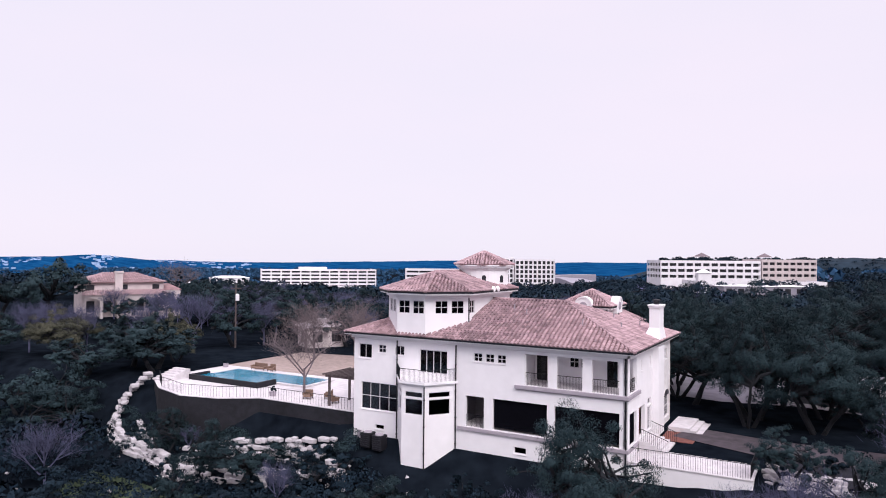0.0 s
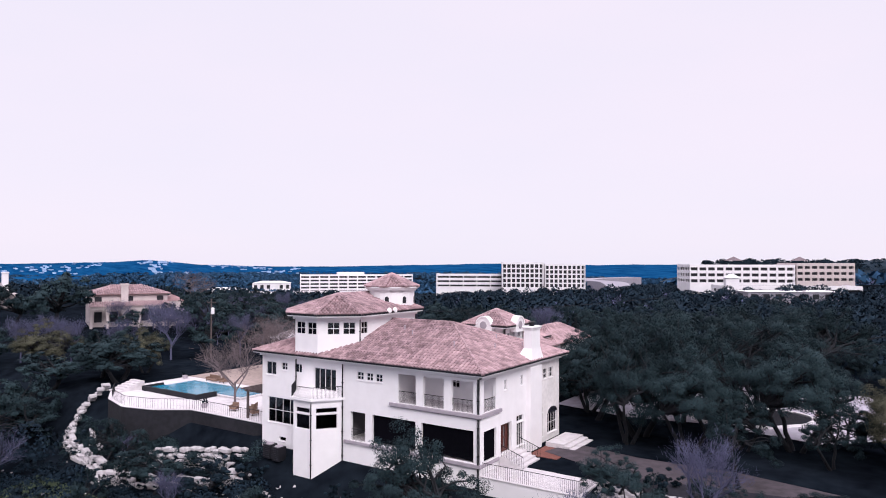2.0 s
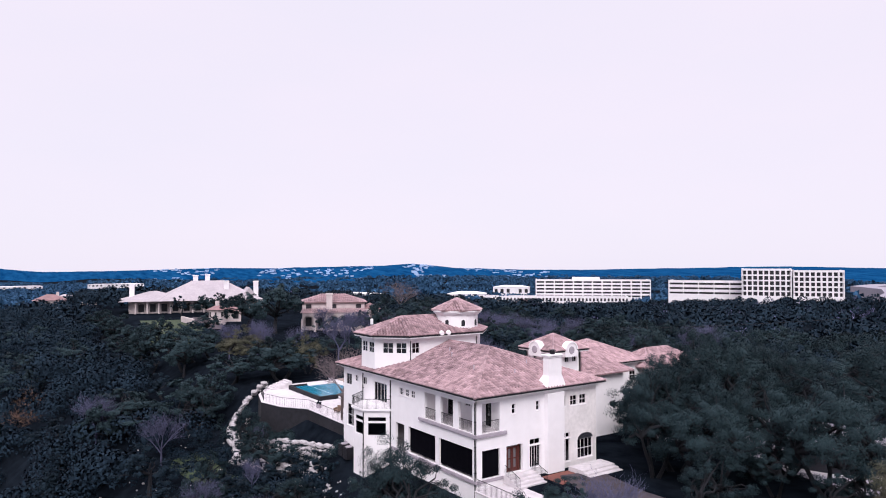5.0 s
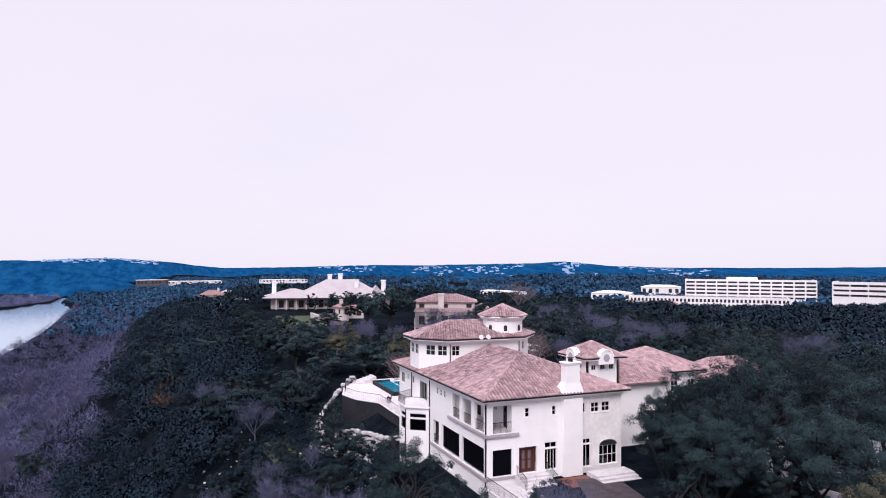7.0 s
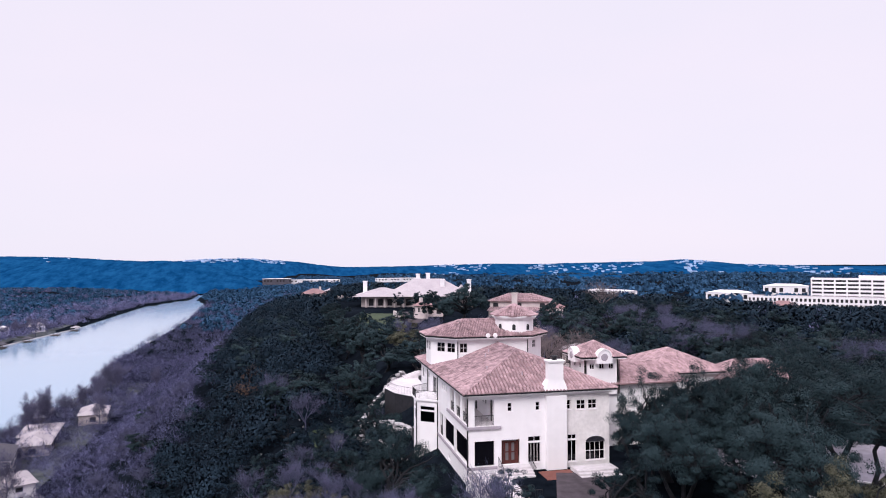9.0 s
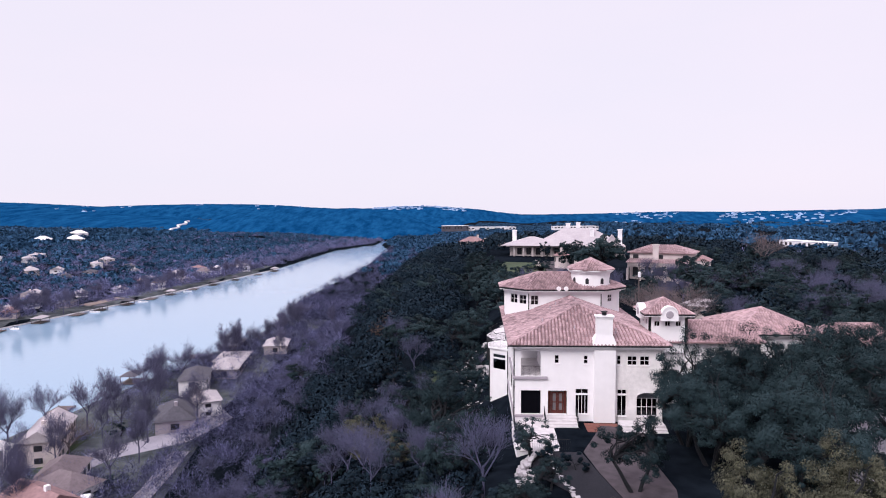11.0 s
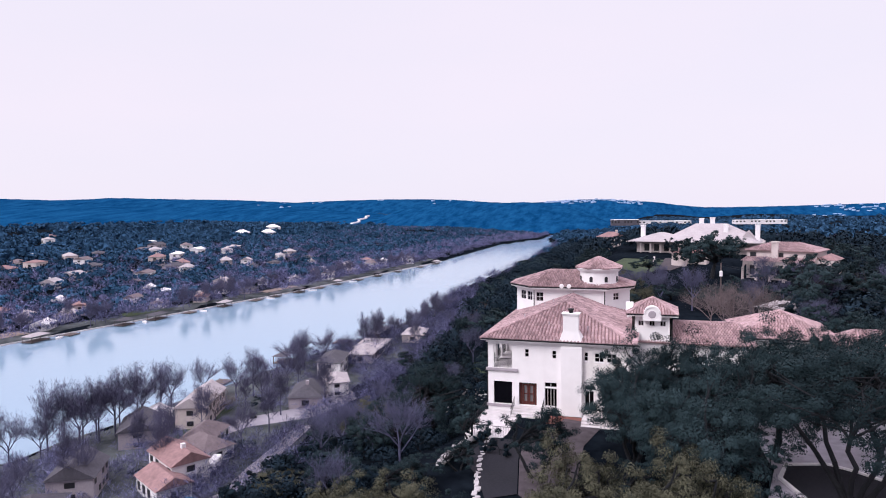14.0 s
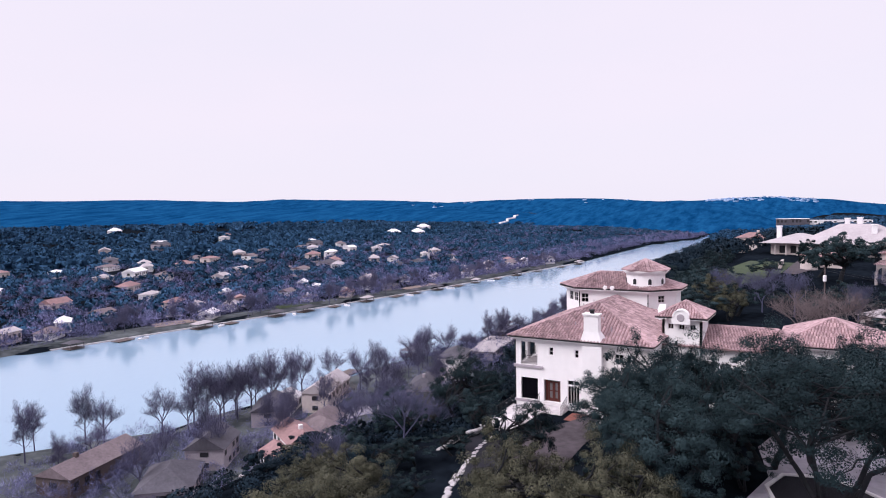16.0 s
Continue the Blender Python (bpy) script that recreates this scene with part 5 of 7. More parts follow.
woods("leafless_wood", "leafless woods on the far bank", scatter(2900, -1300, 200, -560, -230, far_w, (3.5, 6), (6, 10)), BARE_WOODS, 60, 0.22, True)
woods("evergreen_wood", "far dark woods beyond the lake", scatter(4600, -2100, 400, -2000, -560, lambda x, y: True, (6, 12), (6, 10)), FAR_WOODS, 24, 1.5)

between = lambda x, y: far_bank(x) - 210 < y < far_bank(x) - 2 and bumpy(x, y, 40, 21) > -0.2
woods("leafless_wood", "pale leafless trees between the far-bank houses", scatter(1100, -680, -50, -540, -240, between, (3, 5.5), (6, 11)), BARE_WOODS, 110, 0.13, True)
rise = []
for k in range(900):
    a, g = radians(rnd.uniform(56, 102)), rnd.uniform(0.15, 1.0)
    z = -30 + (16 + 30) * math.sin(min(1, g * 1.15) * math.pi / 2) - 6
    rise.append(((760 + 160 * g) * math.cos(a), (760 + 160 * g) * math.sin(a), z, rnd.uniform(4, 7), rnd.uniform(7, 11)))
woods("evergreen_wood", "dark woods on the northern rise", rise, WOODS, 60, 0.8)
bare_bank = lambda x, y: y > near_bank(x) + 4
woods("leafless_wood", "leafless trees round the nearer lake houses", scatter(190, -95, -5, -150, -80, bare_bank, (2, 3.6), (4, 7.5)), BARE_WOODS, 260, 0.04, True)

brush_ok = lambda x, y: not (-21 < x < -13.5 and y > -5) and not (-62 < x < -24 and y > -7)
woods("brush", "low dark brush on the stony slope", scatter(400, -75, 48, -17, -4.2, brush_ok, (0.8, 1.8), (0.8, 2.2)), WOODS, 200, 0.3)

garden_ok = lambda x, y: not (-22 < x < -13.5)
woods("brush", "low dark planting between the stone walls", scatter(150, -57, -24, -5.5, -0.6, garden_ok, (0.5, 1.1), (0.6, 1.6)), LEAF, 240, 0.26)

# the first tree of each kind stands in the woods like its copies
for proto, x, y in ((oak_a, -27, 56), (oak_b, -40, 62), (oak_c, -60, -8), (olive_a, -84, 8), (mid_a, -70, 60), (mid_b, -60, -25), (bush, -30, -12), (bare_a, -66, -20), (bare_b, -308, -108), (bare_c, -320, -104), (pale_b, -50, 33)):
    proto.matrix_world = stand(x, y, 30)

# ---- grounds ----
sheet("lawn", [(1.5, 8.5), (9, 5.6), (14, 6.2), (21, 7.5), (24, 10), (17, 11.5), (9, 11.2), (2.5, 12.5)], EARTH, "bare brown earth lawn beside the house", "lawn", 0.06)
sheet("mulch_bed", [(9.2, 1.2), (14, 0.6), (18.5, 3.6), (22.5, 5.2), (21, 7.4), (14, 6.1), (9.2, 5.4)], MULCH, "dark mulched planting bed", "bed", 0.10)
sheet("driveway", [(-6, 27.5), (3, 25.5), (10, 27), (22, 24.5), (27, 30), (30, 40), (24, 50), (8, 50), (-6, 44)], PAVING, "pale concrete driveway under the oaks", "driveway", 0.08)
sheet("paving_band", [(19.9, 36.5), (25.5, 40.5), (25.2, 41.0), (19.6, 37.0)], BRICK, "reddish brick band across the driveway", "paving", 0.12)
BED = [(9.4, 28.1), (8.5, 31.3), (9.8, 33.2), (13, 36.4), (15.6, 37.1), (17.8, 36.6), (19.5, 35.2), (19.9, 33.6), (19.3, 31.4), (16.5, 28.4), (12.5, 27.2)][::-1]
sheet("mulch_bed", BED, MULCH, "dark mulch bed round the old oak", "bed", 0.16)
bm = bmesh.new()
prev = None
for k in range(len(BED) + 1):
    a = Vector((*BED[k % len(BED)], 0))
    c = Vector((14.5, 32, 0))
    out = (a - c).normalized()
    z = ground_z(a.x, a.y)
    ring = [bm.verts.new(a + out * w + Vector((0, 0, z + h))) for w, h in ((0.0, 0.0), (0.0, 0.30), (0.32, 0.30), (0.32, 0.0))]
    if prev:
        for q in range(3):
            bm.faces.new((prev[q], prev[q + 1], ring[q + 1], ring[q]))
    prev = ring
single("kerb", bm, WHITE, "low white stone kerb round the planting bed", "kerb", kind="structure")
sheet("lawn", [(-168, 6), (-120, -1), (-112, 6), (-122, 12), (-140, 17), (-165, 19)], GRASS, "green lawn on the neighbouring ridge", "lawn", 0.2, step=4)
sheet("path", [(-172, 19.3), (-140, 17.3), (-138, 20.5), (-150, 25), (-172, 26)], EARTH, "pinkish gravel path beside the green lawn", "path", 0.22, step=4)
sheet("lawn", [(-58, 15), (-27, 14.5), (-27, 29), (-40, 33), (-58, 30)], LAWN, "dry tan winter lawn behind the pool", "lawn", 0.06)
sheet("lawn", [(-50, -9.2), (-46, -9), (-38, -9.5), (-34, -8), (-33, -13), (-48, -14.5)][::-1], GRASS, "rough green grass below the stone walls", "lawn", 0.08)

shore = [(x, float(np.interp(x, SHORE_X, SHORE_NEAR)) + 1.5) for x in range(-330, 1, 15)]
sheet("lawn", shore + [(0, -70), (-60, -72), (-150, -88), (-240, -90), (-330, -92)], WINTER_GRASS, "patchy winter grass between the lake houses", "lawn", 0.1, step=5)
shore = [(x, float(np.interp(x, SHORE_X, SHORE_FAR)) + 1.0) for x in range(-700, -59, 20)]
sheet("lawn", [(x, y - 22) for x, y in shore] + shore[::-1], WINTER_GRASS, "patchy winter grass along the far shore", "lawn", 0.1, step=8)

# pool terrace
DECK = [(-57, 5), (-55.5, 2.0), (-51.5, -0.6), (-46, -2.2), (-41.5, -1.2), (-38, 1.2), (-25.2, 1.2), (-25.2, 14.4), (-57, 14.6)]
deck = thing("pool_terrace", "pale concrete pool terrace on a dark stone retaining wall", "terrace")
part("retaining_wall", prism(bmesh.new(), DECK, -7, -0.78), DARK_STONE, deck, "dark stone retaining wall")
part("deck", prism(bmesh.new(), [(x * 1.0, y) for x, y in DECK], -0.776, -0.70), CONCRETE, deck, "pale concrete deck")
pool = thing("swimming_pool", "turquoise infinity pool with a dark tiled edge", "pool")
part("pool_edge", boxes((-53.4, 7.6, -0.698, -40.0, 8.0, -0.50), (-40.0, 7.6, -0.698, -39.6, 8.0, -0.5), (-53.4, 8.0, -0.698, -53.0, 12.9, -0.5), (-53.0, 12.5, -0.698, -37.6, 12.9, -0.5), (-38.0, 8.0, -0.698, -37.6, 12.5, -0.5), (-39.6, 7.6, -0.698, -37.6, 8.0, -0.5), bevel=0.02), CONCRETE, pool)
part("water", boxes((-52.99, 8.01, -0.69, -38.01, 12.49, -0.56)), POOL_WATER, pool, "turquoise pool water")
part("basin_wall", boxes((-52.8, 4.6, -0.696, -41.8, 4.9, -0.1), (-52.8, 4.9, -0.696, -52.5, 7.58, -0.1), (-42.1, 4.9, -0.696, -41.8, 7.58, -0.1), bevel=0.02), DARK_STONE, pool, "dark tiled catch-basin wall")
part("basin_water", boxes((-52.49, 4.91, -0.69, -42.11, 7.57, -0.35)), POOL_WATER, pool, "dark blue basin water")
st = thing("pool_steps", "pale concrete steps beside the pool", "steps")
for k in range(6):
    part("step", boxes((-56.2 + 0.02 * k, 2.2 + 0.55 * k, -0.70, -53.6, 2.75 + 0.55 * k, -0.52 + 0.17 * k), bevel=0.015), CONCRETE, st)
fence = thing("pool_fence", "thin black metal fence along the pool terrace", "fence")
railing(fence, [(x, y, -0.70) for x, y in ((-55.0, 2.3), (-51.3, -0.25), (-46, -1.8), (-41.7, -0.85), (-38.2, 1.5), (-25.6, 1.5))], 1.1, 0.35)


def lounge(name, x, y, turn, label, w=0.8, d=0.8, group="patio seats"):
    ob = thing(name, label, "chair", pose(x, y, -0.70, 0, 0, turn), group)
    for q in (boxes((-w / 2, -d / 2, 0.22, w / 2, d / 2, 0.42), bevel=0.04),):
        part("seat", q, CUSHION, ob)
    part("backrest", boxes((-w / 2, d / 2 - 0.12, 0.42, w / 2, d / 2, 0.9), bevel=0.04), CUSHION, ob)
    for sx in (-1, 1):
        part("armrest", boxes((sx * w / 2 - 0.05, -d / 2, 0.42, sx * w / 2 + 0.05, d / 2 - 0.12, 0.64), bevel=0.02), CUSHION, ob)
        for sy in (-1, 1):
            part("leg", boxes((sx * (w / 2 - 0.06) - 0.03, sy * (d / 2 - 0.06) - 0.03, 0, sx * (w / 2 - 0.06) + 0.03, sy * (d / 2 - 0.06) + 0.03, 0.22)), WOOD, ob)
    return ob


arm = lounge("patio_chair", -33.5, 3.4, 20, "brown wicker armchair on the pool terrace")
for x, y, t in ((-31.8, 4.6, -60), (-30.0, 3.2, 160), (-48.5, 13.8, 10)):
    copy_thing(arm, pose(x, y, -0.70, 0, 0, t))
lounge("patio_bench", -50.5, 13.7, 0, "brown wooden garden bench beside the pool", 2.2, 0.8)
for x, y in ((-37.6, 2.6), (-56.0, 13.2)):
    pot = thing("potted_plant", "dark clipped shrub in a pot on the terrace", "plant", pose(x, y, -0.70), "potted plants")
    part("pot", prism(bmesh.new(), ring_pts(0, 0, 0.3, 12), 0, 0.45, -0.25), TRIM, pot)
    p_, o_, c_ = crown_points(0.55, 1.3, 0.35, 14, 500)
    fo = new("foliage", cards_mesh("foliage", leaf_corners(p_, o_, 0.1), [CEDAR]))
    fo.parent = pot
perg = thing("pergola", "dark wooden pergola against the house", "pergola")
for x, y in ((-29.6, 2.0), (-29.6, 5.2)):
    part("post", boxes((x - 0.1, y - 0.1, -0.70, x + 0.1, y + 0.1, 2.1)), WOOD, perg)
for y in (2.0, 5.2):
    part("beam", boxes((-30.1, y - 0.08, 2.1, -25.15, y + 0.08, 2.35)), WOOD, perg)
for k in range(10):
    part("slat", boxes((-30.0 + 0.5 * k, 1.4, 2.354, -29.9 + 0.5 * k, 5.8, 2.5)), WOOD, perg)


def rough_stone(seed):
    r = random.Random(seed)
    bm = bmesh.new()
    box(bm, -0.5, -0.4, -0.3, 0.5, 0.4, 0.3, bevel=0.09)
    for v in bm.verts:
        v.co += Vector((r.uniform(-0.07, 0.07), r.uniform(-0.06, 0.06), r.uniform(-0.05, 0.05)))
    return mesh_of(bm, "stone", STONE)


STONES = [rough_stone(k) for k in range(7)]


def stone_wall(path, layers, label, seed, size=0.8, lift=0.0, drop=0.25):
    """A dry wall of rough limestone blocks along a path, stepping up in layers."""
    r = random.Random(seed)
    x0, y0 = path[0]
    base = Vector((x0, y0, ground_z(x0, y0)))
    wall = thing("stone_wall", label, "wall", Matrix.Translation(base))
    for (ax, ay), (bx, by) in zip(path, path[1:]):
        length = math.hypot(bx - ax, by - ay)
        n = max(1, int(length / (size * 0.95)))
        heading = math.degrees(math.atan2(by - ay, bx - ax))
        nxv, nyv = -(by - ay) / length, (bx - ax) / length
        for k in range(n):
            for l in range(layers):
                if r.random() < 0.1:
                    continue
                f = (k + 0.5 + r.uniform(-0.2, 0.2)) / n
                x, y = ax + (bx - ax) * f + nxv * (0.3 * l + r.uniform(-0.15, 0.15)), ay + (by - ay) * f + nyv * (0.3 * l + r.uniform(-0.15, 0.15))
                s = new("stone", r.choice(STONES))
                s.parent = wall
                z = ground_z(x, y) + lift + (l + 0.4) * 0.48 * size - drop
                s.matrix_basis = Matrix.Translation(Vector((x, y, z)) - base) @ pose(0, 0, 0, r.uniform(-8, 8), r.uniform(-8, 8), heading + r.uniform(-12, 12)) @ Matrix.Diagonal((size * r.uniform(0.8, 1.35), size * r.uniform(0.8, 1.3), size * r.uniform(0.75, 1.1), 1))
    return wall


stone_wall([(-57.5, 3.0), (-58.5, 0.0), (-57.0, -2.6), (-53.0, -4.6), (-48.0, -5.6), (-43.5, -6.3)], 3, "rough white limestone retaining wall below the pool", 1, 0.75, 0.35)
stone_wall([(-54.0, -1.6), (-51.0, -3.0), (-48.0, -3.6)], 2, "short rough limestone wall among planting", 2, 0.8)
stone_wall([(-42.5, -5.0), (-38.0, -3.2), (-32.0, -2.2), (-26.5, -1.6)], 4, "stacked white limestone wall beside the house", 3, 0.7, 0.2)
stone_wall([(-42.0, -7.6), (-36.0, -6.2), (-31.0, -5.2), (-26.0, -4.4), (-22.5, -5.0)], 3, "lower stacked white limestone wall", 4, 0.75, 0.3)
stone_wall([(8.9, 1.2), (10.6, 0.2), (13.5, -0.6), (17.0, -0.4)], 4, "stacked grey limestone wall beside the terrace", 5, 0.5)
stone_wall([(8.8, 2.5), (12.0, 2.5), (15.0, 2.9), (18.0, 3.5), (22.5, 4.5), (26.0, 5.6)], 1, "row of white limestone edging blocks", 6, 0.55, 0.1)
rubble = thing("stone_rubble", "loose white limestone rubble below the house", "rubble", Matrix.Translation((-20, -5, ground_z(-20, -5))))
rr = random.Random(9)
for k in range(240):
    x, y = (rr.gauss(-21, 4.5), rr.uniform(-9, -3.0)) if k < 170 else (rr.uniform(-46, -24), rr.uniform(-5.5, -1.5))
    if rr.random() < 0.3:
        x, y = rr.uniform(-60, 30), rr.uniform(-24, -6)
    s = new("stone", rr.choice(STONES))
    s.parent = rubble
    q = rr.uniform(0.12, 0.45)
    s.matrix_basis = Matrix.Translation(Vector((x, y, ground_z(x, y) + 0.12 * q)) - Vector((-20, -5, ground_z(-20, -5)))) @ pose(0, 0, 0, rr.uniform(-20, 20), rr.uniform(-20, 20), rr.uniform(0, 360)) @ Matrix.Diagonal((q, q, q, 1))

# terrace, stairs and rails on the drive side
ter = thing("side_terrace", "white concrete terrace with black railings beside the house", "terrace")
part("terrace_wall", boxes((0.13, -0.3, -6, 8.5, 4.7, -1.06), bevel=0.02), STUCCO, ter, "white rendered terrace wall")
part("terrace_floor", boxes((0.13, -0.35, -1.056, 8.55, 4.75, -0.95), bevel=0.015), CONCRETE, ter)
railing(ter, [(0.3, -0.15, -0.95), (8.35, -0.15, -0.95), (8.35, 4.5, -0.95)], 1.0, 0.16)
steps = thing("door_steps", "pale stone steps under the wooden door", "steps")
for k in range(4):
    part("step", boxes((0.13, 2.9 - 0.0 * k, -0.948 + 0.18 * k, 2.2 - 0.4 * k, 6.2, -0.77 + 0.18 * k), bevel=0.012), CONCRETE, steps)
railing(steps, [(0.3, 2.95, -0.22), (2.3, 2.95, -0.9)], 0.95, 0.16)
railing(steps, [(0.3, 6.15, -0.22), (2.3, 6.15, -0.9)], 0.95, 0.16)
steps2 = thing("garden_steps", "wide pale stone steps with red paving", "steps")
for k in range(3):
    part("step", boxes((0.76 if k < 2 else 0.8, 10.3, -1.0 + 0.17 * k, 3.6 - 0.5 * k, 14.6, -0.83 + 0.17 * k), bevel=0.012), CONCRETE, steps2)
part("paving", boxes((0.76, 6.9, -1.0, 3.4, 10.2, -0.86), bevel=0.01), BRICK, steps2, "red brick landing")

# plant and meters by the lake-side wall
ac = thing("air_conditioner", "black outdoor air-conditioning unit beside the wall", "air conditioner", pose(-22.6, -1.2, ground_z(-22.6, -1.2)), "outdoor units")
part("housing", boxes((-0.5, -0.5, 0.05, 0.5, 0.5, 1.35), bevel=0.05), BLACK, ac)
part("fan_guard", tube(bmesh.new(), (0, 0, 1.35), (0, 0, 1.42), 0.4, 0.38, 16), TRIM, ac)
for k in range(6):
    part("louvre", boxes((-0.46, -0.53, 0.2 + 0.18 * k, 0.46, -0.502, 0.28 + 0.18 * k)), FRAME, ac)
copy_thing(ac, pose(-21.3, -1.3, ground_z(-21.3, -1.3)))
for x, z in ((-24.5, -2.2), (-23.9, -2.4)):
    meter = single("meter_box", boxes((x, -0.22, z - 0.5, x + 0.35, -0.01, z + 0.3), bevel=0.02), TRIM, "grey electric meter box on the wall", "meter box", "meter boxes")

pole = thing("utility_pole", "wooden utility pole with a transformer", "pole", pose(-71, 29, ground_z(-71, 29)))
part("post", tube(bmesh.new(), (0, 0, 0), (0, 0, 10.2), 0.16, 0.11, 8), WOOD, pole)
part("crossarm", boxes((-1.1, -0.06, 9.5, 1.1, 0.06, 9.65)), WOOD, pole)
part("transformer", tube(tube(bmesh.new(), (0.35, 0, 7.6), (0.35, 0, 8.6), 0.3, 0.3, 12), (0.35, 0, 8.6), (0.35, 0, 8.7), 0.3, 0.15, 12), WHITE, pole, "pale grey transformer can")
part("stay_wire", tube(bmesh.new(), (0, 0, 9.3), (-4.5, -1.0, 2.0), 0.02, 0.02, 4), BLACK, pole)
for dy in (-0.9, 0.9):
    bm = bmesh.new()
    pts = [Vector((-71 + (60 * k / 12), 29 + dy + 62 * k / 12, ground_z(-71, 29) + 9.7 - 2.2 * math.sin(math.pi * k / 12))) for k in range(13)]
    limb(bm, pts, 0.02, 0.02, 4)
    single("power_line", bm, BLACK, "thin sagging black power line", "cable", "power lines")


# ---- buildings ----
def hip_mesh(w, d, z0, z1, over=0.6):
    bm = bmesh.new()
    x, y = w / 2 + over, d / 2 + over
    rl = max(0.0, x - y) if x > y else 0.0
    rw = max(0.0, y - x) if y > x else 0.0
    v = [bm.verts.new(p) for p in ((-x, -y, z0), (x, -y, z0), (x, y, z0), (-x, y, z0), (-rl, -rw, z1), (rl, -rw if rw else 0, z1))]
    if rw:
        v[4].co, v[5].co = (0, -rw, z1), (0, rw, z1)
        fs = ((0, 1, 4), (1, 2, 5, 4), (2, 3, 5), (3, 0, 4, 5), (3, 2, 1, 0))
    elif rl:
        fs = ((0, 1, 5, 4), (1, 2, 5), (2, 3, 4, 5), (3, 0, 4), (3, 2, 1, 0))
    else:
        bm.verts.remove(v.pop())
        fs = ((0, 1, 4), (1, 2, 4), (2, 3, 4), (3, 0, 4), (3, 2, 1, 0))
    for f in fs:
        bm.faces.new([v[i] for i in f])
    return bm


def gable_mesh(w, d, z0, z1, over=0.5):
    bm = bmesh.new()
    x, y = w / 2 + over, d / 2 + over
    v = [bm.verts.new(p) for p in ((-x, -y, z0), (x, -y, z0), (x, y, z0), (-x, y, z0), (-x, 0, z1), (x, 0, z1))]
    for f in ((0, 1, 5, 4), (1, 2, 5), (2, 3, 4, 5), (3, 0, 4), (3, 2, 1, 0)):
        bm.faces.new([v[i] for i in f])
    return bm


UNIT_PANE = mesh_of(boxes((-0.5, -0.06, -0.5, 0.5, 0.06, 0.5)), "window", FRAME)


def pane_at(parent, x, y, z, w, h, turn=0):
    o = new("window", UNIT_PANE)
    o.parent = parent
    o.matrix_basis = pose(x, y, z, 0, 0, turn) @ Matrix.Diagonal((w, 1, h, 1))


def villa(name, label, x, y, turn, w, d, h, rise, wall_mat, roof_mat, gable=False, storeys=1, chimney=False, z=None, group="lake houses", bays=None):
    """A small house with walls, roof, windows on its two long sides and a chimney."""
    zz = ground_z(x, y) if z is None else z
    ob = thing(name, label, "house", pose(x, y, zz, 0, 0, turn), group)
    part("wall", boxes((-w / 2, -d / 2, -2.5, w / 2, d / 2, h)), wall_mat, ob)
    part("roof", (gable_mesh if gable else hip_mesh)(w, d, h + 0.004, h + rise), roof_mat, ob)
    n = bays or max(2, int(w / 3.2))
    for s in range(storeys):
        zc = (s + 0.52) * h / storeys
        for k in range(n):
            u = -w / 2 + w * (k + 0.5) / n
            if (k + s) % 4 == 3:
                continue
            pane_at(ob, u, -d / 2 - 0.02, zc, w / n * 0.5, h / storeys * 0.5)
            pane_at(ob, u, d / 2 + 0.02, zc, w / n * 0.45, h / storeys * 0.45)
        for side in (-1, 1):
            pane_at(ob, side * (w / 2 + 0.02), 0, zc, d * 0.22, h / storeys * 0.45, 90)
    if chimney:
        part("chimney", boxes((w * 0.18, -0.5, h * 0.6, w * 0.18 + 1.0, 0.5, h + rise + 0.9), bevel=0.03), wall_mat, ob)
    return ob


# neighbour with arches
nb = thing("arcaded_villa", "cream villa with clay tile roofs and an arcade", "house", pose(-131, 50.0, ground_z(-131, 50) + 1.0, 0, 0, 66), "neighbouring houses")
W, D_ = 17.0, 11.0
part("wall", boxes((-W / 2, -D_ / 2, -3, W / 2, D_ / 2, 6.6)), CREAM, nb)
tiled_roof("roof", [((-W / 2 - 0.7, -D_ / 2 - 0.7, 6.6), (W / 2 + 0.7, -D_ / 2 - 0.7, 6.6), (W / 2 - 5.0, 0, 8.7), (-W / 2 + 5.0, 0, 8.7)), ((W / 2 + 0.7, -D_ / 2 - 0.7, 6.6), (W / 2 + 0.7, D_ / 2 + 0.7, 6.6), (W / 2 - 5.5, 0, 8.7), (W / 2 - 5.5, 0, 8.7)), ((-W / 2 - 0.7, D_ / 2 + 0.7, 6.6), (-W / 2 - 0.7, -D_ / 2 - 0.7, 6.6), (-W / 2 + 5.5, 0, 8.7), (-W / 2 + 5.5, 0, 8.7))], nb, TILE, "clay tile hip roof", pitch=0.5, course=0.6)
part("roof_deck", hip_mesh(W, D_, 6.5, 8.62, 0.7), FAR_TILE, nb)
n_arch = 5
for k in range(n_arch + 1):
    u = -W / 2 + (W) * k / n_arch
    part("column", boxes((u - 0.3, -D_ / 2 - 3.2, -3, u + 0.3, -D_ / 2 - 2.7, 2.2), bevel=0.03), CREAM, nb)
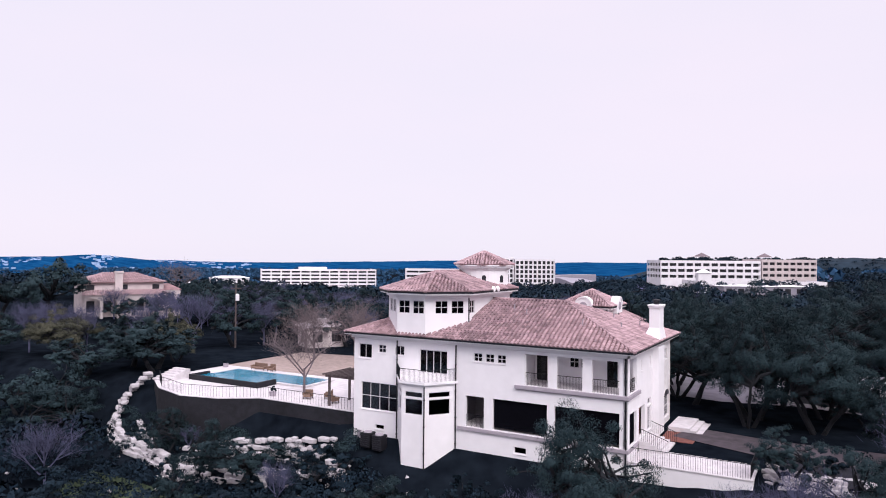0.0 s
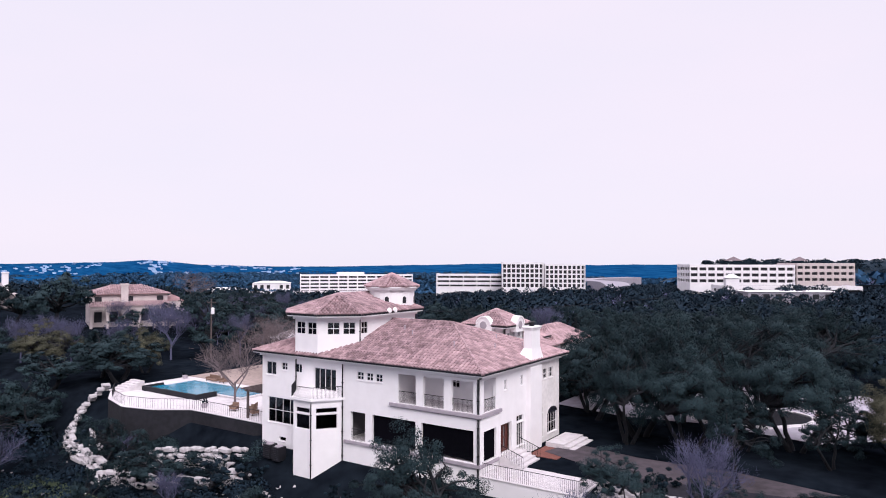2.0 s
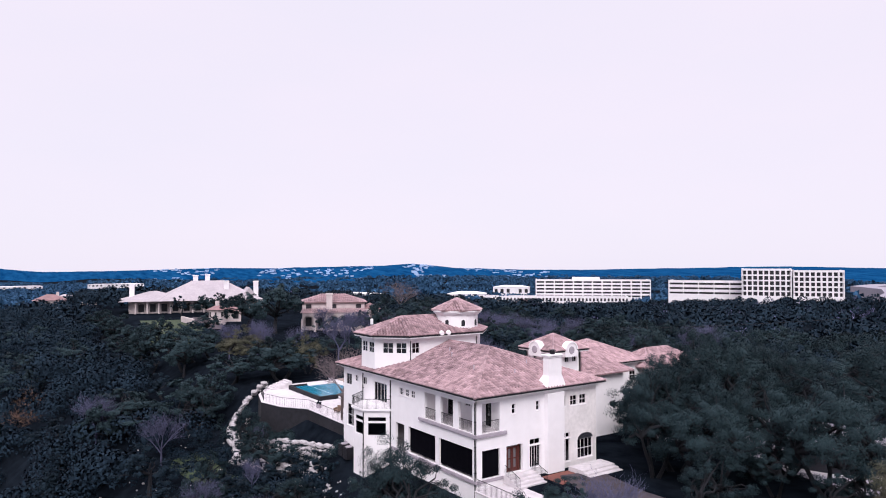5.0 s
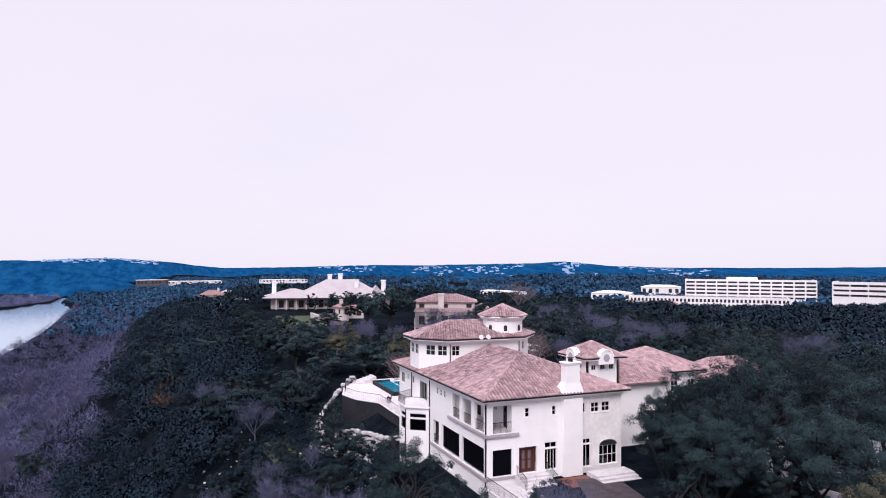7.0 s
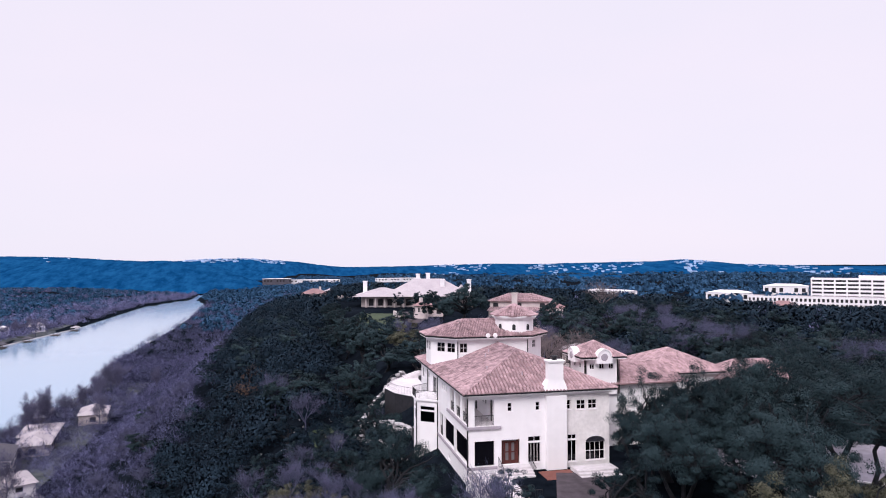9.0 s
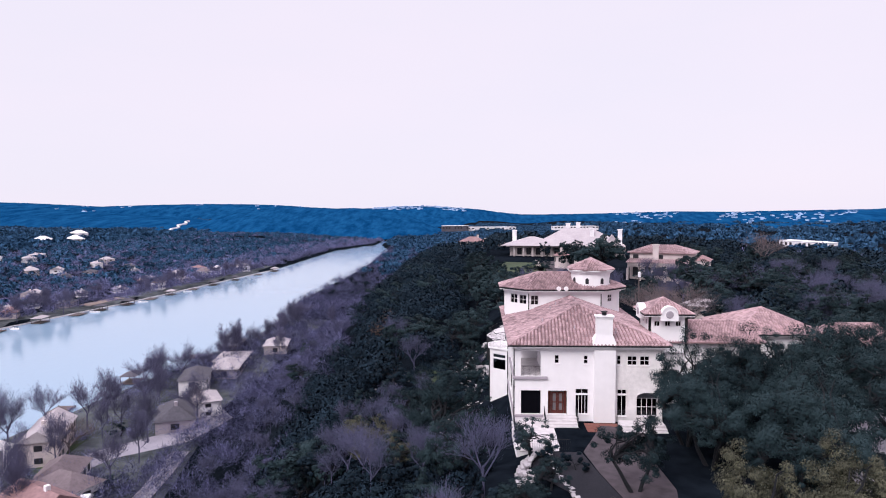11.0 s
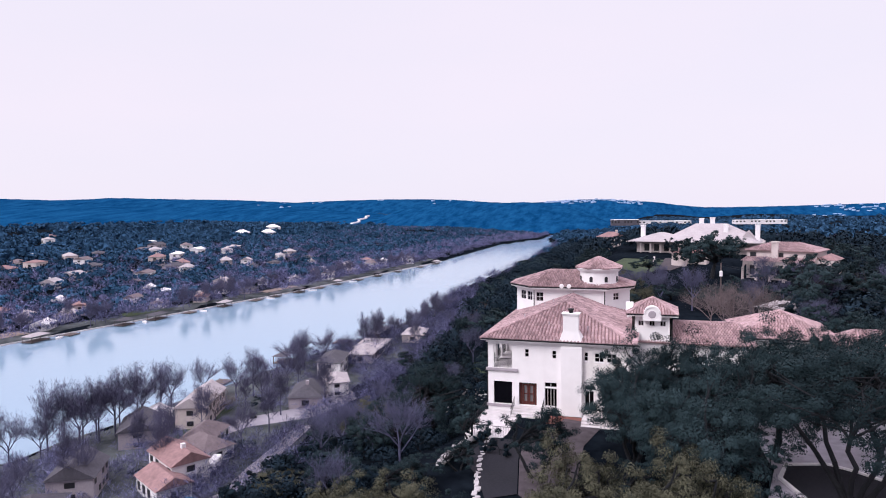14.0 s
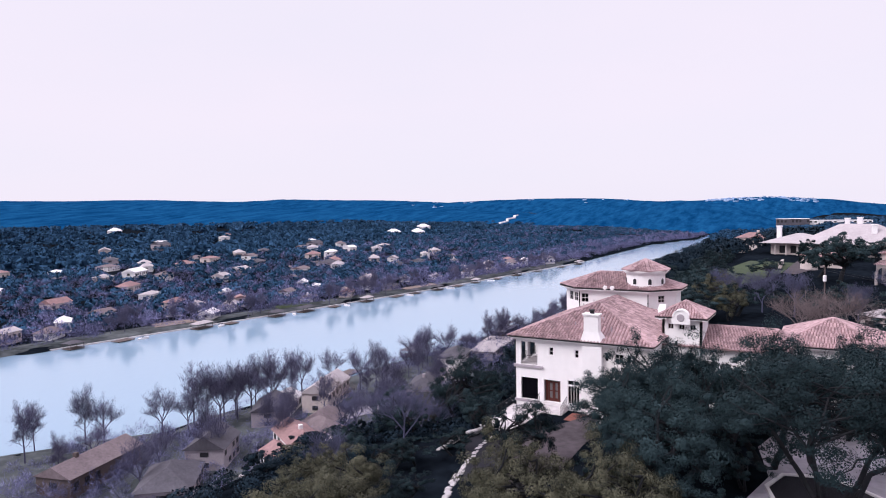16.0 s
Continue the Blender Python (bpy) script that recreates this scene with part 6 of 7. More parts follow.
for k in range(n_arch):
    u0, u1 = -W / 2 + W * k / n_arch, -W / 2 + W * (k + 1) / n_arch
    bm = bmesh.new()
    c, r = (u0 + u1) / 2, (u1 - u0) / 2 - 0.3
    prev = None
    for t in range(0, 181, 15):
        px, pz = c + r * math.cos(radians(t)), 2.2 + r * 0.75 * math.sin(radians(t))
        ring = [bm.verts.new(p) for p in ((px, -D_ / 2 - 3.2, pz), (px, -D_ / 2 - 2.7, pz), (px, -D_ / 2 - 2.7, 3.9), (px, -D_ / 2 - 3.2, 3.9))]
        if prev:
            for q in range(4):
                bm.faces.new((prev[q], ring[q], ring[(q + 1) % 4], prev[(q + 1) % 4]))
        prev = ring
    box(bm, u0, -D_ / 2 - 3.2, 2.2, u0 + 0.3, -D_ / 2 - 2.7, 3.9)
    box(bm, u1 - 0.3, -D_ / 2 - 3.2, 2.2, u1, -D_ / 2 - 2.7, 3.9)
    part("arch", bm, CREAM, nb)
    pane_at(nb, c, -D_ / 2 - 0.03, 1.3, 1.6, 2.4)
    if k % 2 == 0:
        pane_at(nb, c, -D_ / 2 - 0.03, 5.5, 1.5, 1.1)
tiled_roof("porch_roof", [((-W / 2 - 0.5, -D_ / 2 - 3.7, 3.95), (W / 2 + 0.5, -D_ / 2 - 3.7, 3.95), (W / 2, -D_ / 2, 4.9), (-W / 2, -D_ / 2, 4.9))], nb, TILE, "clay tile porch roof", pitch=0.5, course=0.6)
part("chimney", boxes((-2.0, -D_ / 2 - 0.9, 2.0, -0.4, -D_ / 2 - 0.01, 8.6), (-2.15, -D_ / 2 - 1.05, 8.6, -0.25, -D_ / 2 + 0.1, 9.1), bevel=0.04), CREAM, nb, "cream chimney stack")
part("side_wing", boxes((W / 2 + 0.01, -D_ / 2 + 0.5, -3, W / 2 + 4.0, D_ / 2 - 2, 4.6)), CREAM, nb)
part("side_roof", place(hip_mesh(4.0, 7.5, 4.61, 6.0, 0.6), Matrix.Translation((W / 2 + 2.0, -0.8, 0))), FAR_TILE, nb)
for x, y in ((-140, 66), (-136, 71)):
    cyp = thing("cypress_tree", "slim dark evergreen cypress", "tree", stand(x, y), "cypresses")
    part("trunk", tube(bmesh.new(), (0, 0, -0.5), (0, 0, 3), 0.15, 0.1, 6), BARK, cyp)
    p_, o_, c_ = crown_points(0.9, 12.5, 0.6, 60, 1500)
    fo = new("crown", cards_mesh("crown", leaf_corners(p_ * np.array([1, 1, 1]), o_, 0.22), [CEDAR]))
    fo.parent = cyp

# round gazebo tower
gz = thing("gazebo", "small round cream garden tower with tile roof", "gazebo", pose(-150.8, 23.3, ground_z(-150.8, 23.3)))
part("wall", prism(bmesh.new(), ring_pts(0, 0, 2.3, 16), -1.5, 4.2), CREAM, gz)
part("roof", prism(bmesh.new(), ring_pts(0, 0, 3.0, 16), 4.2, 5.3, 0.8), FAR_TILE, gz)
part("cupola", prism(bmesh.new(), ring_pts(0, 0, 0.6, 10), 5.3, 6.6), CREAM, gz)
for k in range(8):
    a = math.tau * k / 8 + 0.3
    pane_at(gz, 2.31 * math.cos(a), 2.31 * math.sin(a), 2.9, 0.5, 1.3, math.degrees(a) + 90)
villa("garden_lodge", "small cream garden lodge", -157, 29, 75, 6, 4, 3, 1.4, CREAM, FAR_TILE, group="neighbouring houses")
single("garden_wall", boxes((-160, 15.6, ground_z(-160, 16) - 1, -148, 16.2, ground_z(-150, 16) + 2.0), bevel=0.04), CREAM, "cream rendered garden wall", "wall")

# estate with a great pale roof
es = thing("estate_house", "large stone estate with a pale hipped roof and colonnade", "house", pose(-204, 32, ground_z(-204, 32) + 1.0, 0, 0, 80), "neighbouring houses")
part("wall", boxes((-22, -7, -4, 22, 9, 3.2)), CREAM, es)
part("roof", place(hip_mesh(32, 21, 3.3, 9.8, 1.4), Matrix.Translation((4, 0, 0))), GREY_ROOF, es, "pale grey hipped roof")
part("side_roof", place(hip_mesh(20, 18, 3.25, 6.4, 1.4), Matrix.Translation((-14, 0, 0))), GREY_ROOF, es)
part("dormer", place(gable_mesh(6, 6, 3.3, 7.5), pose(17, -5, 0, 0, 0, 90)), GREY_ROOF, es)
for k in range(9):
    part("column", tube(bmesh.new(), (-20 + 3.6 * k, -9.2, -3), (-20 + 3.6 * k, -9.2, 3.2), 0.28, 0.24, 10), CREAM, es)
    pane_at(es, -18.2 + 3.6 * k, -7.03, 0.9, 1.8, 2.6)
part("porch_beam", boxes((-22, -9.5, 2.9, 12, -7.02, 3.24)), CREAM, es)
for cx, cy, top in ((-21, 0, 8.6), (4, 3, 11.6), (9.5, -5, 9.4), (20, -4, 9.2), (0, 4, 11.3)):
    ch = part("chimney", boxes((cx - 0.8, cy - 0.6, 2, cx + 0.8, cy + 0.6, top), (cx - 0.95, cy - 0.75, top, cx + 0.95, cy + 0.75, top + 0.4), bevel=0.05), WHITE, es, "tall pale chimney")
villa("ridge_house", "small pink-cream house on the ridge", -285, -6, 80, 12, 9, 5, 2.4, CREAM, FAR_TILE, chimney=True, z=ground_z(-285, -6) + 2, group="neighbouring houses")
villa("ridge_house", "pale stone house among ridge trees", -330, 8, 60, 18, 9, 4, 2.6, CREAM, GREY_ROOF, z=ground_z(-330, 8) + 2, group="neighbouring houses")
villa("pool_pavilion", "small cream garden pavilion behind the lawn", -61, 38.5, 60, 6.5, 5, 3.4, 1.2, CREAM, GREY_ROOF, group="neighbouring houses")


def block(name, label, p0, heading, length, deep, z0, storeys, floor_h, bays, top_extra=1.0, wall=None, fill=0.62, high=0.52, group="office buildings"):
    """An office or parking building: a framed facade with real window openings, storey by storey, and dark glass behind."""
    m = pose(p0[0], p0[1], 0, 0, 0, heading)
    ob = thing(name, label, "building", m, group)
    h = storeys * floor_h
    holes = []
    for s in range(storeys):
        for k in range(bays):
            u = length * (k + 0.5) / bays
            holes.append((u - length / bays * fill / 2, z0 + s * floor_h + floor_h * (1 - high) * 0.6, u + length / bays * fill / 2, z0 + s * floor_h + floor_h * (1 - high) * 0.6 + floor_h * high))
    part("facade", wall_grid(length, z0 - 6, z0 + h + top_extra, holes, 0.8), wall or WHITE, ob)
    sb = max(2, round(bays * deep / length))
    side = []
    for s in range(storeys):
        for k in range(sb):
            u = deep * (k + 0.5) / sb
            side.append((u - deep / sb * fill / 2, z0 + s * floor_h + floor_h * (1 - high) * 0.6, u + deep / sb * fill / 2, z0 + s * floor_h + floor_h * (1 - high) * 0.6 + floor_h * high))
    for ox in (0.0, length):
        part("facade", place(wall_grid(deep, z0 - 6, z0 + h + top_extra, side, 0.8), Matrix.Translation((ox + (0.8 if ox == 0 else 0), 0.82, 0)) @ pose(0, 0, 0, 0, 0, 90)), wall or WHITE, ob)
    part("core", boxes((1.2, 1.0, z0 - 6, length - 1.2, deep, z0 + h)), FRAME, ob, "dark glass behind the openings")
    part("roof", boxes((0.9, 0.82, z0 + h + 0.004, length - 0.9, deep + 0.8, z0 + h + 0.5)), GREY_ROOF, ob)
    return ob


offc = block("office_building", "long white five-storey office building with ribbon windows", (-483, 452), 46, 116, 32, -17.5, 5, 3.6, 12, wall=WHITE, fill=0.86, high=0.5)
part("roof_house", boxes((38, 8, 0.5, 66, 24, 3.6), bevel=0.3), WHITE, offc)
block("parking_garage", "long white parking garage with narrow openings", (-492, 392), 46, 140, 30, -24.5, 2, 4.6, 40, wall=WHITE, fill=0.55, high=0.62)
villa("pale_hall", "low pale hall with a shallow white roof", -545, 410, 46, 40, 22, 8, 2.4, WHITE, WHITE, z=-22, group="office buildings", bays=6)
villa("pale_hall", "low pale hall behind the office", -600, 520, 46, 44, 22, 9, 2.4, WHITE, WHITE, z=-20, group="office buildings", bays=6)
wb_ = block("office_building", "white five-storey office block with tall dark windows", (-215, 391), 30, 30, 26, -3.8, 5, 3.5, 9, wall=WHITE, fill=0.7, high=0.72)
block("office_building", "white five-storey office block with tall dark windows", (-188.5, 407), 30, 29, 24, -3.8, 5, 3.3, 9, wall=WHITE, fill=0.66, high=0.7)
block("parking_garage", "low white parking garage with long openings", (-271, 388), 30, 52, 24, -5.0, 3, 3.3, 5, wall=WHITE, fill=0.94, high=0.42)
wr = block("office_building", "wide pale three-storey office building with ribbon windows", (-80, 381), 31, 62, 26, 2.0, 3, 3.6, 12, wall=WHITE, fill=0.8, high=0.5)
block("office_building", "pinkish three-storey office wing", (-26, 413), 31, 34, 26, 3.0, 3, 3.6, 8, wall=CREAM, fill=0.75, high=0.45)
for u in (30, 70):
    tw_ = place(hip_mesh(8, 8, 13.6, 16.2, 0.5), Matrix.Translation((-80 + u * 0.857 - 6, 381 + u * 0.515 + 10, 2.6)))
    part("roof_turret", tw_, BROWN_ROOF, wr).matrix_parent_inverse = wr.matrix_basis.inverted()
pg = block("parking_garage", "long low white garage with a square stair tower", (-55, 350), 27, 72, 22, -2.5, 1, 4.0, 7, wall=WHITE, fill=0.9, high=0.4)
part("stair_tower", boxes((0.5, -5, -6, 7.5, -0.1, 6.8), bevel=0.1), WHITE, pg)
part("tower_roof", place(hip_mesh(7, 5, 6.9, 9.0, 0.5), Matrix.Translation((4, -2.5, 0))), WHITE, pg)
villa("flat_store", "low store with a flat white roof", -18, 318, 28, 44, 18, 4.6, 0.6, ASPHALT, WHITE, z=-3.0, group="office buildings", bays=8)
villa("house", "small brown-roofed house in the trees", -330, 300, 40, 16, 10, 4, 3, CREAM, FAR_TILE, chimney=True, z=-15, group="neighbouring houses")
villa("long_hall", "long low white hall in the valley", -640, 330, 20, 60, 14, 7, 1.0, WHITE, WHITE, z=-22, group="office buildings", bays=10)
villa("valley_campus", "long low pale building in the far valley", -1250, 20, 96, 100, 20, 5, 0.6, WHITE, WHITE, z=-23, group="office buildings", bays=14)
villa("valley_campus", "long low pale building in the far valley", -1300, 190, 100, 90, 20, 5, 0.6, WHITE, WHITE, z=-23, group="office buildings", bays=14)

villa("valley_campus", "long dark glazed building in the far valley", -1230, -45, 96, 50, 20, 8, 0.6, DARK_ROOF, WHITE, z=-23, group="office buildings", bays=9)

# pale track winding up the hill beyond the lake
bm = bmesh.new()
prev = None
for k in range(13):
    a, g = radians(205.7 - 0.13 * k + 0.2 * math.sin(k * 1.3)), 0.01 + 0.032 * k
    c = Vector(((1500 + 420 * g) * math.cos(a), (1500 + 420 * g) * math.sin(a), -29.0 + 26 * math.sin(g * 1.15 * math.pi / 2) + 2.5))
    across = Vector((-math.sin(a), math.cos(a), 0)) * 1.7
    row = [bm.verts.new(c + across - Vector((0, 0, 3))), bm.verts.new(c + across), bm.verts.new(c - across), bm.verts.new(c - across - Vector((0, 0, 3)))]
    if prev:
        for q in range(3):
            bm.faces.new((prev[q], prev[q + 1], row[q + 1], row[q]))
    prev = row
single("hill_track", bm, WHITE, "pale track winding up the wooded hill", "road", kind="structure")

# road towards the offices
bm = bmesh.new()
pts = ROAD
prev = None
for k in range(len(pts)):
    a, b = pts[max(0, k - 1)], pts[min(len(pts) - 1, k + 1)]
    t = Vector((b[0] - a[0], b[1] - a[1], 0)).normalized()
    s = Vector((-t.y, t.x, 0)) * 15
    c = Vector(pts[k])
    row = [bm.verts.new(c + s + Vector((0, 0, -14))), bm.verts.new(c + s), bm.verts.new(c - s), bm.verts.new(c - s + Vector((0, 0, -14)))]
    if prev:
        for q in range(3):
            bm.faces.new((prev[q], prev[q + 1], row[q + 1], row[q]))
    prev = row
single("road", bm, ASPHALT, "wide pale grey road curving through the woods", "road", kind="structure")

# ---- lake houses ----
villa("lake_house", "beige two-storey stone house by the lake", -108, -120, 20, 22, 9, 6.5, 3.0, CREAM, GREY_ROOF, True, 2, True)
villa("lake_house", "white lake house with a brown roof", -88, -104, 15, 14, 9, 3.6, 3.0, WHITE, BROWN_ROOF, False, 1)
villa("lake_house", "white lake house with a brown roof", -80, -98, 70, 13, 9, 3.6, 3.0, WHITE, BROWN_ROOF, False, 1)
villa("lake_house", "white villa with pink clay tile roofs", -66, -95, 60, 15, 9, 6.2, 2.6, WHITE, FAR_TILE, True, 2, True)
villa("lake_house", "white wing with a pink clay tile roof", -57, -92, 60, 13, 8, 4.0, 2.2, WHITE, FAR_TILE, True, 1)
villa("lake_house", "grey weathered lake house", -86, -124, 35, 15, 10, 5.0, 3.0, TRIM, DARK_ROOF, True, 2)
villa("lake_house", "pale lake house with a white roof", -96, -128, 25, 12, 8, 4.0, 2.2, WHITE, WHITE, True, 1)
villa("lake_house", "brown timber lake house with long roofs", -30, -131, 15, 24, 10, 4.6, 2.6, WOOD, BROWN_ROOF, True, 1, True)
villa("lake_house", "grey lake house with a dark roof", -34, -106, 40, 17, 12, 4.0, 3.4, TRIM, DARK_ROOF, False, 1)
villa("lake_house", "grey lake house with a dark roof", -52, -112, 30, 13, 10, 5.5, 3.5, TRIM, DARK_ROOF, True, 2)
villa("lake_house", "grey-roofed house beside the lake road", -134, -96, 20, 18, 11, 3.8, 3.4, TRIM, DARK_ROOF, False, 1, True)
villa("lake_house", "white stucco house beside the lake road", -146, -92, 30, 13, 8, 5.2, 1.8, WHITE, GREY_ROOF, False, 2)
villa("lake_house", "white timber-framed lake house", -172, -106, 15, 18, 9, 6.0, 2.4, WHITE, DARK_ROOF, False, 2)
villa("lake_house", "grey lake house near the dock", -196, -103, 10, 17, 10, 4, 2.4, TRIM, GREY_ROOF, False, 1)
villa("lake_house", "low lake house with a pale flat roof", -216, -108, 8, 20, 12, 3.5, 0.6, WHITE, GREY_ROOF, False, 1)
villa("lake_house", "pale lake house in the trees", -240, -96, 10, 16, 10, 4, 2.4, CREAM, GREY_ROOF, False, 1)
villa("boat_house", "open boat house with a flat roof on the shore", -246, -118, 5, 20, 7, 3.2, 0.5, WOOD, DARK_ROOF, False, 1)
sheet("road", [(-150, -88), (-138, -80), (-118, -86), (-104, -100), (-88, -106), (-92, -112), (-108, -108), (-124, -97), (-140, -93)][::-1], ASPHALT, "pale road between the lake houses", "road", 0.25)
sheet("road", [(-110, -87), (-60, -80), (-20, -86), (-20, -82), (-60, -76), (-110, -82)], ASPHALT, "narrow lane at the foot of the slope", "road", 0.3)
sheet("lawn", [(-122, -116), (-100, -113), (-92, -113), (-84, -108), (-80, -112), (-96, -122), (-118, -126)], GRASS, "patchy winter lawn of a lake house", "lawn", 0.2)


def car(x, y, turn, mat, label):
    ob = thing("car", label, "car", pose(x, y, ground_z(x, y) + 0.35, 0, 0, turn), "parked cars")
    b = boxes((-2.2, -0.9, 0.3, 2.2, 0.9, 0.85), bevel=0.12)
    part("body", b, mat, ob)
    part("cabin", prism(bmesh.new(), [(-1.5, -0.8), (1.1, -0.8), (1.1, 0.8), (-1.5, 0.8)], 0.85, 1.45, 0.22), FRAME, ob)
    for sx in (-1.35, 1.35):
        for sy in (-0.85, 0.85):
            part("wheel", tube(bmesh.new(), (sx, sy - 0.1, 0.32), (sx, sy + 0.1, 0.32), 0.33, 0.33, 12), BLACK, ob)
    return ob


BLUE = material("blue_tarpaulin", (0.03, 0.22, 0.42), 0.5, vary=0.2)
car(-96, -107, 20, BLACK, "dark parked car beside the lake road")
car(-112, -104, 40, BLACK, "dark parked car on the drive")
car(-74, -108, 10, TRIM, "grey parked car beside a lake house")
cv = thing("caravan", "white parked caravan beside the hedge", "caravan", pose(-73, -90, ground_z(-73, -90), 0, 0, 20), "parked cars")
part("body", boxes((-3.5, -1.2, 0.6, 3.5, 1.2, 2.9), bevel=0.25), WHITE, cv)
for u in (-2, 0, 2):
    pane_at(cv, u, -1.2, 2.0, 0.9, 0.6)
for sx in (-0.8, 0.8):
    part("wheel", tube(bmesh.new(), (sx, -1.15, 0.4), (sx, -0.9, 0.4), 0.4, 0.4, 12), BLACK, cv)
single("tarpaulin", boxes((-55, -84.5, ground_z(-53, -83) - 0.5, -50.5, -81, ground_z(-53, -83) + 1.6), bevel=0.4), BLUE, "crumpled blue tarpaulin over a boat", "tarpaulin")
for x, y, R, top in ((-82, -92, 4.0, 4.0), (-88, -91, 3.6, 3.8), (-62, -104, 3.0, 4), (-122, -108, 3.5, 5)):
    plant(mid_b, x, y, R, ground_z(x, y) + top, 3.6, 8.0)

# far bank: houses, quay wall and boat docks
rnd = random.Random(31)
SPOTS = [(-116, -340), (-150, -345), (-178, -352), (-215, -335), (-236, -360), (-262, -325), (-300, -318), (-345, -330), (-372, -300), (-398, -318), (-428, -300), (-455, -285), (-500, -290), (-530, -268), (-575, -265),
         (-250, -430), (-300, -455), (-330, -420), (-370, -440), (-405, -400), (-420, -470), (-455, -410), (-480, -450), (-520, -400), (-545, -360), (-590, -380), (-420, -560), (-470, -600), (-520, -560), (-560, -520), (-610, -560), (-650, -480), (-690, -640), (-360, -620), (-410, -700), (-320, -560), (-500, -720),
         (-560, -800), (-640, -760), (-700, -820), (-180, -480), (-140, -420)]
while len(SPOTS) < 96:
    x = rnd.uniform(-640, -90)
    y = np.interp(x, SHORE_X, SHORE_FAR) - rnd.choice([rnd.uniform(16, 60), rnd.uniform(30, 330)])
    if min(math.hypot(x - a, y - b) for a, b in SPOTS) > 17:
        SPOTS.append((x, y))
for x, y in SPOTS:
    roof, wallm, words = rnd.choice([(GREY_ROOF, WHITE, "white far-bank house with a pale roof"), (WHITE, WHITE, "white far-bank house with a white roof"), (GREY_ROOF, WHITE, "white far-bank house with a pale roof"), (BROWN_ROOF, WHITE, "white far-bank house with a brown roof"), (FAR_TILE, CREAM, "cream far-bank villa with a clay tile roof"), (DARK_ROOF, TRIM, "grey far-bank house with a dark roof"), (GREY_ROOF, CREAM, "cream far-bank house with a pale roof")])
    big_ = 1.0 if y > -400 else 1.35
    villa("lake_house", words, x, y, rnd.uniform(0, 60), rnd.uniform(10, 17) * big_, rnd.uniform(7, 10) * big_, rnd.choice([3.0, 3.4, 5.6]) * big_, rnd.uniform(1.6, 3.0), wallm, roof, rnd.random() < 0.4, rnd.choice([1, 2]), rnd.random() < 0.4, z=ground_z(x, y) + 0.5, group="far-bank houses")
hill_house = [(-930, -605, "white mansion on the far hillside"), (-905, -640, "white mansion wing on the far hillside"), (-1100, -700, "white house below the far ridge"), (-640, -1020, "large white domed house on the far hill")]
for x, y, words in hill_house:
    villa("hill_mansion", words, x, y, rnd.uniform(0, 60), 38, 16, 8, 5, WHITE, WHITE, False, 2, True, group="far-bank houses")
bm = bmesh.new()
prev = None
for x in range(-680, -100, 20):
    y = np.interp(x, SHORE_X, SHORE_FAR)
    row = [bm.verts.new((x, y + 1.0, -48)), bm.verts.new((x, y + 1.0, -46.3)), bm.verts.new((x, y + 0.2, -46.3)), bm.verts.new((x, y + 0.2, -48))]
    if prev:
        for q in range(3):
            bm.faces.new((prev[q], prev[q + 1], row[q + 1], row[q]))
    prev = row
single("quay_wall", bm, CONCRETE, "low pale concrete quay wall along the far shore", "wall", kind="structure")


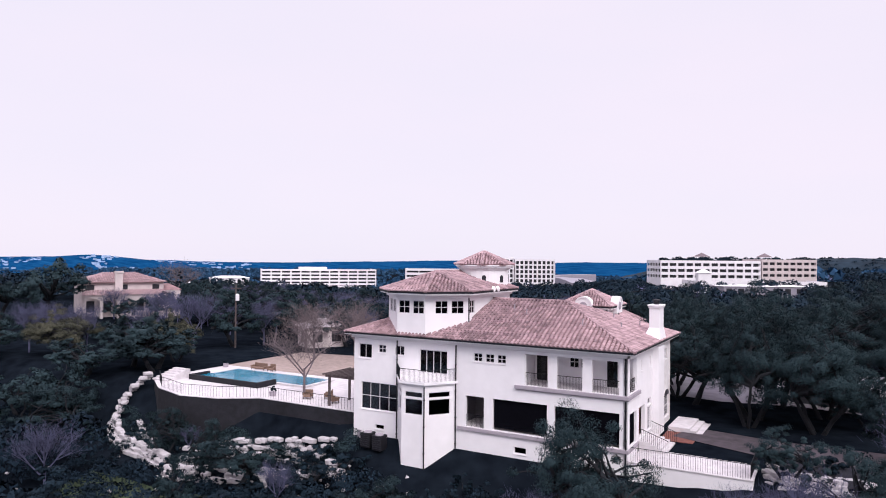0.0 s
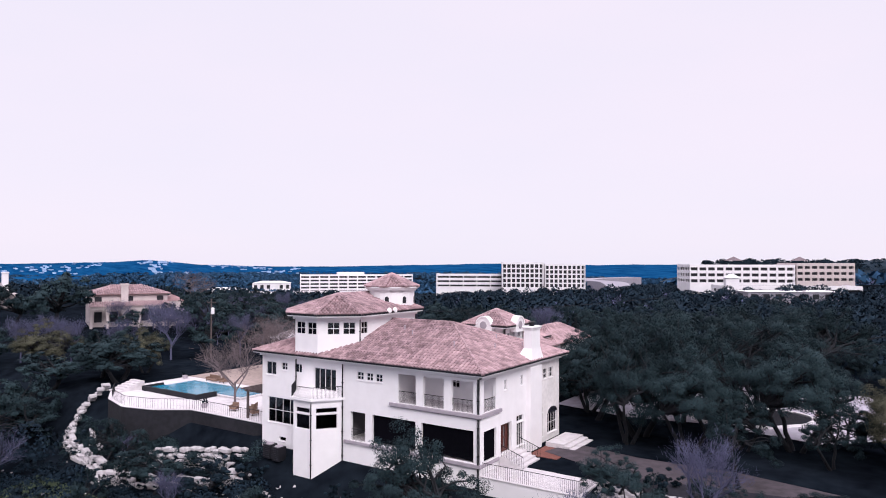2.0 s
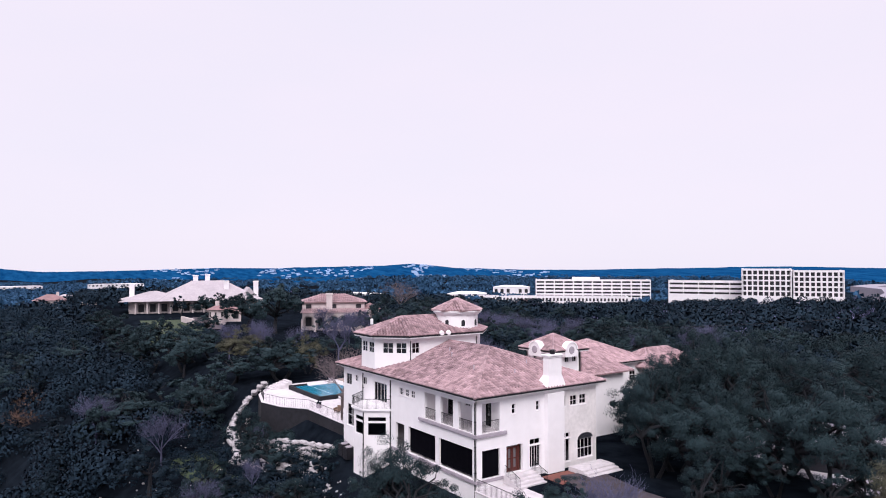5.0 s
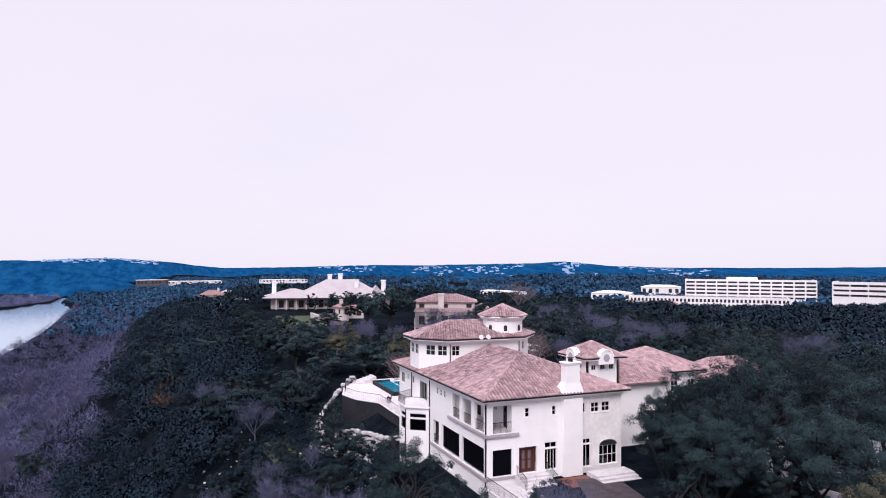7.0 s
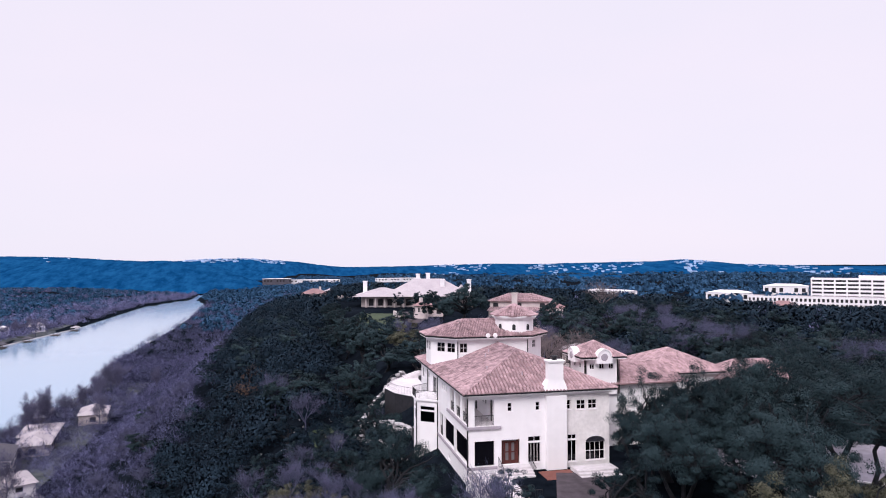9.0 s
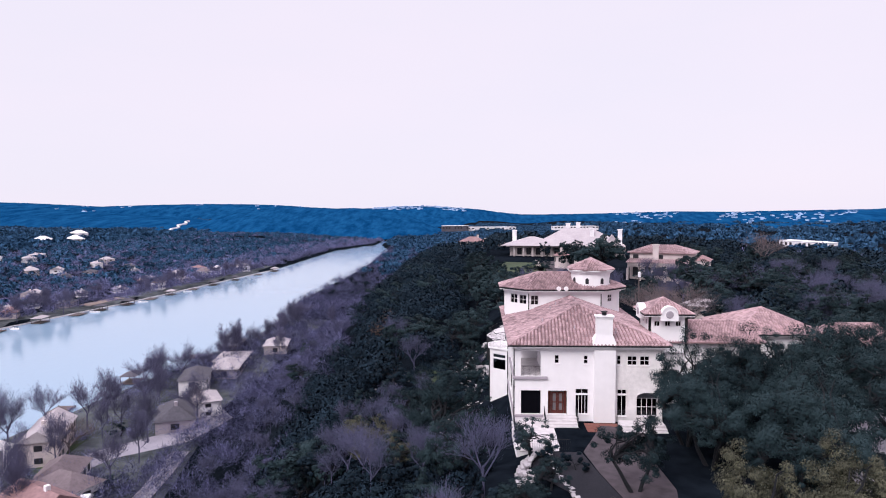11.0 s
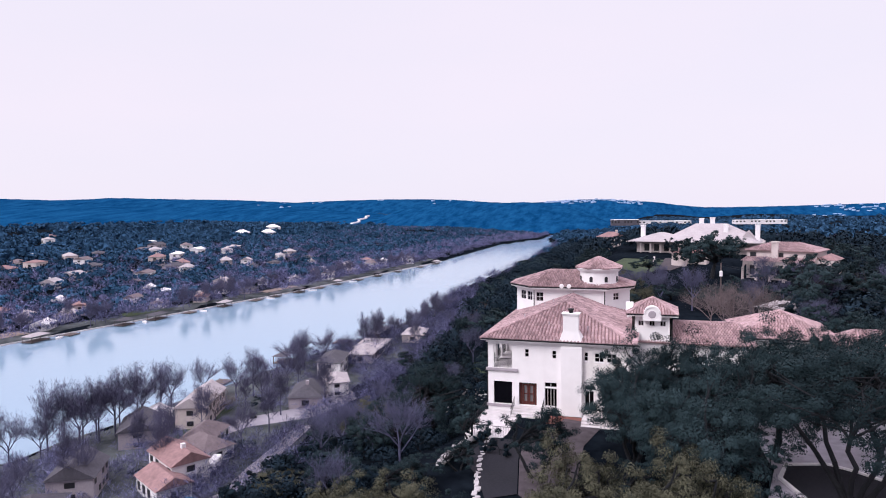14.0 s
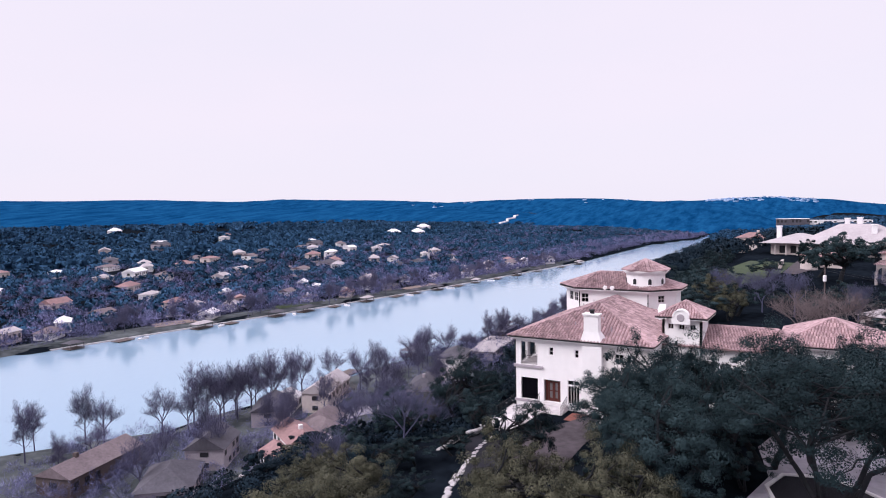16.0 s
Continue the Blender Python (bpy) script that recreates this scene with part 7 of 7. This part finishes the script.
def dock(x, side, roofed, w=9.0, d=6.0):
    y = np.interp(x, SHORE_X, SHORE_FAR if side < 0 else SHORE_NEAR) + (2.5 + d / 2 if side < 0 else -2.5 - d / 2)
    ob = thing("boat_dock", "timber boat dock with a roof on posts" if roofed else "open timber boat dock on the water", "dock", pose(x, y, LAKE_Z, 0, 0, 5), "boat docks")
    part("deck", boxes((-w / 2, -d / 2, 0.35, w / 2, d / 2, 0.6)), WOOD, ob)
    for sx in (-1, 1):
        for sy in (-1, 1):
            part("post", boxes((sx * (w / 2 - 0.3) - 0.12, sy * (d / 2 - 0.3) - 0.12, -3, sx * (w / 2 - 0.3) + 0.12, sy * (d / 2 - 0.3) + 0.12, 3.3 if roofed else 0.9)), WOOD, ob)
    if roofed:
        part("roof", hip_mesh(w, d, 3.3, 4.6, 0.4), roofed, ob)
    return ob


for k, x in enumerate((-128, -152, -196, -214, -246, -268, -292, -322, -352, -372, -398, -426, -452, -486, -520, -560, -610, -650)):
    dock(x, -1, (DARK_ROOF, None, GREY_ROOF, None, DARK_ROOF)[k % 5], 8 + k % 3 * 2)
for x, r in ((-150, None), (-188, DARK_ROOF), (-232, None), (-268, DARK_ROOF)):
    dock(x, 1, r)
for k, x in enumerate((-160, -205, -256, -300, -362, -410, -470)):
    y = np.interp(x, SHORE_X, SHORE_FAR) + 9
    bt = thing("motor_boat", "small white motor boat moored at the far shore", "boat", pose(x, y, LAKE_Z, 0, 0, 8 + 20 * k), "boats")
    part("hull", prism(bmesh.new(), [(-3, -1), (1.5, -1), (3.4, 0), (1.5, 1), (-3, 1)], -0.3, 0.8, -0.08), WHITE, bt)
    part("canopy", boxes((-1.6, -0.9, 1.7, 1.0, 0.9, 1.8), (-1.5, -0.85, 0.8, -1.4, -0.75, 1.7), (0.8, -0.85, 0.8, 0.9, -0.75, 1.7), (-1.5, 0.75, 0.8, -1.4, 0.85, 1.7), (0.8, 0.75, 0.8, 0.9, 0.85, 1.7)), DARK_ROOF, bt)
for pts_, words in (([(-205, -300), (-180, -306), (-186, -318), (-210, -314)], "pale winter lawn on the far shore"), ([(-300, -284), (-262, -289), (-268, -302), (-306, -298)], "green winter lawn on the far shore"), ([(-420, -262), (-380, -266), (-384, -276), (-424, -272)], "pale winter lawn on the far shore"), ([(-395, -385), (-385, -390), (-430, -450), (-440, -445)], "pale drive between far-bank houses")):
    sheet("lawn", pts_[::-1], GRASS if "green" in words else LAWN, words, "lawn", 0.35, step=6)
